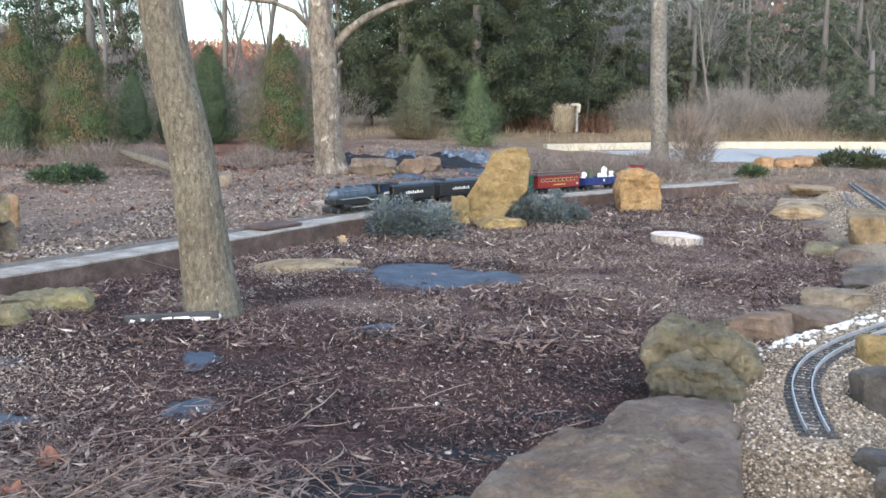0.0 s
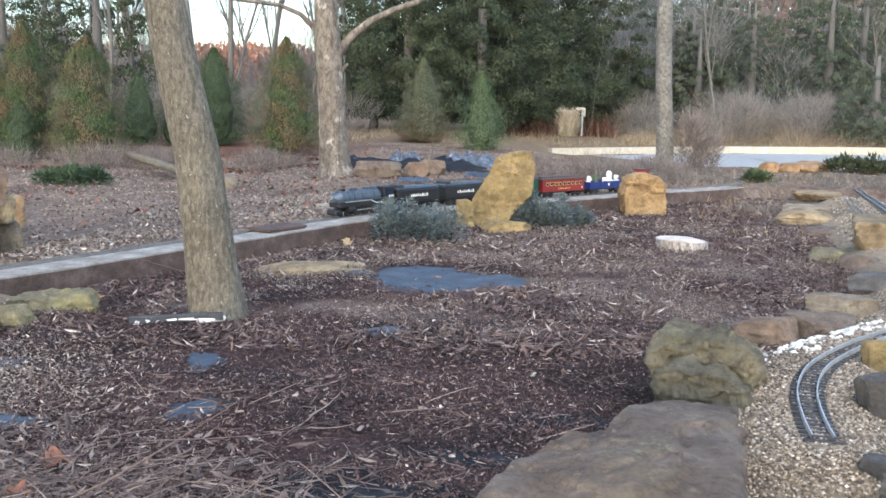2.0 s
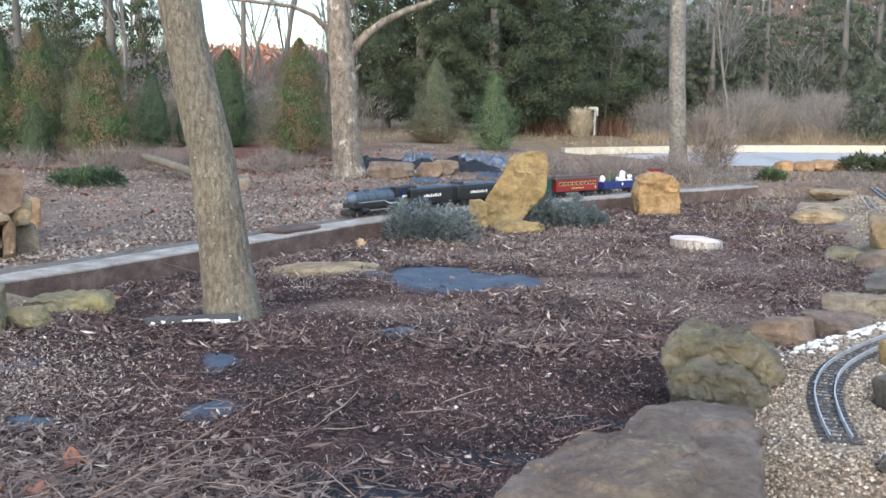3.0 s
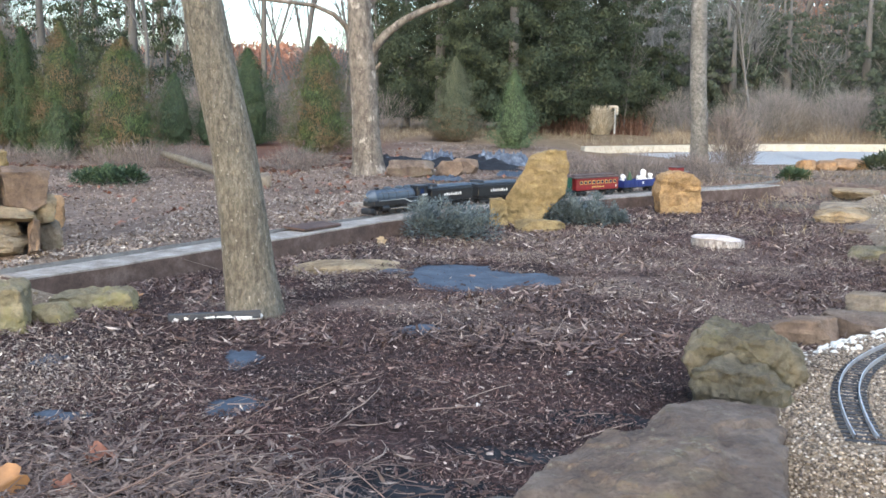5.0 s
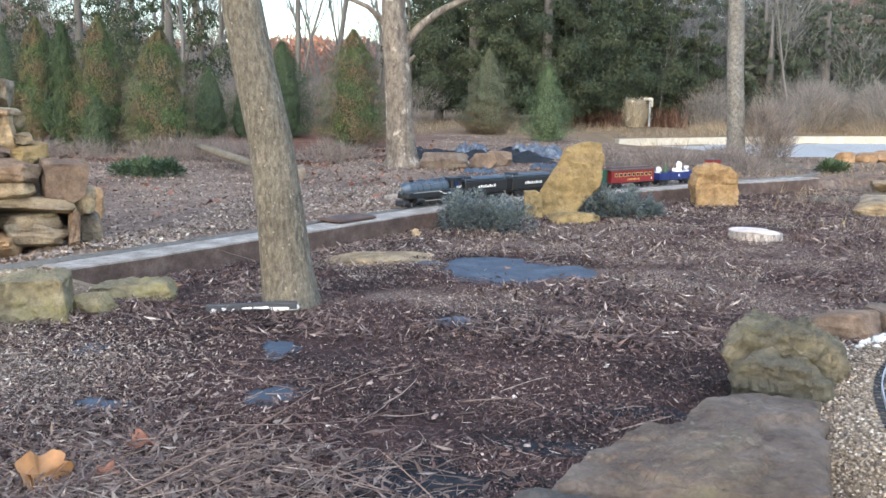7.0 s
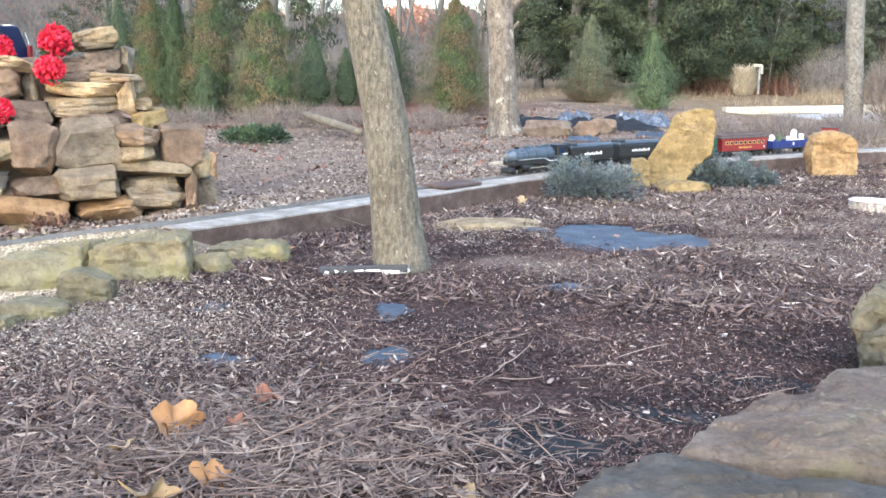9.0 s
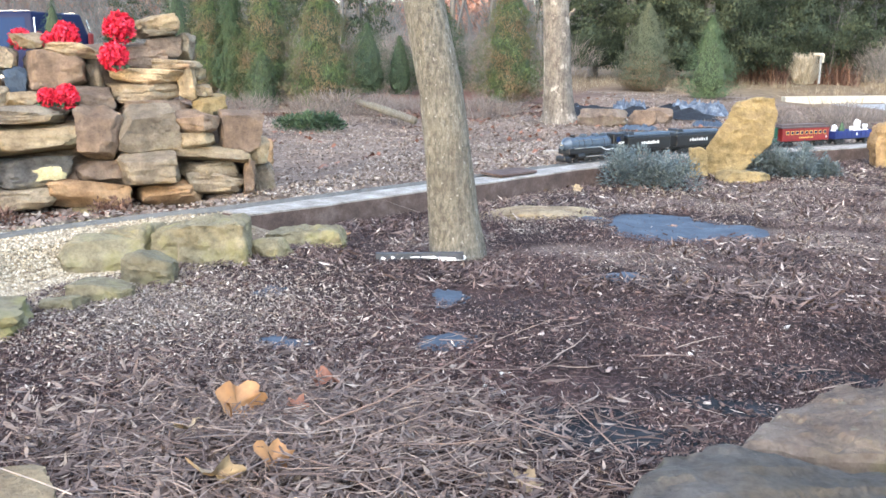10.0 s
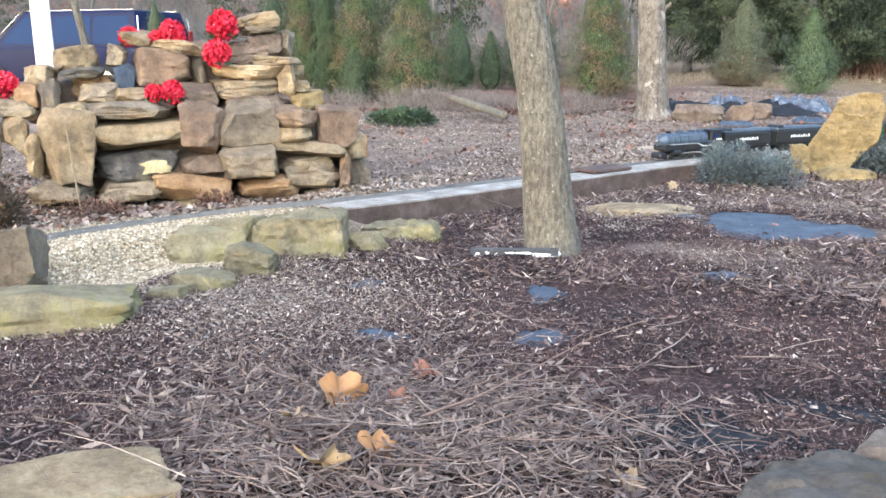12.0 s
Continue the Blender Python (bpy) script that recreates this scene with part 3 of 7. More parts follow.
    t.links.new(col, b.inputs["Base Color"])
    b.inputs["Specular IOR Level"].default_value = 0.25
    bumped(t, b, noise_at(t, 70, 6, rough=0.7), 0.8, 0.008)
    me.materials.append(m)
    return tagged(new("ground", me), "dark mulched garden soil with gravel and leaf litter", "ground", kind="structure")


ground = make_ground()


# ---- stones ----
def stone_bm(w, d, h, seed, blocky=0.75, rough=0.06, cuts=5, layers=0.0):
    """A quarried or weathered stone with its foot at z = 0, its corners rounded and faces uneven."""
    bm = bmesh.new()
    bmesh.ops.create_cube(bm, size=2.0)
    bmesh.ops.subdivide_edges(bm, edges=bm.edges[:], cuts=cuts, use_grid_fill=True)
    rng = random.Random(seed)
    off = Vector((rng.uniform(-50, 50), rng.uniform(-50, 50), rng.uniform(-50, 50)))
    skew = [rng.uniform(-0.16, 0.16) for _ in range(6)]
    power = 2.5 + 16 * blocky ** 2
    planes = []
    for _ in range(11):
        nrm = Vector((rng.gauss(0, 1), rng.gauss(0, 1), rng.gauss(0, 0.8))).normalized()
        reach = (abs(nrm.x) ** 1.2 + abs(nrm.y) ** 1.2 + abs(nrm.z) ** 1.2) ** 0.8 if blocky > 0.45 else 1.0
        planes.append((nrm, rng.uniform(0.66, 0.93) * reach))
    for v in bm.verts:
        c = v.co
        norm = (abs(c.x) ** power + abs(c.y) ** power + abs(c.z) ** power) ** (1 / power)
        c = c / norm
        for nrm, lim in planes:
            over = c.dot(nrm) - lim
            if over > 0:
                c = c - nrm * over
        c = Vector((c.x * (1 + skew[0] * c.z + skew[1] * c.y), c.y * (1 + skew[2] * c.x), c.z * (1 + skew[3] * c.x + skew[4] * c.y)))
        n1 = noise.noise(c * 0.9 + off)
        n2 = noise.noise(c * 2.6 + off * 2)
        n3 = noise.noise(c * 6.5 + off * 3)
        n4 = noise.noise(c * 13 + off * 4)
        k = 1 + rough * (1.5 * n1 + 1.1 * n2 + 1.0 * n3 + 0.7 * n4)
        if layers:
            k += layers * (0.5 if math.sin(c.z * 9 + 2 * n1 + seed) > 0 else -0.5) * (1 - abs(c.z))
        v.co = Vector((c.x * k * w / 2, c.y * k * d / 2, c.z * (1 + rough * (1.4 * n1 + n2)) * h / 2 + h / 2))
    return bm


def stone(x, y, z, w, d, h, kind, label, rz=0.0, tilt=(0, 0), blocky=0.7, rough=0.06, cuts=6, name="stone", group="", layers=0.02, category="stone"):
    global stone_count
    stone_count += 1
    ob = part(name, stone_bm(w, d, h, stone_count * 7 + 3, blocky, rough, cuts, layers), STONE[kind], smooth=True)
    ob.data.set_sharp_from_angle(angle=radians(26))
    ob.matrix_world = pose(x, y, z, tilt[0], tilt[1], rz)
    return tagged(ob, label, category, group)


stone_count = 0


def cut_stone(name, outline, depth, kind, label, at, seed, back=0.9, rough=0.010, grain=0.020):
    """A quarried stone with the given outline seen from the front, its edges chipped and faces uneven."""
    bm = bmesh.new()
    mid = Vector((sum(p[0] for p in outline) / len(outline), 0, sum(p[1] for p in outline) / len(outline)))
    front = [bm.verts.new((x, -depth / 2, z)) for x, z in outline]
    rear = [bm.verts.new((mid.x + (x - mid.x) * back, depth / 2, z * (0.5 + 0.5 * back))) for x, z in outline]
    n = len(outline)
    bm.faces.new(front)
    bm.faces.new(rear[::-1])
    for i in range(n):
        j = (i + 1) % n
        bm.faces.new((front[j], front[i], rear[i], rear[j]))
    bmesh.ops.recalc_face_normals(bm, faces=bm.faces[:])
    bmesh.ops.bevel(bm, geom=bm.edges[:], offset=0.012, segments=2, affect="EDGES", profile=0.6)
    bmesh.ops.triangulate(bm, faces=bm.faces[:])
    for _ in range(5):
        long = [e for e in bm.edges if e.calc_length() > grain]
        if not long:
            break
        bmesh.ops.subdivide_edges(bm, edges=long, cuts=1)
        bmesh.ops.triangulate(bm, faces=bm.faces[:])
    bm.normal_update()
    off = Vector((seed * 3.1, seed * 1.7, seed * 2.3))
    for v in bm.verts:
        q = v.co + off
        lump = 1.2 * noise.noise(q * 7) + 0.9 * noise.noise(q * 18) + 0.8 * noise.noise(q * 42) + 0.5 * noise.noise(q * 85)
        ledge = 0.5 if noise.noise(Vector((q.x * 2.5, q.y * 2.5, q.z * 9))) > 0.08 else -0.2
        v.co += v.normal * rough * (lump + ledge)
    ob = part(name, bm, STONE[kind], smooth=True)
    ob.data.set_sharp_from_angle(angle=radians(24))
    ob.matrix_world = at
    return tagged(ob, label, "stone")


# ---- curb, driveway, tracks ----
def swept(points, width, z0, z1, step=0.06, shift=0.0, wobble=0.0, smooth=True):
    """Vertices and faces of a bar along a plan line, lying to the left of it."""
    xy, way = along(points, step)
    left = np.stack([-way[:, 1], way[:, 0]], -1)
    verts, faces = [], []
    for i, (p, l) in enumerate(zip(xy, left)):
        w = wobble * (smooth_noise([p[0]], [p[1]], 0.2, 11)[0] - 0.5)
        a, b = p + l * (shift + w), p + l * (shift + width)
        verts += [(*a, z0), (*a, z1 + w * 0.5), (*b, z1), (*b, z0)]
        if i:
            k = 4 * i
            faces += [(k - 4 + j, k - 4 + (j + 1) % 4, k + (j + 1) % 4, k + j) for j in range(4)]
    n = len(verts)
    return verts, faces + [(3, 2, 1, 0), (n - 4, n - 3, n - 2, n - 1)]


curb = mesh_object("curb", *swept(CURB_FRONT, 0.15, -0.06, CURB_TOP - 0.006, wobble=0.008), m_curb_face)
tagged(curb, "long concrete curb with dark brown face and pale top", "curb", kind="structure")
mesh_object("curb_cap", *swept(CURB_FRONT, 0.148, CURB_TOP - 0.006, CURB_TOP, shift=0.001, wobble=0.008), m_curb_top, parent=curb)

drive = mesh_object("driveway", *swept([(1.5, 15.35), (2.6, 15.75), (3.6, 16.1), (6.0, 15.7), (12.0, 14.5), (30.0, 9.0)], -3.4, -0.3, -0.015, step=0.5), m_drive)
drive.matrix_world = pose(0, 0, -0.045, 0, -0.75, 0)
tagged(drive, "pale concrete driveway", "driveway", kind="structure")
kerb = mesh_object("kerb", *swept([(0.95, 15.0), (2.6, 15.6), (3.6, 16.0), (6.6, 15.8), (12.0, 14.7), (30.0, 9.4)], 0.16, -0.3, 0.10, step=0.4), m_kerb)
kerb.matrix_world = pose(0, 0, -0.05, 0, -0.75, 0)
tagged(kerb, "low cream concrete kerb wall along the driveway", "kerb", kind="structure")


def make_track(points, z, label, step=0.023, steel=None, tie=None):
    xy, way = along(points, step)
    left = np.stack([-way[:, 1], way[:, 0]], -1)
    ob = thing("model_railway_track", pose(0, 0, 0), label, "model track", "model railway tracks")
    cube = [(a, b, c) for a in (-0.5, 0.5) for b in (-0.5, 0.5) for c in (0, 1)]
    faces = [(0, 1, 3, 2), (4, 6, 7, 5), (0, 4, 5, 1), (2, 3, 7, 6), (1, 5, 7, 3), (0, 2, 6, 4)]
    heading = np.arctan2(way[:, 1], way[:, 0])
    n = len(xy)
    turns = turns_of(np.zeros(n), np.zeros(n), heading)
    ties = scatter("sleeper_strip", cube, faces, np.column_stack([xy, np.full(n, z)]), turns, np.tile([0.009, 0.070, 0.0035], (n, 1)), tie or m_tie, ob)
    tagged(ties, "dark plastic ties", kind="stuff")
    for side in (-1, 1):
        verts, fcs = [], []
        for i in range(n):
            c = xy[i] + left[i] * 0.0192 * side
            for dx, dz in ((-0.0012, 0.003), (0.0012, 0.003), (0.0013, 0.0135), (-0.0013, 0.0135)):
                verts.append((*(c + left[i] * dx), z + dz))
            if i:
                k = 4 * i
                fcs += [(k - 4 + j, k - 4 + (j + 1) % 4, k + (j + 1) % 4, k + j) for j in range(4)]
        mesh_object("rail", verts, fcs, steel or m_rail, parent=ob)
    return ob


TRACK_Z = CURB_TOP - 0.012
_left = np.stack([-curb_way[:, 1], curb_way[:, 0]], -1)
main_line = [(-2.30, 1.50), (-2.24, 2.0), (-2.19, 2.46), (-2.05, 2.80), (-1.90, 3.07)] + [tuple(p) for p in (curb_xy + 0.20 * _left)[2::8]] + [(2.12, 8.15), (2.14, 8.6), (1.9, 9.0), (1.45, 9.12), (0.9, 9.1), (0.2, 9.0)]
make_track(main_line, TRACK_Z, "dark narrow model railway track behind the curb", steel=m_rail_dark, tie=m_dusty_tie)
make_track(SIDE_TRACK, 0.078, "curved model railway track ending on gravel")
make_track(FAR_TRACK, 0.078, "straight model railway track on pale gravel")
edging = mesh_object("timber_edging", *swept([(-0.98, 5.60), (-0.69, 5.84), (-0.38, 6.16), (-0.08, 6.45), (0.28, 6.76), (0.62, 7.02)], 0.03, 0.03, 0.098), m_timber)
tagged(edging, "thin weathered timber edging beside the track", "edging")
sheet = part("access_board", box_bm(0.26, 0.13, 0.012, bevel=0.002), m_board)
sheet.matrix_world = pose(-0.965, 4.52, CURB_TOP + 0.006, 2, 0, 62)
tagged(sheet, "dark brown board lying across the concrete curb", "board")


# ---- ground cover ----
rng = np.random.default_rng(4)
CHIP = [(-0.5, -0.5, -0.5), (0.5, -0.35, -0.4), (0.45, 0.5, -0.5), (-0.5, 0.4, -0.45), (-0.45, -0.4, 0.5), (0.5, -0.3, 0.4), (0.4, 0.4, 0.5), (-0.5, 0.3, 0.4)]
CHIP_F = [(4, 5, 6, 7), (0, 1, 5, 4), (1, 2, 6, 5), (2, 3, 7, 6), (3, 0, 4, 7)]


PATCHES = [(-0.19, 3.84, 0.27, 0.33), (0.07, 3.82, 0.14, 0.18), (-0.50, 3.87, 0.07, 0.06), (-0.29, 2.97, 0.06, 0.06), (-0.71, 2.58, 0.05, 0.08), (-0.605, 2.19, 0.06, 0.06), (-0.22, 1.75, 0.12, 0.08), (-0.965, 2.10, 0.06, 0.04)]


def off_fabric(x, y):
    out = np.ones(np.shape(x), bool)
    for px, py, w, d in PATCHES:
        out &= ((x - px) / w) ** 2 + ((y - py) / d) ** 2 > 1 - 0.5 * smooth_noise(x, y, 0.05, 61)
    return out | (((x + 0.02) / 0.11) ** 2 + ((y - 4.06) / 0.13) ** 2 < 1)


def in_bed(x, y):
    return (behind_curb(x, y) < -0.01) & (distance_to(x, y, SIDE_TRACK) > 0.22) & (distance_to(x, y, MAIN_TRACK[:6]) > 0.30 + 0.13 * np.clip((2.85 - y) / 0.3, 0, 1))


def chips(name, n, lo, hi, keep, material, label, size=(0.012, 0.055), flat=0.35):
    """Chips strewn over a stretch of the plan, denser towards the near side."""
    u = rng.random(n)
    y = lo[1] + (hi[1] - lo[1]) * u ** 1.35
    x = lo[0] + (hi[0] - lo[0]) * rng.random(n)
    ok = keep(x, y)
    x, y = x[ok], y[ok]
    n = len(x)
    length = size[0] + (size[1] - size[0]) * rng.random(n) ** 2.2
    sizes = np.stack([length, length * (0.14 + 0.3 * rng.random(n)), length * (0.06 + 0.14 * rng.random(n)) + 0.0015], -1)
    z = ground_height(x, y) + 0.004 + 0.010 * rng.random(n)
    turns = turns_of(rng.normal(0, flat, n), rng.normal(0, flat * 0.6, n), rng.random(n) * 6.283)
    ob = scatter(name, CHIP, CHIP_F, np.stack([x, y, z], -1), turns, sizes, material)
    return tagged(ob, label, "ground cover", kind="stuff")


WET = [(0.20, 2.45, 0.30, 0.30), (-0.1, 1.95, 0.40, 0.20), (-0.98, 2.56, 0.26, 0.15), (0.25, 2.75, 0.42, 0.10), (-0.62, 2.72, 0.30, 0.10), (-1.25, 1.50, 0.25, 0.20)]


def dark_patchy(x, y):
    thin = np.ones(np.shape(x))
    for px, py, w, d in WET:
        thin = np.where(((x - px) / w) ** 2 + ((y - py) / d) ** 2 < 1.3 - 0.7 * smooth_noise(x, y, 0.08, 63), 0.45, thin)
    thin = thin * (1 - 0.7 * dustiness(x, y))
    return (rng.random(len(x)) < thin) & in_bed(x, y) & (off_fabric(x, y) | (rng.random(len(x)) < 0.05)) & (rng.random(len(x)) < 0.35 + 0.65 * (smooth_noise(x, y, 0.45, 21) > 0.42))


chips("mulch_chips", 90000, (-2.6, 0.9), (2.4, 7.6), dark_patchy, m_mulch, "dark brown shredded bark mulch over soil", (0.003, 0.024))
chips("bark_shreds", 26000, (-2.2, 1.2), (2.2, 6.6), lambda x, y: in_bed(x, y) & off_fabric(x, y) & (smooth_noise(x, y, 0.3, 25) > 0.4), m_shred, "paler splinters of bark among the mulch", (0.003, 0.022), 0.25)

LEAF = [(-0.5, 0, 0.12), (-0.1, -0.42, 0.0), (0.5, 0.0, 0.16), (-0.05, 0.44, 0.05)]


def leaves(name, n, area, keep, material, label, size, thin=1.0):
    x, y = area(n)
    ok = keep(x, y)
    x, y = x[ok], y[ok]
    n = len(x)
    s = size[0] + (size[1] - size[0]) * rng.random(n)
    turns = turns_of(rng.normal(0, 0.45, n), rng.normal(0, 0.45, n), rng.random(n) * 6.283)
    z = ground_height(x, y) + 0.006 + 0.01 * rng.random(n)
    ob = scatter(name, LEAF, [(0, 1, 2), (0, 2, 3)], np.stack([x, y, z], -1), turns, np.stack([s, s * thin, s * (0.4 + 0.6 * thin)], -1), material)
    return tagged(ob, label, "ground cover", kind="stuff")


def strip(x0, x1, y0, y1):
    return lambda n: (x0 + (x1 - x0) * rng.random(n), y0 + (y1 - y0) * rng.random(n) ** 1.2)


def beyond_track(x, y):
    line = np.array(main_line[:9])
    return x < np.interp(y, line[:, 1], line[:, 0]) - 0.07


leaves("pale_shreds", 60000, lambda n: (-2.0 + 4.0 * rng.random(n), 1.4 + 5.5 * rng.random(n) ** 1.25), lambda x, y: in_bed(x, y) & off_fabric(x, y) & (smooth_noise(x, y, 0.35, 71) > 0.46 - 0.2 * np.clip((-0.8 - x) / 0.5, 0, 1) - 0.14 * np.clip(x / 0.6, 0, 1)) & (rng.random(len(x)) < 0.6), m_shred, "pale dry shreds scattered over the mulch", (0.004, 0.024), 0.2)
leaves("dusty_shreds", 80000, lambda n: (-0.1 + 1.75 * rng.random(n), 2.3 + 3.1 * rng.random(n)), lambda x, y: (rng.random(len(x)) < np.clip((x + 0.1) / 0.8, 0, 1) * np.clip((y - 2.3) / 0.8, 0, 1) * np.clip((5.4 - y) / 0.8, 0, 1)) & in_bed(x, y) & off_fabric(x, y) & (smooth_noise(x, y, 0.22, 73) > 0.44), m_shred, "pale dusty shreds over the mulch", (0.004, 0.018), 0.24)
leaves("bark_fibres", 30000, lambda n: (-2.1 + 4.1 * rng.random(n), 1.2 + 5.0 * rng.random(n) ** 1.4), lambda x, y: in_bed(x, y) & off_fabric(x, y), m_shred, "thin red-brown bark fibres over the mulch", (0.008, 0.034), 0.07)
leaves("bark_crumbs", 330000, lambda n: (-2.0 + 3.8 * rng.random(n), 1.1 + 4.0 * rng.random(n) ** 1.5), lambda x, y: in_bed(x, y) & off_fabric(x, y) & (smooth_noise(x, y, 0.16, 75) > 0.22) & (rng.random(len(x)) > 0.75 * dustiness(x, y)), m_mulch, "fine bark crumbs over the soil", (0.002, 0.010), 0.6)
leaves("pale_crumbs", 60000, lambda n: (-2.0 + 3.8 * rng.random(n), 1.1 + 4.4 * rng.random(n) ** 1.4), lambda x, y: in_bed(x, y) & off_fabric(x, y) & (smooth_noise(x, y, 0.28, 77) > 0.40), m_shred, "fine pale crumbs of bark over the soil", (0.002, 0.009), 0.55)
leaves("bark_strips", 26000, lambda n: (-1.6 + 3.6 * rng.random(n), 2.7 + 3.9 * rng.random(n) ** 1.1), lambda x, y: in_bed(x, y) & off_fabric(x, y) & (smooth_noise(x, y, 0.24, 85) > 0.45), m_shred, "long flat strips of grey-brown bark", (0.016, 0.070), 0.2)
leaves("dusty_crumbs", 120000, lambda n: (-1.1 + 2.9 * rng.random(n), 2.95 + 2.9 * rng.random(n) ** 1.2), lambda x, y: in_bed(x, y) & off_fabric(x, y) & (smooth_noise(x, y, 0.17, 79) > 0.50) & (rng.random(len(x)) < np.clip((y - 2.9) / 0.6, 0, 1)), m_pale_chip, "pale dusty crumbs over the mulch", (0.003, 0.015), 0.4)
leaves("dusty_scraps", 17000, lambda n: (rng.normal(-1.32, 0.24, n), rng.normal(2.22, 0.26, n)), lambda x, y: in_bed(x, y) & off_fabric(x, y), m_pale_chip, "pale dry scraps below the gravel slope", (0.003, 0.018), 0.35)
leaves("mulch_fines", 230000, lambda n: (-2.3 + 4.6 * rng.random(n), 1.0 + 5.6 * rng.random(n) ** 1.5), dark_patchy, m_mulch, "fine dark bark shreds over soil", (0.003, 0.018), 0.24)
leaves("leaf_litter", 130000, strip(-5.5, 4.0, 3.0, 14.0), lambda x, y: (behind_curb(x, y) > 0.26) & (smooth_noise(x, y, 0.9, 31) > 0.10) & ~((x < -1.5) & (y > 9.6) & (smooth_noise(x, y, 0.8, 33) > 0.35)), m_litter, "brown leaf litter and bark beyond the curb", (0.008, 0.028), 0.6)
leaves("russet_leaves", 1500, strip(-5.8, 0.4, 5.0, 13.5), lambda x, y: (behind_curb(x, y) > 0.4) & (smooth_noise(x, y, 0.5, 37) > 0.62), m_red_leaf, "drifts of russet fallen leaves", (0.02, 0.06))
leaves("curb_chips", 52000, strip(-1.8, 1.4, 3.6, 8.4), lambda x, y: (behind_curb(x, y) > 0.24) & (behind_curb(x, y) < 1.3) & (smooth_noise(x, y, 0.45, 39) > 0.38), m_pale_chip, "pale wood chips strewn behind the curb", (0.006, 0.030), 0.5)
leaves("pile_foot_leaves", 2400, strip(-3.6, -1.9, 2.0, 3.6), beyond_track, m_red_leaf, "red-brown fallen leaves at the foot of the rock pile", (0.008, 0.026))
leaves("pile_foot_litter", 9000, strip(-3.9, -1.8, 2.0, 3.8), beyond_track, m_litter, "brown litter at the foot of the rock pile", (0.010, 0.035))
leaves("bed_leaves", 6500, strip(-1.6, 1.6, 4.2, 7.0), lambda x, y: in_bed(x, y) & (behind_curb(x, y) > -0.75), m_litter, "pale dry leaves along the curb", (0.010, 0.032), 0.7)

ICO = []
_bm = bmesh.new()
bmesh.ops.create_icosphere(_bm, subdivisions=1, radius=0.5)
ICO = [tuple(v.co) for v in _bm.verts]
ICO_F = [tuple(v.index for v in f.verts) for f in _bm.faces]
_bm.free()


OCT = [(0.5, 0.05, 0), (-0.5, 0, 0.06), (0.04, 0.5, 0), (0, -0.5, -0.05), (0.05, 0, 0.5), (0, 0.04, -0.5)]
OCT_F = [(0, 2, 4), (2, 1, 4), (1, 3, 4), (3, 0, 4), (2, 0, 5), (1, 2, 5), (3, 1, 5), (0, 3, 5)]


def pebbles(name, n, line, reach, size, material, label, keep=None):
    xy, _ = along(line, 0.02)
    pick = rng.integers(0, len(xy), n)
    off = rng.normal(0, reach, (n, 2))
    x, y = xy[pick, 0] + off[:, 0], xy[pick, 1] + off[:, 1]
    ok = np.hypot(off[:, 0], off[:, 1]) < reach * 2.0
    if keep is not None:
        ok &= keep(x, y)
    x, y = x[ok], y[ok]
    n = len(x)
    s = size[0] + (size[1] - size[0]) * rng.random(n) ** 1.7
    sizes = np.stack([s * (0.8 + 0.5 * rng.random(n)), s, s * (0.5 + 0.35 * rng.random(n))], -1)
    z = ground_height(x, y) + s * 0.18
    big = size[1] > 0.025
    ob = scatter(name, ICO if big else OCT, ICO_F if big else OCT_F, np.stack([x, y, z], -1), turns_of(rng.normal(0, 0.3, n), rng.normal(0, 0.3, n), rng.random(n) * 6.28), sizes, material)
    return tagged(ob, label, "gravel", kind="stuff")


def off_track(x, y):
    return distance_to(x, y, SIDE_TRACK) > 0.039


NEAR_BED = [(0.50, 1.55), (0.58, 1.8), (0.66, 2.1), (0.80, 2.4), (1.0, 2.65), (1.3, 2.95), (1.55, 3.5)]
pebbles("gravel_bed", 54000, NEAR_BED, 0.16, (0.003, 0.0105), m_pebble, "tan and cream pea gravel around the track", lambda x, y: off_track(x, y) & (x > 0.36 + 0.12 * (y - 1.6)))
pebbles("gravel_on_track", 2200, SIDE_TRACK[:8], 0.018, (0.004, 0.009), m_pebble, "stray gravel between the ties")
pebbles("left_ballast", 2500, main_line[1:6], 0.022, (0.004, 0.010), m_cream_pebble, "gravel between the sleepers")
pebbles("curb_ballast", 9000, main_line[5:-6], 0.045, (0.006, 0.016), m_pale, "pale gravel ballast along the curb track")
pebbles("gravel_toe", 20000, [(-2.0, 1.85), (-1.85, 2.15), (-1.74, 2.40), (-1.62, 2.58)], 0.12, (0.005, 0.015), m_cream_pebble, "tan gravel spilling over the mulch")
pebbles("gravel_slope", 29000, [(-2.35, 1.9), (-2.0, 2.3), (-1.9, 2.6), (-1.72, 2.9)], 0.17, (0.005, 0.015), m_cream_pebble, "tan gravel sloping down from the track", lambda x, y: distance_to(x, y, main_line[:8]) > 0.05)
pebbles("white_pebbles", 150, [(0.72, 2.60), (0.84, 2.72), (1.0, 2.84), (1.14, 2.95)], 0.055, (0.009, 0.026), m_quartz, "white quartz pebbles beside the track", off_track)
pebbles("far_gravel", 7000, [(1.9, 4.6), (2.15, 5.4), (2.4, 6.2), (2.8, 7.4)], 0.13, (0.008, 0.020), m_pebble, "tan gravel around the far tracks")
pebbles("strewn_white_stones", 70, [(-2.2, 1.6), (-1.6, 2.0), (-0.6, 1.8), (0.3, 2.6), (1.2, 4.0)], 0.25, (0.008, 0.02), m_quartz, "small white stones strewn on mulch", in_bed)


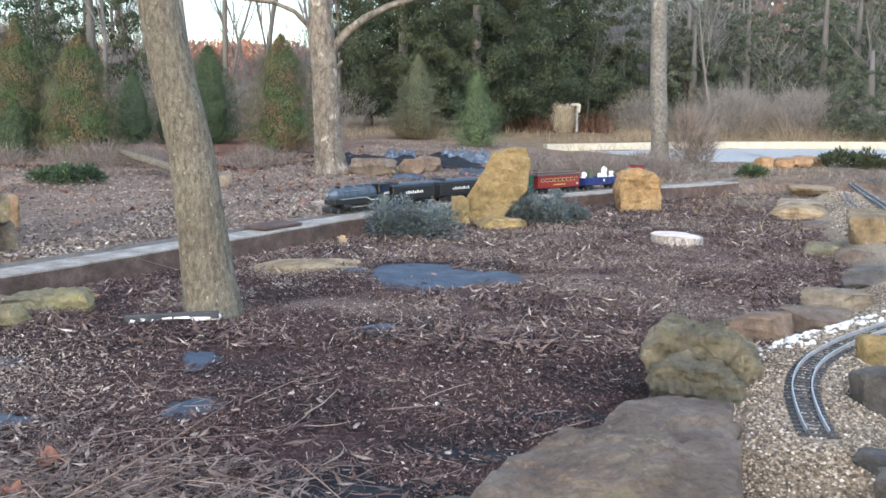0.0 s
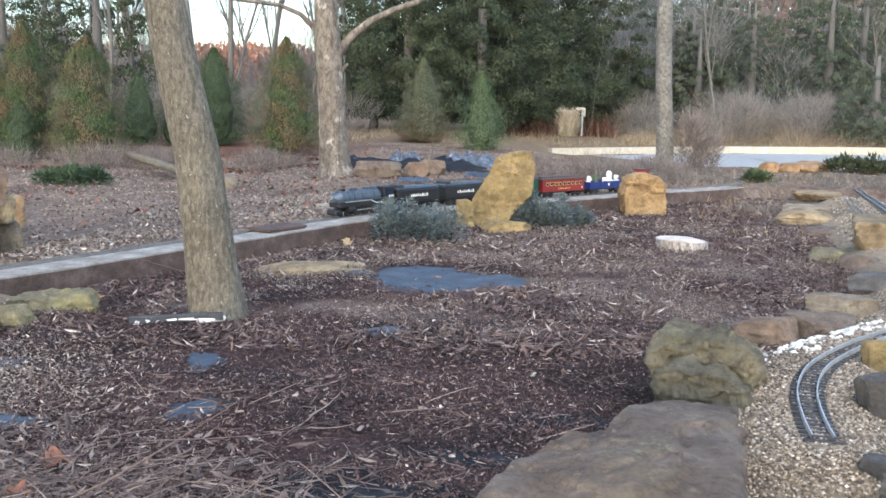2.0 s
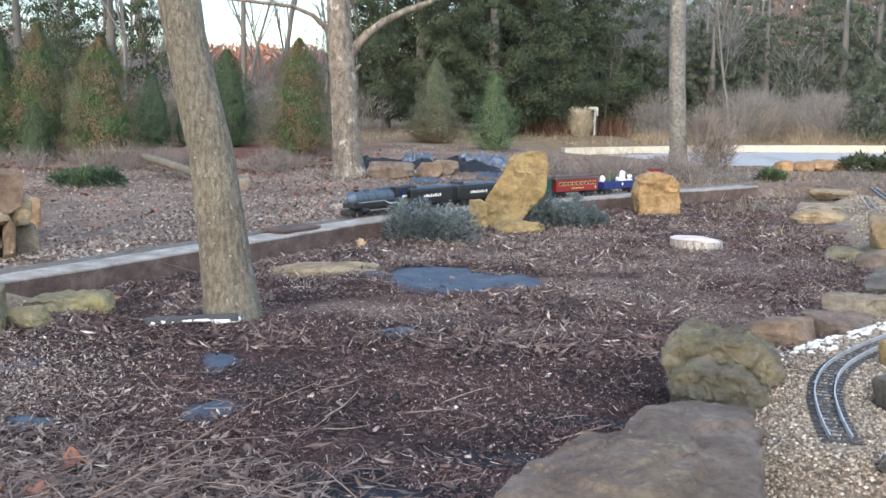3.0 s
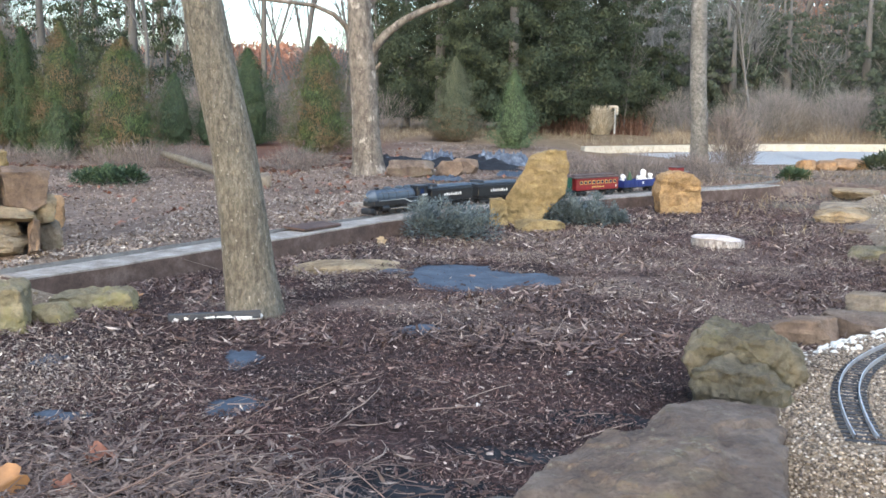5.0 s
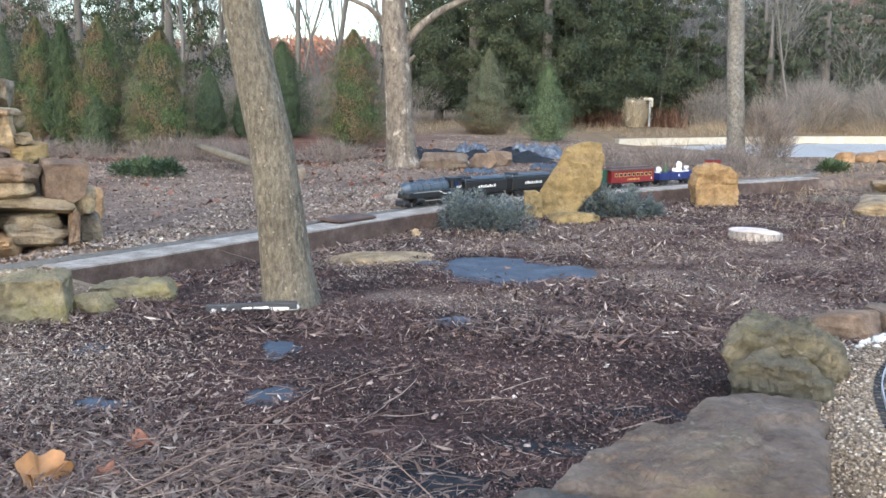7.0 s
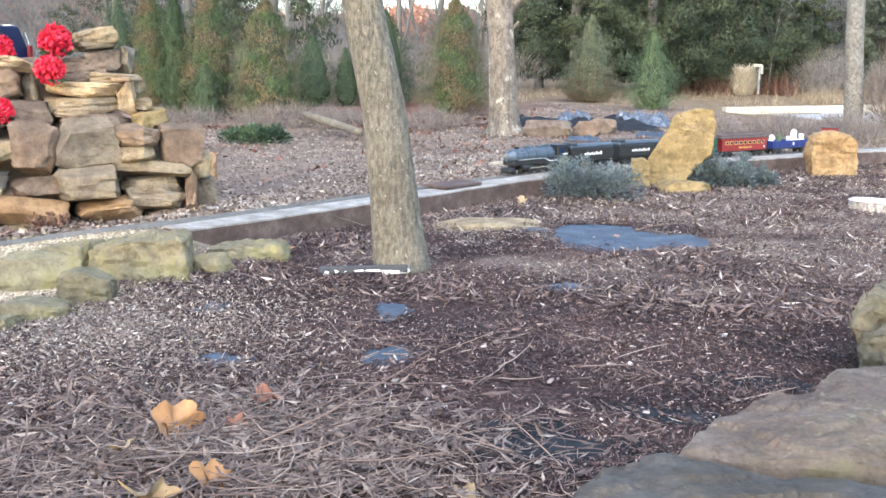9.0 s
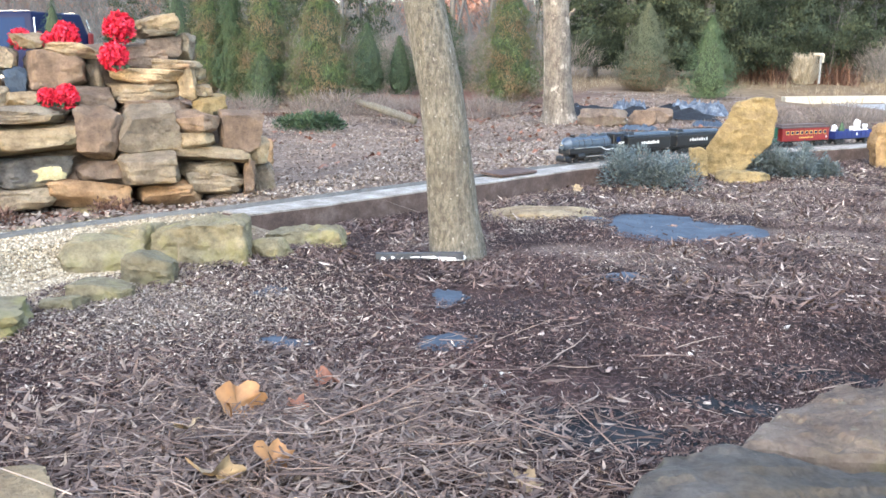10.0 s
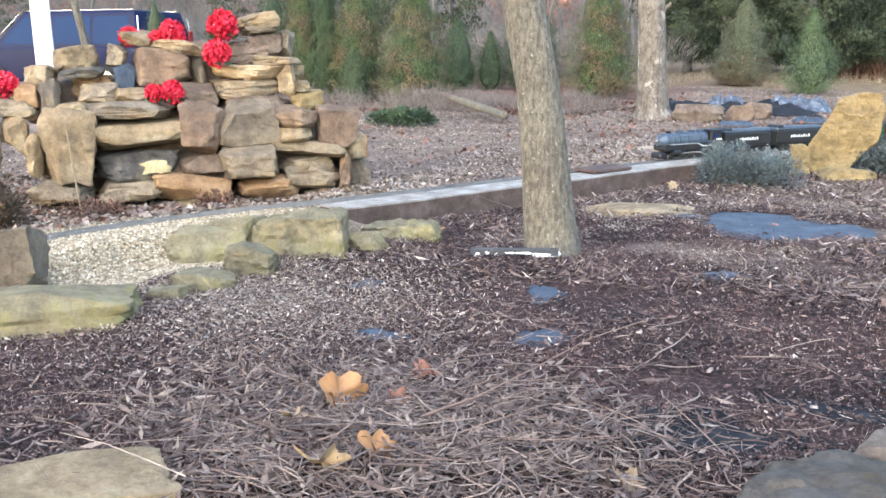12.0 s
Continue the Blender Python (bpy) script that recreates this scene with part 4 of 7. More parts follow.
def twig_paths(n, centre, spread, length, thick, lift):
    out = []
    for _ in range(n):
        x, y = centre[0] + rng.normal(0, spread[0]), centre[1] + rng.normal(0, spread[1])
        a, ln = rng.random() * 6.283, length[0] + (length[1] - length[0]) * rng.random() ** 1.6
        r = thick[0] + (thick[1] - thick[0]) * rng.random() ** 2
        pitch = rng.normal(0, 0.2)
        bend = rng.normal(0, 1.0)
        z = spot(x, y) + 0.006 + lift * rng.random()
        path, p = [], np.array([x, y, z])
        for k in range(4):
            path.append((tuple(p), r * (1 - 0.22 * k)))
            p = p + np.array([math.cos(a), math.sin(a), pitch]) * ln / 3
            p[2] = max(p[2], spot(p[0], p[1]) + 0.004)
            a += bend / 3 + rng.normal(0, 0.15)
        out.append(path)
    return out


brush = mesh_object("brush_heap", *tubes(twig_paths(4400, (-0.66, 1.48), (0.23, 0.19), (0.02, 0.13), (0.0006, 0.0022), 0.040) + twig_paths(130, (-0.66, 1.47), (0.22, 0.19), (0.12, 0.36), (0.0009, 0.0022), 0.045) + twig_paths(600, (-0.85, 2.0), (0.4, 0.35), (0.02, 0.15), (0.0007, 0.002), 0.015), 4), m_twig)
tagged(brush, "heap of dry grey twigs and stalks on mulch", "brush heap", kind="stuff")
leaves("heap_leaves", 4200, lambda n: (rng.normal(-0.68, 0.24, n), rng.normal(1.50, 0.20, n)), lambda x, y: y > 0.9, m_curl, "grey curled leaf scraps among the twigs", (0.012, 0.046), 0.26).location.z = 0.022
sticks = mesh_object("strewn_twigs", *tubes(twig_paths(420, (-0.1, 2.6), (1.0, 1.1), (0.04, 0.22), (0.0008, 0.0024), 0.01), 4), m_twig)
tagged(sticks, "thin dry twigs strewn over the mulch", "twigs", kind="stuff")


def dry_leaf(x, y, z, size, rz, tilt, material, label):
    """A curled, lobed fallen leaf."""
    verts, faces = [(0, 0, 0)], []
    n = 30
    for i in range(n):
        a = 2 * math.pi * i / n
        lobe = noise.noise(Vector((math.cos(a) * 2.2 + rz, math.sin(a) * 2.2, rz))) + 0.5 * noise.noise(Vector((math.cos(a) * 6, math.sin(a) * 6 + rz, 1.0)))
        r = size * (0.42 + 0.06 * math.cos(5 * a + rz) + 0.17 * lobe)
        for f in (0.35, 0.7, 1.0):
            curl = 0.18 * (f * math.sin(a + rz)) ** 2 + 0.14 * f * lobe + 0.07 * f * math.sin(4 * a)
            verts.append((r * f * math.cos(a), r * f * math.sin(a) * 0.8, size * curl))
    for i in range(n):
        j = (i + 1) % n
        faces.append((0, 1 + 3 * i, 1 + 3 * j))
        for k in (0, 1):
            faces.append((1 + k + 3 * i, 2 + k + 3 * i, 2 + k + 3 * j, 1 + k + 3 * j))
    ob = mesh_object("fallen_leaf", verts, faces, material, True)
    ob.matrix_world = pose(x, y, z, tilt[0], tilt[1], rz)
    return tagged(ob, label, "leaf", "fallen leaves")


dry_leaf(-0.797, 1.592, 0.066, 0.105, 64, (60, 10), m_dry_leaf, "large curled orange-brown leaf on twigs")
dry_leaf(-0.800, 1.585, 0.055, 0.070, 130, (55, -15), m_dry_leaf, "curled orange-brown leaf on twigs")
dry_leaf(-0.640, 1.40, 0.070, 0.080, 70, (58, 25), m_dry_leaf, "pointed tan leaf on twigs")
dry_leaf(-0.680, 1.32, 0.078, 0.090, 200, (45, -10), m_pale_leaf, "pale tan lobed leaf on twigs")
dry_leaf(-0.735, 1.82, 0.035, 0.07, 15, (14, 8), m_red_leaf, "flat russet leaf on mulch")
dry_leaf(-0.70, 1.62, 0.058, 0.05, 60, (20, -12), m_red_leaf, "small russet leaf on twigs")
dry_leaf(-0.82, 1.48, 0.068, 0.05, 250, (30, 0), m_pale_leaf, "small curled tan leaf on twigs")
dry_leaf(-0.288, 1.50, 0.035, 0.055, 310, (24, 6), m_pale_leaf, "small pale leaf on dark mulch")
dry_leaf(-1.28, 3.25, 0.025, 0.055, 100, (35, 0), m_dry_leaf, "curled orange leaf at the curb foot")
dry_leaf(-0.66, 4.62, 0.025, 0.06, 10, (50, 20), m_pale_leaf, "curled tan leaf at the curb foot")


def fabric_patch(x, y, w, d, seed, label, rz=0.0, lobes=0.6, material=None):
    """A patch of bare ground fabric with a ragged outline, just proud of the soil."""
    verts, faces = [], []
    n, rings = 56, 6
    c, s = math.cos(radians(rz)), math.sin(radians(rz))
    for r in range(rings + 1):
        for i in range(n):
            a = 2 * math.pi * i / n
            k = 1 + lobes * (noise.noise(Vector((math.cos(a) * 1.3 + seed, math.sin(a) * 1.3, seed))) + 0.7 * noise.noise(Vector((math.cos(a) * 5 + seed, math.sin(a) * 5, 2.0))))
            px, py = w / 2 * k * math.cos(a) * r / rings, d / 2 * k * math.sin(a) * r / rings
            gx, gy = x + c * px - s * py, y + s * px + c * py
            verts.append((gx, gy, spot(gx, gy) + 0.007 - 0.006 * (r / rings) ** 6))
    for r in range(rings):
        for i in range(n):
            j = (i + 1) % n
            faces.append((r * n + i, r * n + j, (r + 1) * n + j, (r + 1) * n + i))
    ob = mesh_object("ground_fabric", verts, faces, material or m_fabric, True)
    return tagged(ob, label, "ground fabric", "bare fabric patches")


fabric_patch(-0.20, 3.84, 0.48, 0.60, 3, "large blue-grey patch of exposed ground fabric", lobes=0.30)
fabric_patch(0.045, 3.84, 0.22, 0.30, 8, "blue-grey fabric patch speckled with chips", lobes=0.22)
fabric_patch(-0.50, 3.87, 0.14, 0.12, 41, "small blue-grey fabric tongue in mulch", lobes=0.3)
fabric_patch(-0.29, 2.97, 0.12, 0.12, 5, "small blue-grey fabric patch in mulch")
fabric_patch(-0.71, 2.58, 0.11, 0.18, 12, "blue-grey fabric showing through mulch", 20)
fabric_patch(-0.605, 2.19, 0.13, 0.13, 17, "small blue-grey fabric patch in mulch", 70)
fabric_patch(-0.965, 2.10, 0.13, 0.09, 23, "blue-grey fabric showing through mulch")
fabric_patch(-1.19, 2.50, 0.08, 0.12, 27, "small blue-grey fabric patch in mulch")
fabric_patch(-0.20, 1.76, 0.36, 0.26, 17.3, "bare black ground fabric near the twig heap", material=m_liner)
fabric_patch(0.0, 1.99, 0.22, 0.10, 19.1, "narrow bare black ground fabric beside the slab", material=m_liner)
fabric_patch(0.17, 2.22, 0.28, 0.11, 33.0, "bare black ground fabric beside the slab", material=m_liner)

# ---- stones of the garden ----
SLAB = [(-0.005, 1.60), (0.03, 1.70), (0.06, 1.745), (0.155, 1.885), (0.222, 1.915), (0.30, 2.07), (0.355, 2.135), (0.43, 2.14), (0.515, 2.11), (0.50, 1.99), (0.472, 1.87), (0.425, 1.70), (0.41, 1.615)]
NEAR_SLAB = [(-0.15, 1.45), (-0.10, 1.545), (-0.03, 1.595), (0.41, 1.60), (0.46, 1.22), (0.0, 1.16), (-0.15, 1.30)]
# stones: left edging
stone(-1.921, 1.980, 0.030, 0.182, 0.107, 0.177, "grey", "grey boulder resting on edging stones", rz=47, blocky=0.6, cuts=9)
stone(-1.727, 1.890, -0.020, 0.392, 0.226, 0.113, "lichen", "flat yellow-green stone wedge at the gravel edge", rz=45, blocky=0.75, cuts=9)
stone(-1.02, 1.165, 0.0, 0.285, 0.156, 0.072, "tan", "pale tan flat stone beside dark mulch", rz=41, blocky=0.95, cuts=12, rough=0.04)
cut_stone("stone", [(-0.145, 0.0), (-0.148, 0.125), (-0.06, 0.135), (0.03, 0.150), (0.11, 0.156), (0.140, 0.145), (0.146, 0.0)], 0.18, "lichen", "large square yellow-green block at the curb end", pose(-1.550, 2.785, -0.012, 0, 0, 18), 21)
cut_stone("stone", [(-0.10, 0.0), (-0.09, 0.10), (0.08, 0.125), (0.10, 0.0)], 0.14, "lichen", "olive-green edging stone beside the track", pose(-1.770, 2.735, -0.005, 0, 0, -6), 24)
stone(-1.785, 2.60, 0.000, 0.215, 0.16, 0.10, "lichen", "low tan stone on the gravel slope", rz=36, blocky=0.7, cuts=10)
stone(-1.568, 2.485, -0.020, 0.180, 0.13, 0.122, "lichen", "rounded tan stone on the gravel slope", rz=24, tilt=(0, 8), blocky=0.1, cuts=12, rough=0.09)
stone(-1.575, 2.305, -0.020, 0.16, 0.12, 0.075, "lichen", "flat tan stone half sunk in gravel", rz=20, blocky=0.55, cuts=9)
stone(-1.590, 2.175, -0.020, 0.12, 0.08, 0.060, "lichen", "small tan stone half sunk in gravel", rz=20, blocky=0.5, cuts=9)
stone(-1.385, 2.90, -0.020, 0.15, 0.12, 0.085, "lichen", "small yellow stone beside mulch", rz=26, blocky=0.4, cuts=9)
cut_stone("stone", [(-0.135, 0.0), (-0.13, 0.06), (-0.02, 0.075), (0.11, 0.066), (0.135, 0.0)], 0.14, "lichen", "flat grey-green stone beside the concrete curb", pose(-1.36, 3.13, -0.008, 0, 0, 14), 27)
stone(-0.715, 3.92, -0.020, 0.50, 0.20, 0.055, "tan", "long flat tan stone lying on mulch", rz=18, blocky=0.95, cuts=12)
# stones: right edging
stone(0.798, 2.904, 0.000, 0.186, 0.133, 0.090, "brown", "dark brown edging stone beside gravel", rz=-17, blocky=0.6, cuts=9)
stone(0.984, 2.959, 0.000, 0.211, 0.137, 0.090, "slab", "red-brown edging stone beside gravel", rz=-20, blocky=0.6, cuts=9)
stone(1.149, 3.290, 0.010, 0.214, 0.127, 0.072, "grey", "flat grey edging stone beside gravel", rz=-21, blocky=0.7, cuts=9)
stone(1.428, 3.679, -0.020, 0.189, 0.228, 0.110, "dark", "blue-grey edging stone beside gravel", rz=-23, blocky=0.6, cuts=9)
stone(1.581, 4.252, -0.020, 0.160, 0.146, 0.090, "slab", "brown edging stone beside mulch", rz=-22, blocky=0.6, cuts=9)
stone(1.604, 4.602, -0.020, 0.219, 0.278, 0.070, "lichen", "greenish flat edging stone beside mulch", rz=-20, blocky=0.7, cuts=9)
stone(1.851, 5.373, -0.020, 0.265, 0.304, 0.070, "slab", "flat brown edging stone beside mulch", rz=-20, blocky=0.8, cuts=9)
stone(1.793, 4.553, 0.020, 0.251, 0.254, 0.180, "tan", "tan upright stone near the side track", rz=-23, blocky=0.6, cuts=9)
stone(0.953, 2.460, 0.040, 0.111, 0.066, 0.097, "yellow", "pale yellow stone on gravel", rz=-23, blocky=0.6, cuts=9)
stone(0.846, 2.151, 0.030, 0.151, 0.089, 0.118, "dark", "blue-grey boulder on gravel", rz=-24, blocky=0.5, cuts=9)
stone(0.707, 1.812, 0.040, 0.119, 0.070, 0.053, "dark", "small dark stone on gravel", rz=-24, blocky=0.5, cuts=9)
stone(0.669, 1.693, 0.040, 0.084, 0.050, 0.064, "dark", "dark grey stone on gravel", rz=-25, blocky=0.5, cuts=9)
# stones: far
cut_stone("stone", [(-0.13, 0.0), (-0.148, 0.15), (-0.128, 0.262), (-0.02, 0.285), (0.06, 0.262), (0.108, 0.215), (0.135, 0.10), (0.137, 0.0)], 0.19, "amber", "upright yellow sandstone block beside the curb", pose(0.99, 6.34, -0.01, 0, 0, 8), 3)
stone(0.142, 5.377, -0.020, 0.188, 0.151, 0.070, "yellow", "small flat yellow stone in mulch", rz=-1, blocky=0.5, cuts=9)
stone(0.094, 5.294, -0.020, 0.247, 0.135, 0.080, "yellow", "flat yellow stone at the foot of the leaning stone", rz=-1, blocky=0.5, cuts=9)
stone(2.795, 9.805, 0.030, 0.200, 0.258, 0.140, "orange", "small orange stone beyond the track", rz=-16, blocky=0.6, cuts=9)
stone(2.997, 9.851, 0.030, 0.209, 0.268, 0.130, "orange", "small tan stone beyond the track", rz=-17, blocky=0.6, cuts=9)
stone(3.281, 9.962, 0.030, 0.360, 0.388, 0.160, "orange", "pointed red-orange stone beyond the track", rz=-19, blocky=0.4, cuts=9)
stone(2.045, 6.383, 0.010, 0.274, 0.348, 0.060, "grey", "flat grey flagstone among weeds", rz=-18, blocky=0.8, cuts=9)
stone(1.899, 5.942, 0.000, 0.303, 0.277, 0.080, "tan", "tan flat stone among weeds", rz=-18, blocky=0.6, cuts=9)
stone(2.485, 7.489, 0.010, 0.317, 0.403, 0.070, "tan", "tan low stone among weeds", rz=-19, blocky=0.5, cuts=9)
stone(-0.940, 8.053, 0.050, 0.378, 0.224, 0.163, "slab", "purple-grey flat stone at the pond edge", rz=7, blocky=0.6, cuts=9)
stone(-0.635, 8.325, 0.050, 0.227, 0.135, 0.142, "brown", "brown stone at the pond edge", rz=5, blocky=0.5, cuts=9)
stone(-0.527, 8.632, 0.050, 0.256, 0.153, 0.166, "brown", "tan stone at the pond edge", rz=4, blocky=0.5, cuts=9)
stone(-1.886, 6.822, 0.050, 0.184, 0.236, 0.120, "grey", "pale grey stone in leaf litter", rz=16, blocky=0.5, cuts=9)
stone(-2.395, 4.746, 0.030, 0.194, 0.115, 0.167, "orange", "orange stone at the pile end", rz=29, blocky=0.6, cuts=9)
stone(0.574, 6.946, 0.070, 0.124, 0.074, 0.073, "tan", "tan stone beyond the track", rz=-5, blocky=0.5, cuts=9)


def flat_slab(corners, z0, z1, kind, label, seed, dome=0.03):
    """A broad flat stone with the given corners in plan, uneven on top and rounded at the rim."""
    ring = list(corners) + [corners[0]]
    xy = []
    for (ax, ay), (bx, by) in zip(ring[:-1], ring[1:]):
        k = max(2, int(math.hypot(bx - ax, by - ay) / 0.010))
        for i in range(k):
            px, py = ax + (bx - ax) * i / k, ay + (by - ay) * i / k
            q = Vector((px * 22, py * 22, seed))
            xy.append((px + 0.010 * noise.noise(q), py + 0.010 * noise.noise(q + Vector((9, 4, 2)))))
    xy = np.array(xy)
    mid = xy.mean(0)
    n, rings = len(xy), 24
    verts, faces = [], []
    for r in range(rings + 4):
        f = 1 - (r / rings) if r <= rings else 0
        for i in range(n):
            if r < 4:
                k, z = (1.02, 1.0, 0.985, 0.95)[r], (z0, z0 + 0.7 * (z1 - z0), z0 + 0.93 * (z1 - z0), z1)[r]
            else:
                k, z = 0.95 * (1 - (r - 3) / (rings + 0.5)), z1 + dome * (1 - (1 - (r - 3) / rings) ** 2)
            p = mid + (xy[i] - mid) * k
            q = Vector((p[0] * 6 + seed, p[1] * 6, 0.5))
            lump = noise.noise(q) + 0.5 * noise.noise(q * 2.7) + 0.4 * noise.noise(q * 6) + 0.22 * noise.noise(q * 15)
            crack = max(0.0, 1 - abs(noise.noise(q * 0.55 + Vector((3, 7, seed)))) / 0.05)
            lump = lump + 0.35 * noise.noise(q * 22) - 0.55 * crack
            step = 0.007 * math.floor(3.0 * (noise.noise(q * 0.5) + 0.5))
            side = 0.012 * noise.noise(Vector((p[0] * 20, p[1] * 20, z * 40 + seed))) if r < 4 else 0
            w = (p - mid) / max(np.linalg.norm(p - mid), 1e-6)
            verts.append((p[0] + w[0] * side, p[1] + w[1] * side, z + (0.009 * lump + step if r > 2 else 0.008 * lump)))
    for r in range(rings + 3):
        for i in range(n):
            j = (i + 1) % n
            faces.append((r * n + i, r * n + j, (r + 1) * n + j, (r + 1) * n + i))
    faces.append(tuple((rings + 3) * n + i for i in range(n)))
    ob = mesh_object("stone_slab", verts, faces, STONE[kind], True)
    ob.data.set_sharp_from_angle(angle=radians(24))
    return tagged(ob, label, "stone")


flat_slab(SLAB, -0.03, 0.088, "slab", "large flat red-brown slab bordering the mulch", 5.0, 0.014)
flat_slab(NEAR_SLAB, -0.03, 0.072, "slate", "flat grey-brown slab lying against a larger one", 9.0, 0.02)

cut_stone("boulder", [(-0.122, 0.0), (-0.128, 0.165), (-0.10, 0.196), (0.05, 0.192), (0.12, 0.165), (0.132, 0.0)], 0.21, "mossy", "ledged moss-covered boulder on the bed edge", pose(0.512, 2.385, -0.015, 0, 2, -13) @ Matrix.Scale(0.92, 4), 33, 0.88, 0.016, 0.011)
cut_stone("boulder", [(-0.085, 0.0), (-0.095, 0.125), (-0.06, 0.150), (0.04, 0.146), (0.085, 0.118), (0.105, 0.0)], 0.12, "mossy", "lower mossy grey boulder on the bed edge", pose(0.468, 2.235, -0.015, 0, 0, -14), 36, 0.96, 0.015, 0.011)


cut_stone("leaning_stone", [(-0.115, 0.0), (-0.12, 0.13), (-0.088, 0.195), (-0.018, 0.30), (0.04, 0.408), (0.14, 0.436), (0.236, 0.440), (0.244, 0.33), (0.230, 0.205), (0.075, 0.0)], 0.17, "yellow", "tall leaning ochre sandstone beside juniper", pose(0.012, 5.56, -0.01, 0, 0, -2), 7, 0.94, 0.008)
cut_stone("stone", [(-0.05, 0.0), (-0.052, 0.165), (0.0, 0.175), (0.045, 0.16), (0.05, 0.0)], 0.11, "yellow", "blocky ochre stone at the foot of the leaning one", pose(-0.125, 5.46, -0.01, 0, 0, 4), 12)


# ---- the rock pile ----
pile = thing("rock_pile", pose(-2.44, 3.30, 0.0, 0, 0, 38), "tall dry-stacked pile of tan and grey sandstone blocks", "rock pile")


def pile_stone(kind, u, v, z, w, h, tilt=0.0, blocky=0.92, deep=None, yaw=0.0):
    """One stone of the pile: u along its face, v back into it."""
    global stone_count
    stone_count += 1
    d = deep or max(0.14, min(0.24, w * 0.9))
    g = random.Random(stone_count)
    tilt, yaw = tilt + g.uniform(-4.5, 4.5), yaw + g.uniform(-12, 12)
    ob = part("stone", stone_bm(w * 1.0, d, h * 1.0, stone_count * 11 + 5, blocky, 0.065, 12, 0.012), STONE[kind], pile, smooth=True)
    ob.data.set_sharp_from_angle(angle=radians(26))
    ob.matrix_local = pose(u, v + d / 2, z, 0, tilt, yaw)
    return ob


pile_stone("tan", -0.580, 0.10, 0.248, 0.096, 0.137)
pile_stone("tan", -0.509, 0.05, 0.137, 0.060, 0.179)
pile_stone("tan", -0.380, 0.00, 0.128, 0.206, 0.286)
pile_stone("tan", -0.117, 0.00, 0.249, 0.374, 0.123)
pile_stone("dark", -0.131, 0.02, 0.126, 0.297, 0.121)
pile_stone("grey", -0.147, 0.02, 0.367, 0.324, 0.070)
pile_stone("brown", 0.134, 0.02, 0.219, 0.160, 0.207)
pile_stone("grey", 0.322, 0.02, 0.243, 0.225, 0.191)
pile_stone("grey", 0.326, -0.03, 0.119, 0.254, 0.149)
pile_stone("brown", 0.124, 0.03, 0.133, 0.177, 0.082)
pile_stone("orange", 0.083, -0.01, 0.028, 0.280, 0.114)
pile_stone("grey", -0.174, 0.02, 0.037, 0.233, 0.090)
pile_stone("grey", -0.409, 0.02, 0.044, 0.215, 0.093)
pile_stone("orange", 0.400, 0.00, 0.026, 0.253, 0.091)
pile_stone("brown", 0.512, 0.03, 0.316, 0.174, 0.092)
pile_stone("tan", 0.508, 0.03, 0.255, 0.140, 0.065)
pile_stone("tan", 0.566, 0.02, 0.198, 0.30, 0.070)
pile_stone("tan", 0.559, 0.03, 0.136, 0.198, 0.066)
pile_stone("grey", 0.576, 0.02, 0.065, 0.230, 0.090)
pile_stone("brown", 0.591, 0.03, 0.024, 0.119, 0.041)
pile_stone("brown", 0.679, 0.05, 0.201, 0.156, 0.199)
pile_stone("tan", 0.761, 0.08, 0.180, 0.098, 0.113)
pile_stone("brown", 0.703, 0.00, 0.030, 0.045, 0.175, 3.0)
pile_stone("grey", 0.779, 0.10, 0.055, 0.092, 0.128)
pile_stone("yellow", 0.052, -0.04, -0.005, 0.119, 0.046)
pile_stone("cream", 0.323, 0.16, 0.437, 0.266, 0.084)
pile_stone("cream", 0.333, 0.17, 0.508, 0.266, 0.065)
pile_stone("cream", 0.499, 0.18, 0.443, 0.079, 0.134)
pile_stone("cream", 0.452, 0.18, 0.572, 0.212, 0.044)
pile_stone("brown", 0.335, 0.20, 0.573, 0.190, 0.097)
pile_stone("tan", 0.390, 0.22, 0.700, 0.164, 0.039)
pile_stone("tan", 0.392, 0.22, 0.728, 0.163, 0.064)
pile_stone("brown", 0.402, 0.22, 0.621, 0.136, 0.084)
pile_stone("grey", 0.504, 0.28, 0.606, 0.077, 0.112)
pile_stone("tan", 0.548, 0.25, 0.523, 0.070, 0.053)
pile_stone("tan", 0.548, 0.20, 0.453, 0.089, 0.052)
pile_stone("yellow", 0.583, 0.16, 0.380, 0.140, 0.079)
pile_stone("brown", -0.007, 0.20, 0.490, 0.226, 0.156)
pile_stone("tan", 0.047, 0.20, 0.621, 0.207, 0.054)
pile_stone("tan", -0.109, 0.26, 0.653, 0.112, 0.061)
pile_stone("tan", -0.340, 0.22, 0.542, 0.157, 0.111)
pile_stone("grey", -0.194, 0.24, 0.567, 0.080, 0.090)
pile_stone("cream", -0.485, 0.20, 0.499, 0.101, 0.081)
pile_stone("orange", -0.530, 0.16, 0.414, 0.076, 0.092)
pile_stone("grey", -0.445, 0.16, 0.386, 0.074, 0.141)
pile_stone("dark", -0.324, 0.20, 0.529, 0.163, 0.040)
pile_stone("orange", -0.287, 0.26, 0.436, 0.160, 0.105)
pile_stone("tan", -0.137, 0.12, 0.432, 0.126, 0.060)
pile_stone("brown", 0.127, 0.14, 0.408, 0.148, 0.091)
pile_stone("grey", 0.139, 0.26, 0.495, 0.064, 0.140)
pile_stone("grey", -0.583, 0.14, 0.381, 0.166, 0.065)
pile_stone("tan", -0.354, 0.08, 0.376, 0.132, 0.055)
pile_stone("brown", 0.369, 0.12, 0.377, 0.301, 0.070)
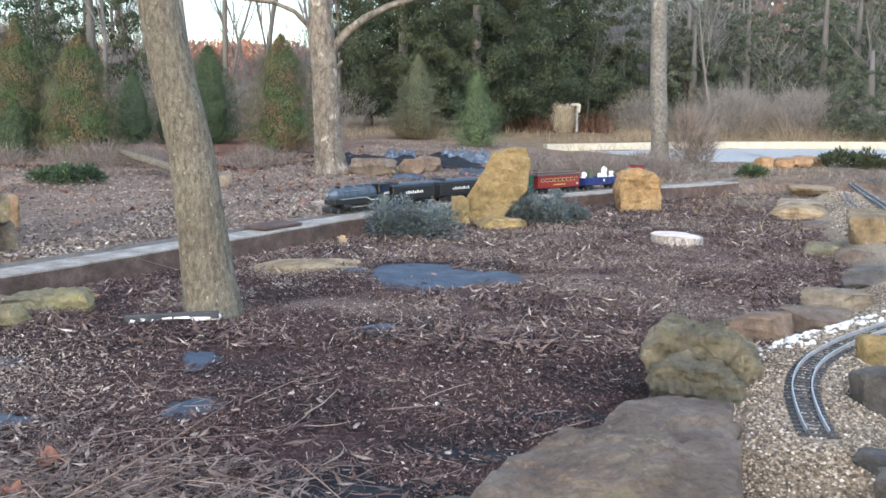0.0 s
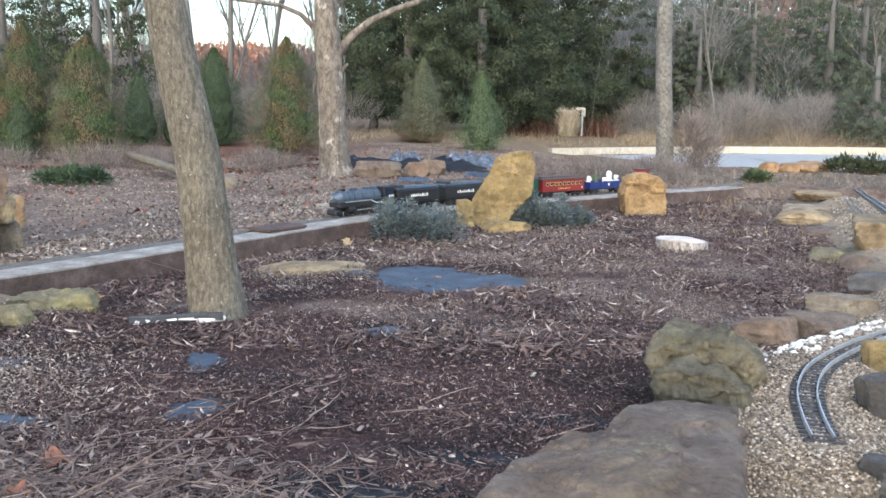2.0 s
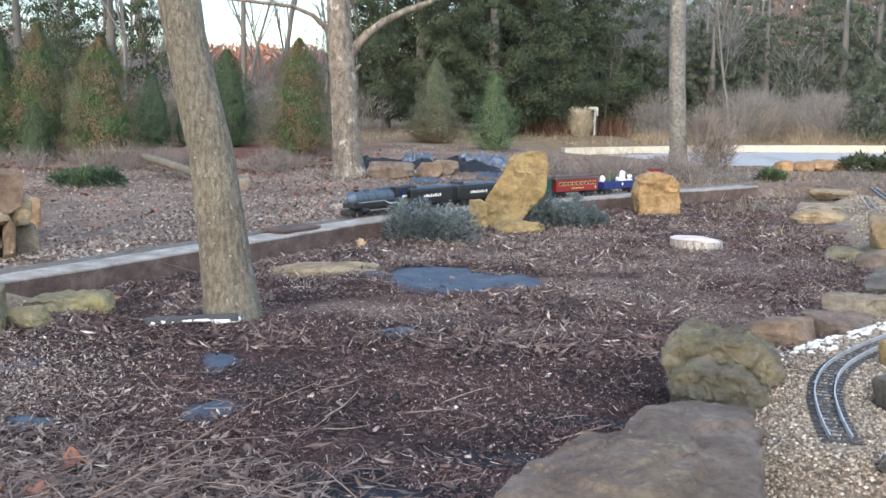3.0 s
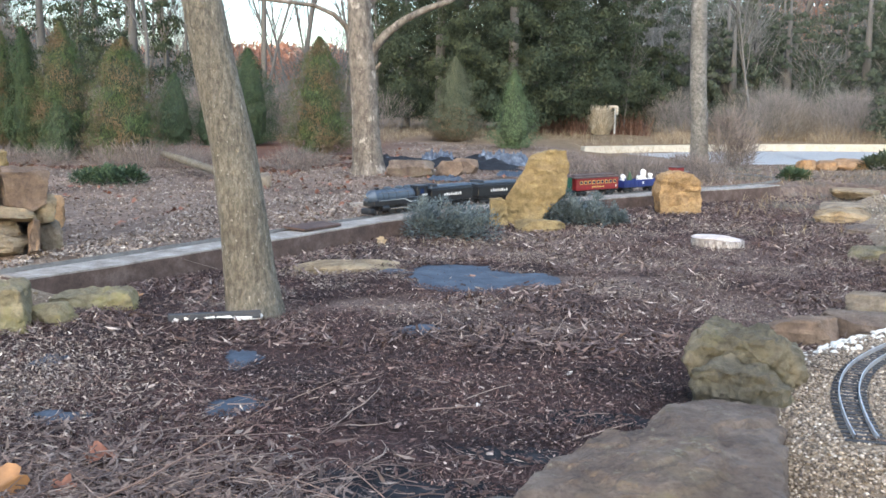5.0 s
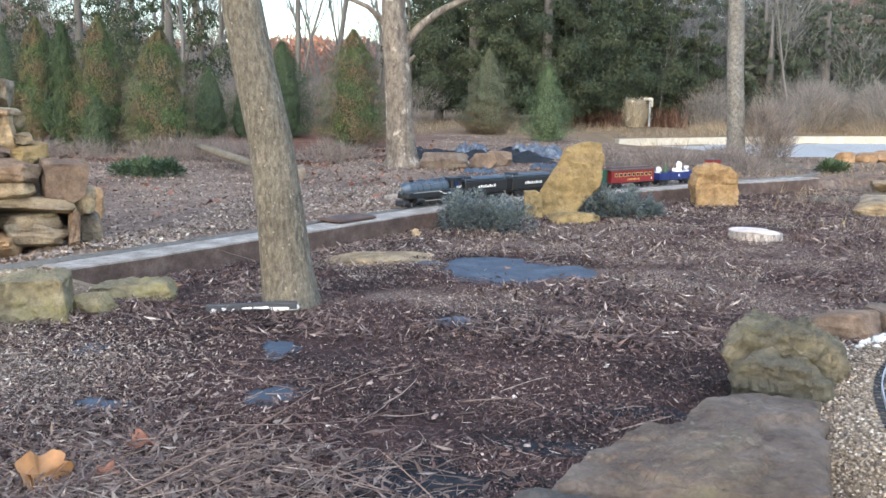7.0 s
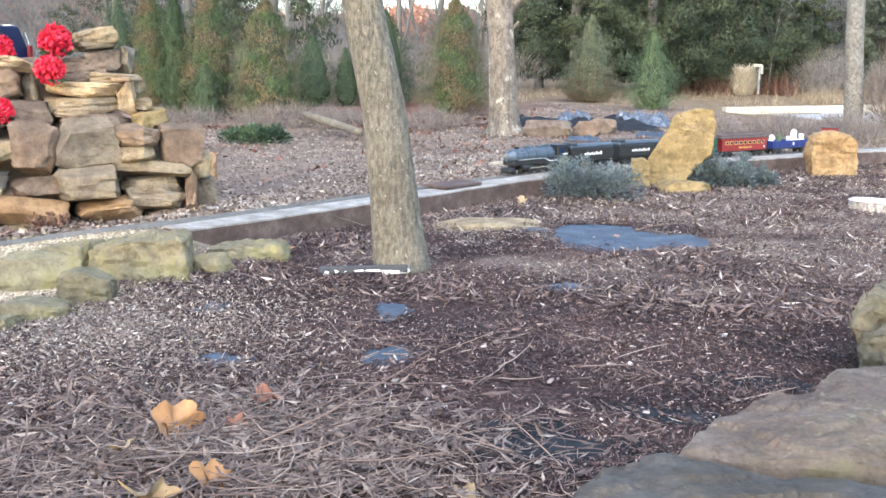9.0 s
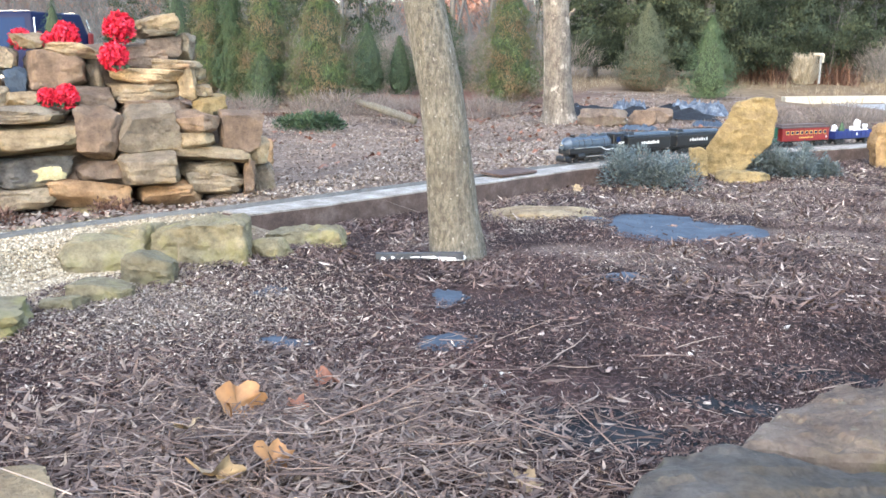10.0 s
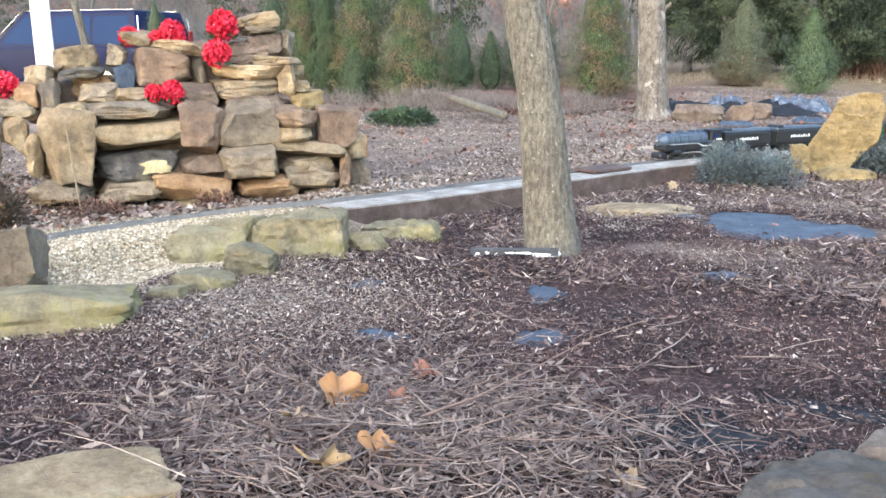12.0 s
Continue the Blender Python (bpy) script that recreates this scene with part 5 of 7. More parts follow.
pile_stone("grey", -0.255, 0.14, 0.415, 0.159, 0.089)
pile_stone("tan", -0.694, 0.12, 0.184, 0.119, 0.196)
pile_stone("brown", -0.715, 0.08, 0.124, 0.118, 0.152)
core = stone_bm(1.2, 0.62, 0.42, 901, 0.2, 0.06, 8)
core_ob = part("core", core, STONE["brown"], pile, "brown rubble between the stones")
core_ob.matrix_local = pose(0.06, 0.40, -0.05)
upper = part("core", stone_bm(0.62, 0.34, 0.42, 907, 0.2, 0.06, 8), STONE["brown"], pile)
upper.matrix_local = pose(0.24, 0.46, 0.30)
back = part("core", stone_bm(0.62, 0.30, 0.30, 911, 0.2, 0.06, 8), STONE["brown"], pile)
back.matrix_local = pose(-0.28, 0.46, 0.24)
flank = part("core", stone_bm(0.34, 0.30, 0.36, 919, 0.3, 0.08, 9), STONE["brown"], pile)
flank.matrix_local = pose(0.60, 0.30, -0.03)
liner = part("liner", stone_bm(0.08, 0.06, 0.16, 915, 0.5, 0.10, 8), m_fabric, pile, "blue-grey pond liner")
liner.matrix_local = pose(-0.16, 0.26, 0.42)
lichen_bm = stone_bm(0.085, 0.012, 0.060, 931, 0.3, 0.35, 14)
lichen = part("lichen_patch", lichen_bm, m_lichen_spot, pile, "pale yellow lichen patch")
lichen.matrix_local = pose(-0.06, 0.022, 0.155, 0, 0, 2)


def bloom(u, v, z, r, label, ring=False):
    """A bunch of red cloth flowers: many small petals on a ball, or round a ring."""
    n = 620
    a, b = rng.random(n) * 6.283, np.arccos(1 - 2 * rng.random(n))
    n_dir = np.stack([np.sin(b) * np.cos(a), np.sin(b) * np.sin(a) * 0.7, np.cos(b)], -1)
    if ring:
        c = rng.random(n) * 6.283
        centre = np.stack([0.68 * np.cos(c), 0 * c, 0.8 * np.sin(c)], -1)
        pts = (centre + 0.32 * n_dir) * r
    else:
        pts = n_dir * r * (0.72 + 0.3 * rng.random(n))[:, None]
    petal = [(-0.5, 0, 0), (0, -0.28, 0.12), (0.6, 0, 0.25), (0, 0.28, 0.12)]
    s = r * (0.24 + 0.22 * rng.random(n))
    hold = thing("flower_bunch", pile.matrix_world @ Matrix.Translation((u, v, z)), label, "artificial flowers", "red flower bunches")
    scatter("flower_head", petal, [(0, 1, 2, 3)], pts, turns_of(rng.normal(0, 0.9, n), rng.normal(-0.4, 0.8, n), rng.random(n) * 6.283), np.stack([s, s, s], -1), m_bloom, hold)
    part("heart", stone_bm(r * (1.3 if not ring else 0.5), r, r * (1.1 if not ring else 0.5), 5, 0.0, 0.1, 3), m_bloom if not ring else m_white, hold).matrix_local = pose(0, 0.01, -r * (0.55 if not ring else 0.25))
    m = 40
    s = np.full(m, r * 0.5)
    a = rng.random(m) * 6.283
    pts = np.stack([r * 0.8 * np.cos(a), r * 0.4 * np.sin(a), -r * (0.5 + 0.3 * rng.random(m))], -1)
    scatter("foliage", petal, [(0, 1, 2, 3)], pts, turns_of(rng.normal(0, 0.7, m), rng.normal(0, 0.7, m), a), np.stack([s, s, s], -1), m_pine, hold)


bloom(0.036, 0.27, 0.705, 0.053, "round bunch of bright red cloth flowers on the pile")
bloom(0.236, 0.20, 0.735, 0.062, "large bunch of bright red cloth flowers on the pile")
bloom(0.207, 0.14, 0.622, 0.056, "round bunch of bright red cloth flowers")
bloom(0.02, 0.10, 0.470, 0.048, "drooping bunch of red cloth flowers between stones")
bloom(-0.05, 0.10, 0.468, 0.036, "small bunch of red cloth flowers between stones")
bloom(-0.135, 0.32, 0.690, 0.042, "bunch of red cloth flowers behind a stone")
bloom(-0.028, 0.28, 0.685, 0.032, "small bunch of red cloth flowers on the pile")
bloom(-0.62, 0.22, 0.494, 0.060, "bunch of red cloth flowers at the pile edge")

post = part("post", box_bm(0.075, 0.075, 2.6, bevel=0.006), m_white)
post.matrix_world = pile.matrix_world @ pose(-0.485, 0.60, -0.05, 0, -1.0, 10)
tagged(post, "square white painted post behind the rock pile", "post")
stick = mesh_object("stick", *tubes([[((-0.29, 0.36, 0.50), 0.017), ((-0.315, 0.38, 0.68), 0.016), ((-0.35, 0.40, 0.86), 0.015), ((-0.40, 0.43, 1.15), 0.012)]], 10), m_oak, True)
stick.matrix_world = pile.matrix_world.copy()
tagged(stick, "weathered stick leaning on the rock pile", "stick")
stalk = mesh_object("dry_stalk", *tubes([[((-0.33, -0.14, 0.0), 0.004), ((-0.345, -0.13, 0.12), 0.004), ((-0.36, -0.11, 0.26), 0.003), ((-0.372, -0.09, 0.37), 0.002)]], 6), m_dry_grass)
stalk.matrix_world = pile.matrix_world.copy()
tagged(stalk, "thin pale dry stalk beside the rock pile", "stalk")
straw = mesh_object("straw", *tubes([[((-1.565, 2.655, 0.02), 0.0016), ((-1.565, 2.66, 0.085), 0.0013)]], 5), m_dry_grass)
tagged(straw, "upright dry straw beside the yellow block", "straw")


# ---- plants ----
SPRAY = [(0, 0, 0), (0.26, 0.05, 0.45), (0, 0.14, 1.0), (-0.26, 0.05, 0.45)]
SPRAY_F = [(0, 1, 2, 3)]


def crown_points(n, h, r, power, seed, lump=0.36, foot=0.03):
    g = np.random.default_rng(seed)
    u = g.random(n)
    t = np.where(g.random(n) < 0.5, 1 - np.sqrt(1 - u * 0.985), 0.99 * u)
    a = g.random(n) * 6.283
    lumps = 1 + lump * (smooth_noise(a * 1.3 + 40, t * 9, 0.42, seed) - 0.5) * 2
    rad = 1.12 * r * (1 - t ** power) * np.minimum(1, (t + 0.12) / 0.24) * lumps * (0.60 + 0.50 * g.random(n) ** 0.7)
    pts = np.stack([rad * np.cos(a), rad * np.sin(a), h * (foot + (1 - foot) * t)], -1)
    return pts, a, g


def conifer(x, y, h, r, material, label, seed, n=26000, power=2.9, size=0.027, lean=0.55, category="conifer", group="", name="conifer", trunk_r=None, low=None, core=True):
    z = spot(x, y)
    ob = thing(name, pose(x, y, z - 0.02), label, category, group)
    tr = trunk_r or r * 0.10
    mesh_object("trunk", *tubes([[((0, 0, 0), tr), ((0.01, 0, h * 0.4), tr * 0.7), ((0, 0, h * 0.93), tr * 0.15)]], 8), m_bare_bark, True, ob)
    pts, a, g = crown_points(n, h, r, power, seed)
    s = size * (0.55 + 0.75 * g.random(n))
    out = lean + g.normal(0, 0.28, n)
    out = np.where(g.random(n) < 0.55, -0.35 + g.normal(0, 0.4, n), out)
    turns = turns_of(-out, g.normal(0, 0.35, n), a - math.pi / 2)
    crown = scatter("crown", SPRAY, SPRAY_F, pts, turns, np.stack([s * 0.6, s, s], -1), material, ob)
    if low is not None:
        k = n // 3
        pts, a, g = crown_points(k, h * 0.55, r * 1.04, 2.2, seed + 5)
        s = size * (0.55 + 0.75 * g.random(k))
        scatter("lower_crown", SPRAY, SPRAY_F, pts, turns_of(-(lean + g.normal(0, 0.3, k)), g.normal(0, 0.3, k), a - math.pi / 2), np.stack([s, s, s], -1), low, ob)
    if not core:
        return ob
    # Added dark green core shell: imitates the shade deep between the sprays.
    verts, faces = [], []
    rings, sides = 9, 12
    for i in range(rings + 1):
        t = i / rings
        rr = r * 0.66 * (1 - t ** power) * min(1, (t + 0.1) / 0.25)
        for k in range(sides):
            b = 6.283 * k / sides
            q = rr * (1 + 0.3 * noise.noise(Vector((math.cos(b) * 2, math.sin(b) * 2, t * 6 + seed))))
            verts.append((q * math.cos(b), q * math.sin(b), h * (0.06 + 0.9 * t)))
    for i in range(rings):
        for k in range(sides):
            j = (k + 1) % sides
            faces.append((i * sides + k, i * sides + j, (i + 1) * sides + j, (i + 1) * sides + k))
    mesh_object("dark_gap_core", verts, faces, m_cedar, False, ob)
    return ob


G1 = "dwarf cypresses in a row"
conifer(-5.27, 10.66, 1.55, 0.33, m_mixed_cypress, "tall bronzed green dwarf cypress", 11, group=G1)
conifer(-5.05, 10.10, 0.66, 0.20, m_cypress, "small green dwarf cypress before the row", 12, 5000, group=G1)
conifer(-4.32, 10.15, 1.36, 0.39, m_mixed_cypress, "dwarf cypress with bronzed lower branches", 13, group=G1)
conifer(-4.88, 13.08, 1.02, 0.33, m_cypress, "dark green rounded dwarf cypress", 14, 9000, group=G1)
conifer(-3.92, 13.42, 1.40, 0.40, m_cypress, "dark green dwarf cypress behind the leaning tree", 15, group=G1)
conifer(-2.47, 11.52, 1.44, 0.40, m_mixed_cypress, "broad green dwarf cypress with brown patch", 16, group=G1, power=2.6)
conifer(-1.10, 15.16, 1.34, 0.38, m_sage, "grey-green dwarf conifer with brown skirt", 17, group=G1, power=1.8, low=m_bronze)
conifer(-0.145, 13.36, 1.10, 0.33, m_spruce, "bright green cone-shaped dwarf spruce", 18, 13000, group=G1, power=1.7)
conifer(-5.77, 10.75, 1.50, 0.20, m_cypress, "narrow dark green dwarf cypress", 19, group=G1)
conifer(-6.20, 10.95, 1.55, 0.28, m_mixed_cypress, "green dwarf cypress in the row", 20, group=G1)
conifer(-6.85, 11.3, 1.5, 0.30, m_cypress, "green dwarf cypress in the row", 23, 9000, group=G1)
conifer(-4.44, 13.2, 0.86, 0.24, m_cypress, "small dark green dwarf cypress", 21, 5000, group=G1)
conifer(-10.9, 14.0, 1.75, 0.33, m_pine, "young green pine beyond the rock pile", 22, 5000)


def low_shrub(x, y, w, d, h, material, label, seed, n, size, up=0.9):
    """A low spreading shrub: short shoots all over a few rounded clumps."""
    g = np.random.default_rng(seed)
    ob = thing("shrub", pose(x, y, spot(x, y) - 0.01), label, "shrub", "low shrubs")
    pts, ang = [], []
    clumps = [(g.uniform(-0.36, 0.36) * w, g.uniform(-0.3, 0.3) * d, g.uniform(0.45, 1.0)) for _ in range(9)]
    for k in range(n):
        cx, cy, ch = clumps[k % 9]
        a, e = g.random() * 6.283, math.acos(g.random() ** 0.8)
        f = 0.6 + 0.45 * g.random()
        pts.append((cx + 0.22 * w * f * math.sin(e) * math.cos(a), cy + 0.26 * d * f * math.sin(e) * math.sin(a), 0.02 + h * ch * f * math.cos(e)))
        ang.append((a, e))
    pts, ang = np.array(pts), np.array(ang)
    s = size * (0.5 + 0.8 * g.random(n))
    turns = turns_of(-(ang[:, 1] * up + g.normal(0, 0.35, n)), g.normal(0, 0.4, n), ang[:, 0] - math.pi / 2)
    scatter("foliage", SPRAY, SPRAY_F, pts, turns, np.stack([s * 0.75, s, s], -1), material, ob)
    stems = [[((0, 0, 0), 0.006), ((c[0] * 0.6, c[1] * 0.6, h * 0.3), 0.004), ((c[0], c[1], h * c[2] * 0.7), 0.002)] for c in clumps]
    mesh_object("stem", *tubes(stems, 5), m_bare_bark, parent=ob)
    return ob


low_shrub(-0.33, 4.92, 0.48, 0.36, 0.20, m_blue_needle, "low spreading blue-green juniper beside the curb", 31, 10000, 0.018)
low_shrub(0.30, 5.58, 0.36, 0.34, 0.19, m_blue_needle, "low blue-green juniper beside the leaning stone", 32, 8500, 0.019)
low_shrub(0.53, 5.60, 0.15, 0.20, 0.13, m_blue_needle, "small blue-green juniper shoot", 33, 3500, 0.015)
low_shrub(-3.30, 7.35, 0.55, 0.50, 0.16, m_pine, "low bright green spreading conifer in leaf litter", 34, 3500, 0.035)
low_shrub(3.65, 9.9, 0.7, 0.5, 0.17, m_cedar, "dark green low shrub beyond the tracks", 35, 1500, 0.06)
low_shrub(2.3, 8.35, 0.35, 0.25, 0.10, m_cypress, "sparse green weeds beside the track", 36, 500, 0.05)
low_shrub(-2.66, 2.62, 0.34, 0.26, 0.26, m_dark_shrub, "dark red-brown shrub at the foot of the pile", 37, 4200, 0.022)
low_shrub(-2.52, 2.95, 0.34, 0.20, 0.10, m_russet, "low reddish winter plants beside the rock pile", 38, 700, 0.018)
low_shrub(-2.20, 3.25, 0.22, 0.12, 0.07, m_russet, "small reddish winter plant beside the rock pile", 39, 500, 0.02)


def blades(name, n, area, height, width, material, label, category="grass", lean=0.22, tops=None):
    x, y = area(n)
    n = len(x)
    h = height[0] + (height[1] - height[0]) * rng.random(n)
    if tops is not None:
        h = h * tops(x, y)
    shape = [(-0.5, 0, 0), (0.5, 0, 0), (0.28, 0.06, 0.55), (0.05, 0.2, 1.0), (-0.28, 0.06, 0.55)]
    w = width * (0.6 + 0.8 * rng.random(n))
    ob = scatter(name, shape, [(0, 1, 2, 4), (4, 2, 3)], np.stack([x, y, ground_height(x, y) - 0.01], -1), turns_of(rng.normal(0, lean, n), rng.normal(0, lean, n), rng.random(n) * 6.283), np.stack([w, h, h], -1), material)
    return tagged(ob, label, category, kind="stuff")


def clumped(x0, x1, y0, y1, cell=0.6, level=0.45, seed=3):
    def area(n):
        x, y = x0 + (x1 - x0) * rng.random(3 * n), y0 + (y1 - y0) * rng.random(3 * n)
        ok = smooth_noise(x, y, cell, seed) > level
        return x[ok][:n], y[ok][:n]
    return area


TWIG = [(-0.5, -0.3, 0), (0.5, -0.3, 0), (0, 0.5, 0), (0.1, 0.25, 1.0)]
TWIG_F = [(0, 1, 3), (1, 2, 3), (2, 0, 3)]


def thicket(name, n, spots, length, width, material, label, category, foot=0.0):
    """Bare twigs in rounded clumps. spots: rows of x, y, radius and height."""
    spots = np.asarray(spots, float)
    share = spots[:, 2] * spots[:, 3]
    pick = rng.choice(len(spots), n, p=share / share.sum())
    cx, cy, cr, ch = spots[pick].T
    t, a, u = foot + (1 - foot) * rng.random(n) ** 0.9, rng.random(n) * 6.283, np.sqrt(rng.random(n))
    rad = cr * u * (0.35 + 0.65 * t ** 0.6) * np.sqrt(np.clip(1 - t ** 3 * 0.9, 0, 1)) * (0.75 + 0.5 * smooth_noise(a * 2 + cx, t * 6, 0.8, 91))
    x, y = cx + rad * np.cos(a), cy + rad * np.sin(a)
    ln = length[0] + (length[1] - length[0]) * rng.random(n) ** 1.5
    z = ground_height(cx, cy) + ch * t * 0.85 - 0.03
    turns = turns_of(-(0.75 * u + rng.normal(0, 0.35, n)), rng.normal(0, 0.45, n), a - math.pi / 2)
    ob = scatter(name, TWIG, TWIG_F, np.stack([x, y, z], -1), turns, np.stack([np.full(n, width), np.full(n, width), ln], -1), material)
    return tagged(ob, label, category, kind="stuff")


def clumps_in(n, x0, x1, y0, y1, radius, height):
    g = np.random.default_rng(n + int(100 * abs(x0)))
    f = g.random(n)
    return np.stack([x0 + (x1 - x0) * g.random(n), y0 + (y1 - y0) * g.random(n), radius[0] + (radius[1] - radius[0]) * f, height[0] + (height[1] - height[0]) * (0.6 * f + 0.4 * g.random(n))], -1)


thicket("tall_dry_brush", 48000, clumps_in(100, 2.4, 15.0, 17.3, 22.5, (0.25, 0.95), (0.25, 1.2)), (0.12, 0.55), 0.007, m_pink_brush, "tall pinkish grey winter brush beyond the driveway", "brush")
blades("tan_grass", 9000, clumped(2.3, 14.0, 16.4, 19.0, 0.8, 0.45, 6), (0.08, 0.42), 0.006, m_dry_grass, "tan dry grass behind the kerb", lean=0.5, tops=lambda x, y: 0.4 + 1.1 * smooth_noise(x, y, 0.5, 45))
blades("low_dry_grass", 4500, clumped(-5.0, 2.0, 14.5, 20.0, 0.8, 0.4, 7), (0.04, 0.24), 0.008, m_dry_grass, "low dry grass before the cedars", lean=0.5)
blades("russet_brush", 1300, clumped(0.3, 2.6, 19.5, 21.5, 0.5, 0.4, 9), (0.15, 0.6), 0.02, m_russet, "russet dead brush under the cedars", "brush")
thicket("left_brush", 20000, clumps_in(60, -10.0, -2.6, 13.6, 19.0, (0.4, 1.0), (0.4, 1.0)), (0.12, 0.5), 0.006, m_brush, "bare winter brush behind the cypress row", "brush")
thicket("row_twigs", 9000, clumps_in(34, -5.6, -1.9, 9.1, 10.6, (0.15, 0.42), (0.06, 0.26)), (0.04, 0.20), 0.004, m_brush, "low dead twigs at the foot of the cypress row", "brush")
leaves("row_leaves", 2600, strip(-5.2, -1.6, 8.9, 10.9), lambda x, y: smooth_noise(x, y, 0.45, 47) > 0.52, m_russet, "russet leaves at the foot of the cypress row", (0.03, 0.09))
thicket("mound_weeds", 9000, clumps_in(26, 0.30, 1.60, 7.5, 8.8, (0.12, 0.30), (0.10, 0.27)), (0.03, 0.13), 0.004, m_brush, "dry tan weeds on the mound inside the track loop", "weeds")
blades("track_weeds", 1500, clumped(1.3, 3.4, 5.2, 9.2, 0.35, 0.45, 11), (0.02, 0.11), 0.006, m_dry_grass, "dry weeds around the tracks", "weeds", 0.5)
thicket("low_grey_weeds", 10000, clumps_in(60, 1.75, 3.4, 5.3, 9.4, (0.10, 0.28), (0.02, 0.07)), (0.02, 0.07), 0.004, m_grey_weed, "low grey dead weeds around the far tracks", "weeds")
thicket("dry_bush", 1500, [(2.05, 9.95, 0.22, 0.62), (2.2, 9.9, 0.16, 0.4)], (0.08, 0.28), 0.005, m_brush, "thin dry bush beside the grey trunk", "bush")
blades("curb_grass", 300, lambda n: (rng.normal(-0.35, 0.22, n), rng.normal(4.72, 0.12, n)), (0.02, 0.06), 0.004, m_dry_grass, "dry grass under the juniper", "grass", 0.7)

# ---- the three garden trees ----
def barked(paths, sides, seed, rough):
    """Tubes with an uneven, ridged surface."""
    fine = []
    for path in paths:
        pts = []
        for (a, ra), (b, rb) in zip(path[:-1], path[1:]):
            a, b = Vector(a), Vector(b)
            k = max(2, int((b - a).length / 0.05))
            pts += [(a.lerp(b, i / k), ra + (rb - ra) * i / k) for i in range(k)]
        pts.append((Vector(path[-1][0]), path[-1][1]))
        fine.append(pts)
    verts, faces = tubes(fine, sides)
    i = 0
    for pts in fine:
        for p, r in pts:
            for k in range(sides):
                v = verts[i]
                d = v - p
                a = math.atan2(d.y, d.x)
                n = noise.noise(Vector((math.cos(a) * 3 + seed, math.sin(a) * 3, p.z * 2.2))) + 0.6 * noise.noise(Vector((math.cos(a) * 9, math.sin(a) * 9 + seed, p.z * 5)))
                verts[i] = p + d * (1 + rough * n)
                i += 1
    return verts, faces


def limbs(start, count, length, radius, seed, up=0.8):
    g = random.Random(seed)
    out = []
    for _ in range(count):
        a, p, r = g.random() * 6.283, Vector(start), radius * g.uniform(0.5, 1.0)
        way = Vector((math.cos(a), math.sin(a), up * g.uniform(0.6, 1.6))).normalized()
        path = []
        for k in range(5):
            path.append((tuple(p), r * (1 - 0.2 * k)))
            p = p + way * length * g.uniform(0.15, 0.28)
            way = (way + Vector((g.uniform(-0.3, 0.3), g.uniform(-0.3, 0.3), g.uniform(-0.05, 0.3)))).normalized()
        out.append(path)
    return out


def make_oak():
    ob = thing("oak_tree", pose(-0.825, 3.09, 0.0), "leaning grey-barked young tree trunk standing in mulch", "tree")
    trunk = [[((0.005, 0, -0.05), 0.098), ((0.0, 0, 0.03), 0.090), ((-0.012, 0, 0.12), 0.082), ((-0.03, 0, 0.30), 0.074), ((-0.055, 0.0, 0.52), 0.068), ((-0.105, -0.005, 0.76), 0.0635), ((-0.145, -0.01, 1.0), 0.059), ((-0.22, -0.02, 1.5), 0.055), ((-0.27, -0.02, 2.1), 0.048), ((-0.29, 0.0, 2.8), 0.035)]]
    mesh_object("trunk", *barked(trunk, 28, 3.0, 0.035), m_oak, True, ob)
    mesh_object("limb", *barked(limbs((-0.26, -0.02, 2.0), 3, 1.6, 0.025, 5), 8, 4.0, 0.04), m_oak, True, ob)
    mesh_object("limb", *barked(limbs((-0.29, 0, 2.7), 4, 1.6, 0.025, 6), 8, 4.0, 0.04), m_oak, True, ob)


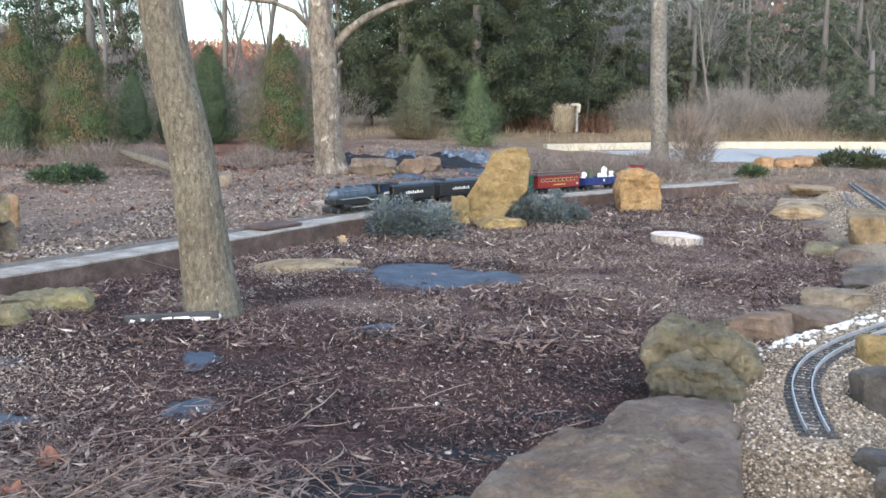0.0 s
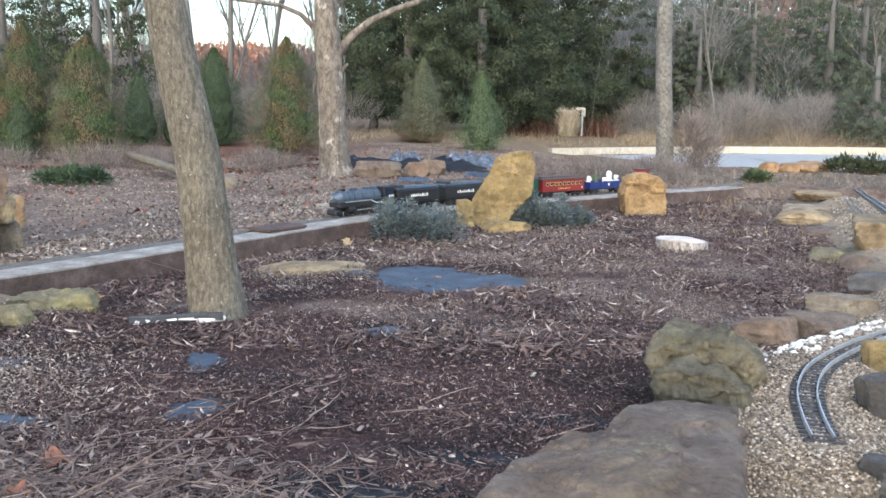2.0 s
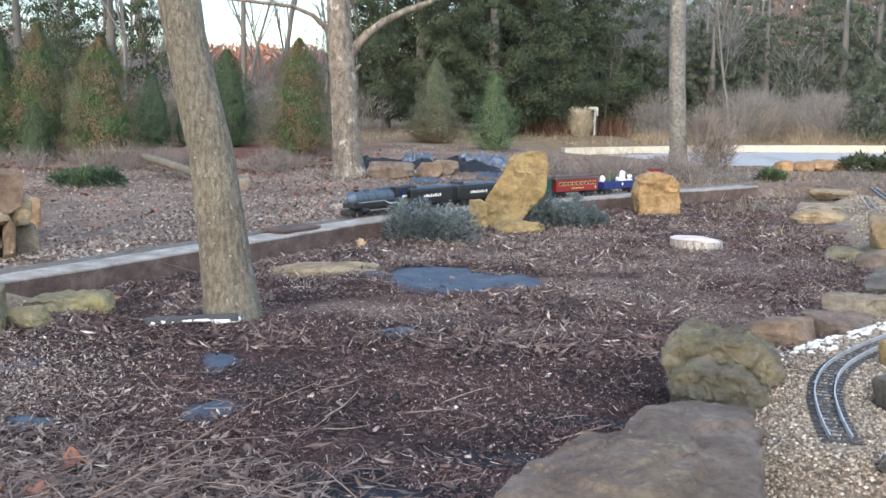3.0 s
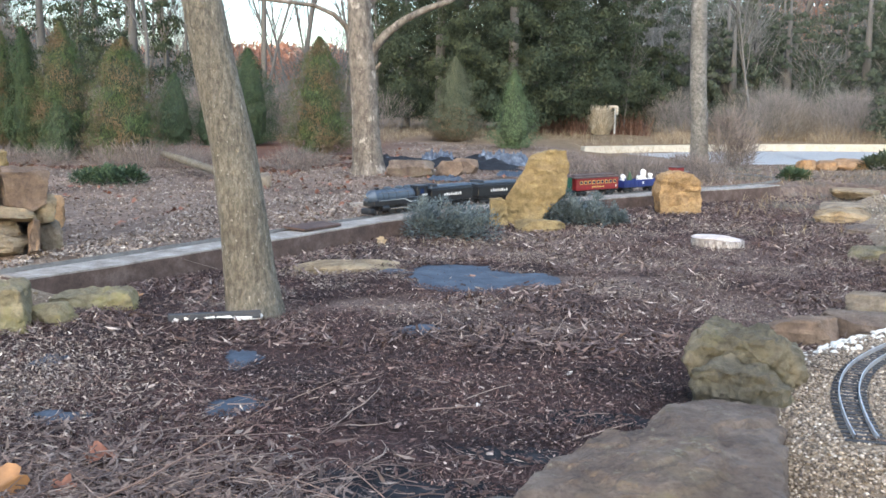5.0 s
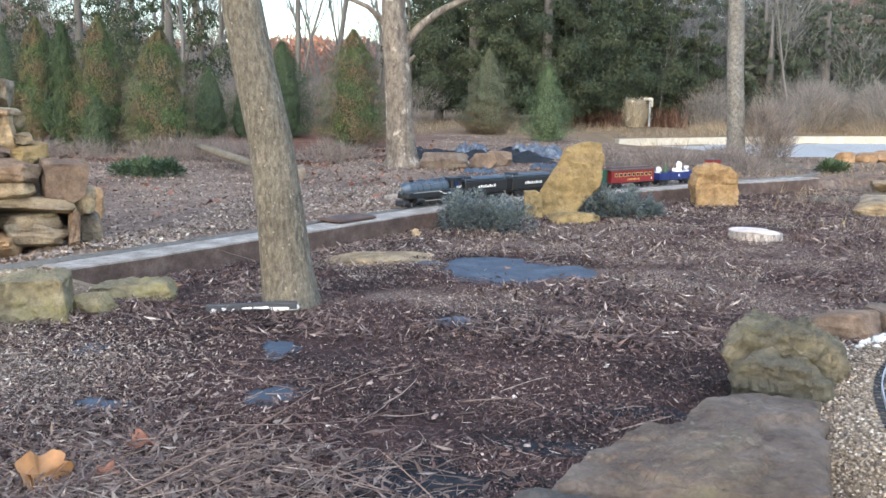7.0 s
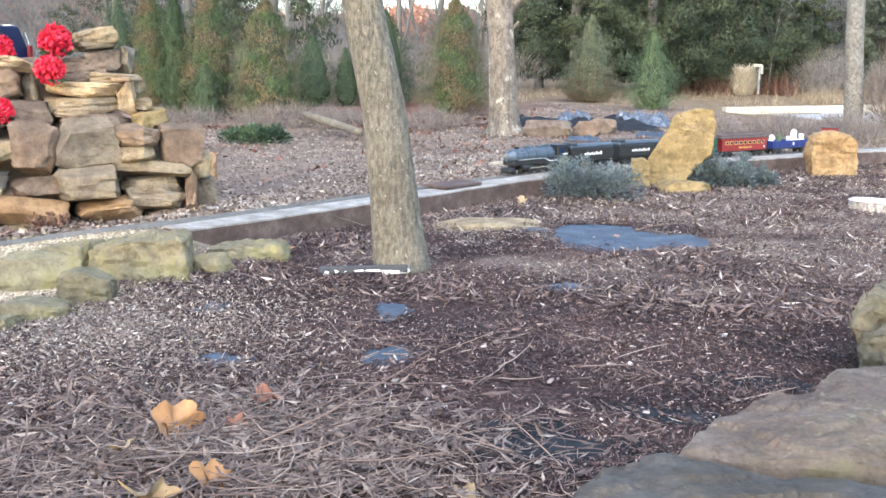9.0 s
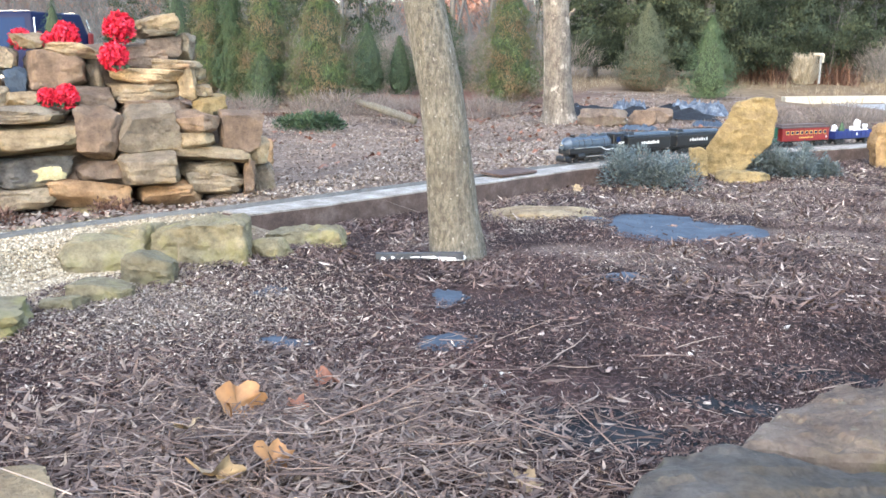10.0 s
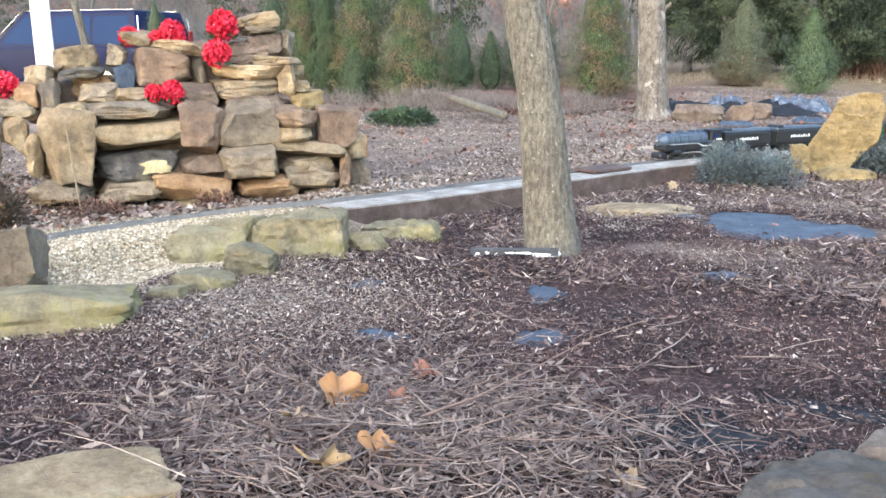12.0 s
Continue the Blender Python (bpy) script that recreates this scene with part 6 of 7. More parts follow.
def make_sycamore():
    ob = thing("sycamore_tree", pose(-1.34, 8.30, 0.06), "bare tree with mottled flaking pale bark", "tree")
    trunk = [[((0.0, 0, -0.1), 0.20), ((0.0, 0, 0.02), 0.165), ((-0.005, 0, 0.12), 0.135), ((-0.02, 0, 0.40), 0.118), ((-0.04, 0, 0.80), 0.112), ((-0.065, 0, 1.15), 0.112), ((-0.08, 0, 1.5), 0.098), ((-0.08, 0, 2.2), 0.085), ((-0.05, 0, 3.2), 0.055)]]
    mesh_object("trunk", *barked(trunk, 26, 7.0, 0.06), m_sycamore, True, ob)
    right = [[((0.0, 0, 0.98), 0.045), ((0.065, 0, 1.10), 0.040), ((0.15, 0.01, 1.20), 0.036), ((0.30, 0.03, 1.32), 0.032), ((0.48, 0.05, 1.41), 0.028), ((0.68, 0.07, 1.48), 0.024), ((1.0, 0.1, 1.7), 0.018), ((1.4, 0.1, 2.1), 0.01)]]
    mesh_object("limb", *barked(right, 10, 9.0, 0.05), m_sycamore, True, ob)
    left = [[((-0.09, 0, 1.12), 0.032), ((-0.17, -0.03, 1.25), 0.026), ((-0.28, -0.06, 1.36), 0.021), ((-0.45, -0.1, 1.43), 0.018), ((-0.78, -0.19, 1.46), 0.014), ((-1.2, -0.2, 1.5), 0.009)]]
    mesh_object("limb", *barked(left, 10, 11.0, 0.05), m_sycamore, True, ob)
    mesh_object("limb", *barked([[((0.02, 0, 0.88), 0.024), ((0.085, 0, 0.93), 0.017), ((0.11, -0.01, 0.96), 0.013)]], 8, 12.0, 0.05), m_sycamore, True, ob)
    mesh_object("limb", *barked(limbs((-0.06, 0, 2.9), 5, 2.4, 0.04, 8), 8, 4.0, 0.05), m_sycamore, True, ob)
    mesh_object("limb", *barked([[((-0.02, 0.05, 1.40), 0.03), ((0.10, 0.12, 1.60), 0.024), ((0.35, 0.2, 1.9), 0.018), ((0.6, 0.2, 2.4), 0.01)]], 8, 5.0, 0.05), m_sycamore, True, ob)


def make_straight_tree():
    ob = thing("slender_tree", pose(1.79, 9.99, 0.05), "straight slender tree with smooth grey bark", "tree")
    trunk = [[((0.0, 0, -0.1), 0.105), ((0.0, 0, 0.03), 0.094), ((-0.015, 0, 0.4), 0.086), ((-0.05, 0, 0.85), 0.083), ((-0.08, 0.0, 1.7), 0.077), ((-0.1, 0, 3.0), 0.06), ((-0.1, 0, 4.6), 0.03)]]
    mesh_object("trunk", *barked(trunk, 20, 17.0, 0.02), m_pole, True, ob)
    mesh_object("limb", *barked(limbs((-0.1, 0, 2.9), 5, 2.4, 0.03, 18), 7, 4.0, 0.04), m_pole, True, ob)


make_oak()
make_sycamore()
make_straight_tree()


# ---- woods ----
def branch_paths(h, seed, spread=0.5, depth=3, first=0.25):
    g = random.Random(seed)
    thick, thin = [], []

    def grow(p, way, length, r, level):
        path, n = [], (7, 5, 4, 3)[level]
        for k in range(n):
            path.append((tuple(p), r * (1 - 0.72 * k / (n - 1))))
            if k and level < depth and (level or k / n > first):
                for _ in range(2 if level < 2 else 1):
                    side = Vector((g.uniform(-1, 1), g.uniform(-1, 1), g.uniform(0.1, 0.9))).normalized()
                    grow(p, (way * (1 - spread) + side * spread).normalized(), length * g.uniform(0.35, 0.55), r * (0.42 - 0.05 * level), level + 1)
            way = (way + Vector((g.uniform(-0.12, 0.12), g.uniform(-0.12, 0.12), 0.05))).normalized()
            p = p + way * length / (n - 1)
        (thick if level < 2 else thin).append(path)

    grow(Vector((0, 0, -0.1)), Vector((g.uniform(-0.06, 0.06), g.uniform(-0.06, 0.06), 1)), h, h * 0.0085, 0)
    return thick, thin


def bare_tree(seed, h, spread, label):
    ob = thing("bare_tree", pose(0, 0, -60), label, "tree", "bare woodland trees")
    thick, thin = branch_paths(h, seed, spread)
    mesh_object("trunk", *tubes(thick, 5), m_bare_bark, True, ob)
    mesh_object("crown", *tubes(thin, 3), m_hazy_wood, False, ob)
    return ob


models = [bare_tree(51, 7.0, 0.55, "bare grey winter tree in the woods"), bare_tree(52, 8.5, 0.5, "tall bare grey winter tree in the woods"), bare_tree(53, 5.5, 0.62, "small bare winter tree in the woods"), bare_tree(54, 9.0, 0.45, "slim bare winter tree in the woods")]


wood = random.Random(9)
stand = 0
while stand < 64:
    a, d = wood.uniform(-34, 56), 19 + 30 * wood.random() ** 0.8
    x, y = -d * math.sin(radians(a)), 0.3 + d * math.cos(radians(a))
    if 9.5 < a < 19.5 and d < 46 and wood.random() < 0.6:
        continue
    if -6 < a < 4 and d < 24:
        continue
    if a < 2 and wood.random() < 0.55:
        continue
    if 34 < a < 56 and d < 31:
        continue
    s = wood.uniform(0.75, 1.15)
    if stand < 4:
        ob = models[stand]
        ob.matrix_world = pose(x, y, spot(x, y), 0, 0, wood.uniform(0, 360))
    else:
        ob = copy_thing(models[stand % 4], pose(x, y, spot(x, y), wood.uniform(-3, 3), wood.uniform(-3, 3), wood.uniform(0, 360)))
    stand += 1

# a few pale trunks that stand out before the woods
for x, y, h, seed in ((-6.2, 15.2, 5.0, 61), (-4.1, 21.0, 5.5, 62), (-3.1, 19.5, 4.5, 63), (4.5, 19.5, 4.0, 64), (2.1, 20.6, 2.2, 65), (7.6, 19.0, 3.0, 66)):
    t_ob = bare_tree(seed, h, 0.55, "pale bare sapling before the woods")
    t_ob.matrix_world = pose(x, y, spot(x, y))


def cedar(x, y, h, r, seed, label, n=13000, size=0.075, material=None, power=1.5, bushes=90):
    """An evergreen whose crown is many drooping bushes of foliage with dark gaps between."""
    g = np.random.default_rng(seed)
    ob = thing("cedar_tree", pose(x, y, spot(x, y) - 0.02), label, "cedar tree", "evergreen cedars")
    mesh_object("trunk", *tubes([[((0, 0, 0), 0.12), ((0.01, 0, h * 0.4), 0.09), ((0, 0, h * 0.93), 0.02)]], 8), m_bare_bark, True, ob)
    t = 1 - np.sqrt(1 - 0.97 * (np.arange(bushes) + 0.5) / bushes)
    a = np.arange(bushes) * 2.4 + g.normal(0, 0.3, bushes)
    rad = 1.12 * r * (1 - t ** power) * np.minimum(1, (t + 0.15) / 0.25) * g.uniform(0.45, 1.0, bushes)
    mid = np.stack([rad * np.cos(a), rad * np.sin(a), h * (0.05 + 0.93 * t)], -1)
    wide = r * g.uniform(0.13, 0.27, bushes) * (0.5 + 0.6 * (1 - t))
    pick = g.integers(0, bushes, n)
    way = g.normal(0, 1, (n, 3))
    way[:, 2] = np.abs(way[:, 2]) * 0.9 - 0.2
    way /= np.linalg.norm(way, axis=1)[:, None]
    reach = wide[pick] * (0.70 + 0.36 * g.random(n))
    pts = mid[pick] + way * reach[:, None] * np.array([1, 1, 0.7])
    pts[:, 2] = np.maximum(pts[:, 2], 0.05) - 0.25 * reach * np.hypot(way[:, 0], way[:, 1])
    b = np.arctan2(way[:, 1], way[:, 0])
    s = size * (0.5 + 0.8 * g.random(n))
    tilt = np.arcsin(np.clip(way[:, 2], -1, 1)) + g.normal(0, 0.45, n)
    scatter("crown", SPRAY, SPRAY_F, pts, turns_of(tilt, g.normal(0, 0.5, n), b - math.pi / 2 + g.normal(0, 0.3, n)), np.stack([s * 0.9, s, s], -1), material or m_cedar, ob)
    return ob


cedar(-1.75, 19.6, 6.5, 1.6, 71, "large dark green cedar with dense crown", 52000, 0.060, power=2.4, bushes=190)
cedar(-0.25, 19.0, 6.0, 1.5, 72, "large dark green cedar with dense crown", 52000, 0.060, power=2.4, bushes=190)
cedar(0.95, 20.6, 6.8, 1.7, 73, "large dark green cedar with dense crown", 52000, 0.060, power=2.4, bushes=190)
cedar(0.2, 21.6, 6.8, 2.2, 91, "large dark green cedar with dense crown", 26000, 0.085, power=3.0, bushes=140)
cedar(-1.4, 21.8, 6.6, 1.9, 92, "large dark green cedar with dense crown", 26000, 0.085, power=3.0, bushes=140)
cedar(2.3, 22.4, 5.6, 1.2, 93, "dark green cedar beside the bare woods", 18000, 0.075, power=2.0, bushes=100)
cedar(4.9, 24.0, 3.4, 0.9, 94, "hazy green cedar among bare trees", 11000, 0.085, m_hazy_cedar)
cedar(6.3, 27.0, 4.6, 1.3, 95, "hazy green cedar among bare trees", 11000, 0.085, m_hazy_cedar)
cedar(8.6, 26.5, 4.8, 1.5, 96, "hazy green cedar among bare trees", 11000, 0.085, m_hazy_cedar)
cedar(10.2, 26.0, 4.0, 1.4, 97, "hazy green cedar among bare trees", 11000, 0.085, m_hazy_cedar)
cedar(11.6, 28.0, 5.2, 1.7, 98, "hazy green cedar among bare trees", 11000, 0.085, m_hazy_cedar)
cedar(-2.7, 21.5, 5.2, 1.2, 74, "dark green cedar behind the garden")
cedar(3.1, 22.5, 2.4, 0.8, 75, "olive green cedar among bare trees")
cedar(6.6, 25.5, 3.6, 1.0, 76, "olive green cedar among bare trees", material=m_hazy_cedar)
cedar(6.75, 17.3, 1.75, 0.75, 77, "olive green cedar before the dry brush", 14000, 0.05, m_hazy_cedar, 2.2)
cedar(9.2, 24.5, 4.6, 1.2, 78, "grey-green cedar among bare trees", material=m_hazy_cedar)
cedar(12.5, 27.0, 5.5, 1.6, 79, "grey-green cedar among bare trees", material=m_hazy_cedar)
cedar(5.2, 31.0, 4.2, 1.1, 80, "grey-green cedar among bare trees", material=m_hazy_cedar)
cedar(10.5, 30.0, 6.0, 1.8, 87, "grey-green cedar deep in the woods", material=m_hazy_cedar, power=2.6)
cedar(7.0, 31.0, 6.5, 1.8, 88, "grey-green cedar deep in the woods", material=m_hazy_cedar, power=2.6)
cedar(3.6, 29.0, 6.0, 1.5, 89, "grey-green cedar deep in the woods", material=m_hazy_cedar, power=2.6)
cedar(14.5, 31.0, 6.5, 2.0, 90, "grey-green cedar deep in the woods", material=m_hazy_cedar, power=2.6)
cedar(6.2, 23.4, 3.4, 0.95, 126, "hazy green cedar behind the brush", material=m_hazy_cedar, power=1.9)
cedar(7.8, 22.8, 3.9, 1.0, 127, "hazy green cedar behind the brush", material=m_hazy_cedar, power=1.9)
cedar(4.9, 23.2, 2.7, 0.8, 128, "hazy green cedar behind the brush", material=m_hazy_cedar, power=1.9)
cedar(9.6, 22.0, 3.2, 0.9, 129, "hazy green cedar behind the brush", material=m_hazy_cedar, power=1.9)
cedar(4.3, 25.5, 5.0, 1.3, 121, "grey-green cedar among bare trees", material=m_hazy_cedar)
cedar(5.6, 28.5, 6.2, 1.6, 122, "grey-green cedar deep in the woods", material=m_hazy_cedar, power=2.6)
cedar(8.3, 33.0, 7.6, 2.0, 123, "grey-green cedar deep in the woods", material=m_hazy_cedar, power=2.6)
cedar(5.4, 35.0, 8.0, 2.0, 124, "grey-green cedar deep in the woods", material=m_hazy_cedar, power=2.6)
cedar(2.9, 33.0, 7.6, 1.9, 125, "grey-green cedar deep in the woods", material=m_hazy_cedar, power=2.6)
cedar(-8.2, 19.5, 5.0, 1.4, 81, "dark cedar behind the cypress row")
cedar(-11.0, 21.0, 6.0, 1.6, 82, "dark cedar behind the cypress row")
cedar(-11.8, 25.5, 6.2, 1.8, 83, "dark cedar behind the rock pile")
cedar(-26.0, 24.5, 6.0, 2.0, 84, "dark cedar beside the parked van")
cedar(-19.5, 31.0, 6.5, 2.0, 85, "dark cedar behind the parked van")
cedar(-15.3, 12.6, 2.4, 1.0, 86, "dark cedar before the parked van", 4000, 0.14)


def wood_tops(x, y):
    a = np.degrees(np.arctan2(-x, y - 0.3))
    gap = np.exp(-(((a - 14.5) / 4.2) ** 4))
    return (1 - 0.6 * gap) * (0.6 + 0.8 * smooth_noise(a, y, 2.5, 15)) * (1 + 0.7 * (a < 4) - 0.7 * (a < -18.5)) * np.where((a > 35) & (a < 60) & (np.hypot(x, y) < 32), 0.12, 1.0)


def wood_spots(n, d0, d1, radius, height, seed):
    g = np.random.default_rng(seed)
    a, d = np.radians(-34 + 90 * g.random(n)), d0 + (d1 - d0) * g.random(n)
    x, y = -d * np.sin(a), 0.3 + d * np.cos(a)
    f = g.random(n)
    h = (height[0] + (height[1] - height[0]) * f) * wood_tops(x, y)
    return np.stack([x, y, radius[0] + (radius[1] - radius[0]) * f, h], -1)


# The woods' haze comes only from their pale grey colour.
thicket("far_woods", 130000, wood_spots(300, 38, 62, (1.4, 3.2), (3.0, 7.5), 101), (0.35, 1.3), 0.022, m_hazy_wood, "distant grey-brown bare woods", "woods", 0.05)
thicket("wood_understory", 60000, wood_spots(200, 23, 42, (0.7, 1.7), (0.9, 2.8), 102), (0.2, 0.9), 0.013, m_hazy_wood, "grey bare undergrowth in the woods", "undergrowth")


# Skyline trees; their warm colour stands in for sunlight on them.
def far_trees():
    a = np.radians(-27 + 74 * rng.random(110000))
    d = 105 + 40 * rng.random(110000)
    x, y = -d * np.sin(a), d * np.cos(a)
    deg = np.degrees(a)
    top = 5.4 + 2.6 * smooth_noise(deg, 0 * deg, 4.0, 19) + 11.0 * np.clip((-8 - deg) / 10, 0, 1) + 3 * np.clip((deg - 22) / 10, 0, 1)
    z = top * (0.15 + 0.85 * rng.random(110000))
    s = 0.45 + 0.5 * rng.random(110000)
    n = 110000
    ob = scatter("sunlit_treeline", SPRAY, SPRAY_F, np.stack([x, y, z], -1), turns_of(rng.normal(0, 0.7, n), rng.normal(0, 0.7, n), rng.random(n) * 6.283), np.stack([s, s, s], -1), m_sunlit_far)
    tagged(ob, "distant treetops along the skyline, coloured orange as if sunlit", "treeline", kind="stuff")


far_trees()


# ---- small garden things ----
log = mesh_object("fallen_log", *barked([[((-3.61, 9.4, 0.16), 0.03), ((-3.1, 8.7, 0.13), 0.04), ((-2.52, 7.9, 0.09), 0.035)]], 12, 31.0, 0.08), m_oak, True)
tagged(log, "pale weathered log lying under the cypress trees", "log")

def make_stump():
    ob = thing("tree_stump", pose(0.94, 4.80, -0.01, 0, 2, 0), "low pale cut tree stump in mulch", "stump")
    paths = [[((0, 0, -0.02), 0.132), ((0, 0, 0.02), 0.122), ((0, 0, 0.058), 0.117)]]
    mesh_object("trunk", *barked(paths, 30, 23.0, 0.09), m_stump_bark, True, ob)
    part("cut_face", stone_bm(0.234, 0.228, 0.018, 7, 0.0, 0.03, 8), m_cut_wood, ob, "pale sawn face").matrix_local = pose(0, 0, 0.050)
    part("cut_heart", cyl_bm(0.05, 0.004, Matrix.Translation((0.01, 0, 0.065)), sides=18), m_cut_wood, ob, "pale sawn face")


make_stump()
bar = thing("edging_bar", pose(-0.905, 2.945, spot(-0.9, 2.95) + 0.014, 0, -1.0, 15), "short dark edging strip with peeling white paint", "edging strip")
part("strip", box_bm(0.27, 0.018, 0.022, 0, 0, 0.0, bevel=0.002), m_tie, bar)
for at, long, tall, seed in ((0.095, 0.085, 0.019, 3), (0.035, 0.06, 0.008, 4), (-0.112, 0.034, 0.016, 5), (-0.055, 0.022, 0.013, 6), (-0.082, 0.016, 0.009, 7), (-0.015, 0.03, 0.006, 8)):
    part("paint", stone_bm(long, 0.0215, tall, seed, 0.95, 0.09, 7), m_white, bar, "peeling white paint").matrix_local = pose(at, 0, 0.012 - tall)


def make_hydrant():
    ob = thing("yard_hydrant", pose(1.42, 17.8, 0.17), "yard hydrant wrapped in straw with white spout", "hydrant")
    part("wrap", stone_bm(0.36, 0.34, 0.46, 333, 0.35, 0.09, 6), m_straw, ob, "tan straw wrapping", True)
    n = 1500
    a, up = rng.random(n) * 6.283, rng.random(n)
    rad = 0.10 + 0.10 * np.sin(np.clip(up + 0.15, 0, 1) * 2.6)
    pts = np.stack([rad * np.cos(a), rad * np.sin(a), 0.42 * up], -1)
    ln = 0.10 + 0.10 * rng.random(n)
    blade = [(-0.5, 0, 0), (0.5, 0, 0), (0.05, 0.2, 1.0)]
    scatter("straw", blade, [(0, 1, 2)], pts, turns_of(-0.15 + rng.normal(0, 0.3, n), rng.normal(0, 0.3, n), a - math.pi / 2), np.stack([np.full(n, 0.014), ln, ln], -1), m_straw, ob)
    part("pipe", cyl_bm(0.018, 0.50, Matrix.Translation((0.235, -0.05, 0.02)), sides=12), m_drive, ob)
    part("head", box_bm(0.15, 0.05, 0.05, 0.20, -0.05, 0.49, bevel=0.012), m_kerb, ob, "white painted spout head")
    part("handle", box_bm(0.035, 0.035, 0.16, 0.275, -0.05, 0.37, bevel=0.008), m_kerb, ob)


make_hydrant()


def crumpled(name, x, y, w, d, h, material, label, category, seed, rz=0.0):
    """A crumpled sheet lying over the ground."""
    verts, faces = [], []
    nx, ny = 40, 16
    c, s = math.cos(radians(rz)), math.sin(radians(rz))
    for j in range(ny + 1):
        for i in range(nx + 1):
            u, v = i / nx - 0.5, j / ny - 0.5
            edge = 1 + 0.18 * noise.noise(Vector((u * 5, v * 5, seed)))
            px, py = u * w * edge, v * d * edge
            gx, gy = x + c * px - s * py, y + s * px + c * py
            fold = abs(noise.noise(Vector((u * 8 + seed, v * 5, 0)))) + 0.7 * abs(noise.noise(Vector((u * 19, v * 11 + seed, 3))))
            rim = max(0.0, min(1, (0.5 - abs(u)) * 8)) * max(0.0, min(1, (0.5 - abs(v)) * 5))
            verts.append((gx, gy, spot(gx, gy) + 0.01 + h * (0.35 + fold) * rim))
    for j in range(ny):
        for i in range(nx):
            k = j * (nx + 1) + i
            faces.append((k, k + 1, k + nx + 2, k + nx + 1))
    return tagged(mesh_object(name, verts, faces, material, True), label, category)


crumpled("pond_liner", -0.85, 9.6, 1.6, 1.2, 0.07, m_liner, "dark crumpled pond liner edge", "pond liner", 3.3, 3)
crumpled("tarpaulin", -0.86, 9.75, 0.34, 0.5, 0.12, m_tarp, "crumpled blue tarpaulin on the pond edge", "tarpaulin", 5.1)
crumpled("tarpaulin", -0.22, 9.8, 0.55, 0.5, 0.12, m_tarp, "crumpled blue tarpaulin on the pond edge", "tarpaulin", 6.2, -8)
crumpled("tarpaulin", -1.42, 9.7, 0.18, 0.3, 0.06, m_tarp, "crumpled blue tarpaulin on the pond edge", "tarpaulin", 7.4)
crumpled("pond_liner", -0.10, 8.5, 0.26, 0.35, 0.03, m_fabric, "blue-grey liner flap among leaves", "pond liner", 8.8)
crumpled("pond_liner", -0.62, 7.75, 0.26, 0.25, 0.03, m_fabric, "blue-grey liner flap among leaves", "pond liner", 9.9)


# ---- the model train ----
def wheel(parent, x, y, r):
    ob = part("wheel", cyl_bm(r, 0.008, pose(x, y, r, 90, 0, 0) @ Matrix.Translation((0, 0, -0.004)), sides=18), m_wheel, parent)
    part("hub", cyl_bm(r * 0.35, 0.012, pose(x, y, r, 90, 0, 0) @ Matrix.Translation((0, 0, -0.006)), sides=10), m_black, ob)


def bogie(parent, x):
    ob = part("bogie", joined(box_bm(0.085, 0.006, 0.016, x, -0.032, 0.010, 0.002), box_bm(0.085, 0.006, 0.016, x, 0.032, 0.010, 0.002), box_bm(0.018, 0.066, 0.012, x, 0, 0.014, 0.002)), m_black, parent)
    for dx in (-0.027, 0.027):
        for y in (-0.0225, 0.0225):
            wheel(ob, x + dx, y, 0.0155)


def couple(parent, x, way):
    part("coupler", box_bm(0.026, 0.012, 0.010, x + way * 0.013, 0, 0.020, 0.002), m_wheel, parent)


def bars(parent, x0, x1, z, h, n, y, material, name="lettering"):
    """Plain bars where lettering stands."""
    w = (x1 - x0) / n
    pieces = [box_bm(w * (0.5 + 0.3 * ((i * 7) % 3) / 2), 0.0012, h * (0.75 + 0.25 * ((i * 5) % 2)), x0 + (i + 0.5) * w, y, z) for i in range(n)]
    return part(name, joined(*pieces), material, parent)


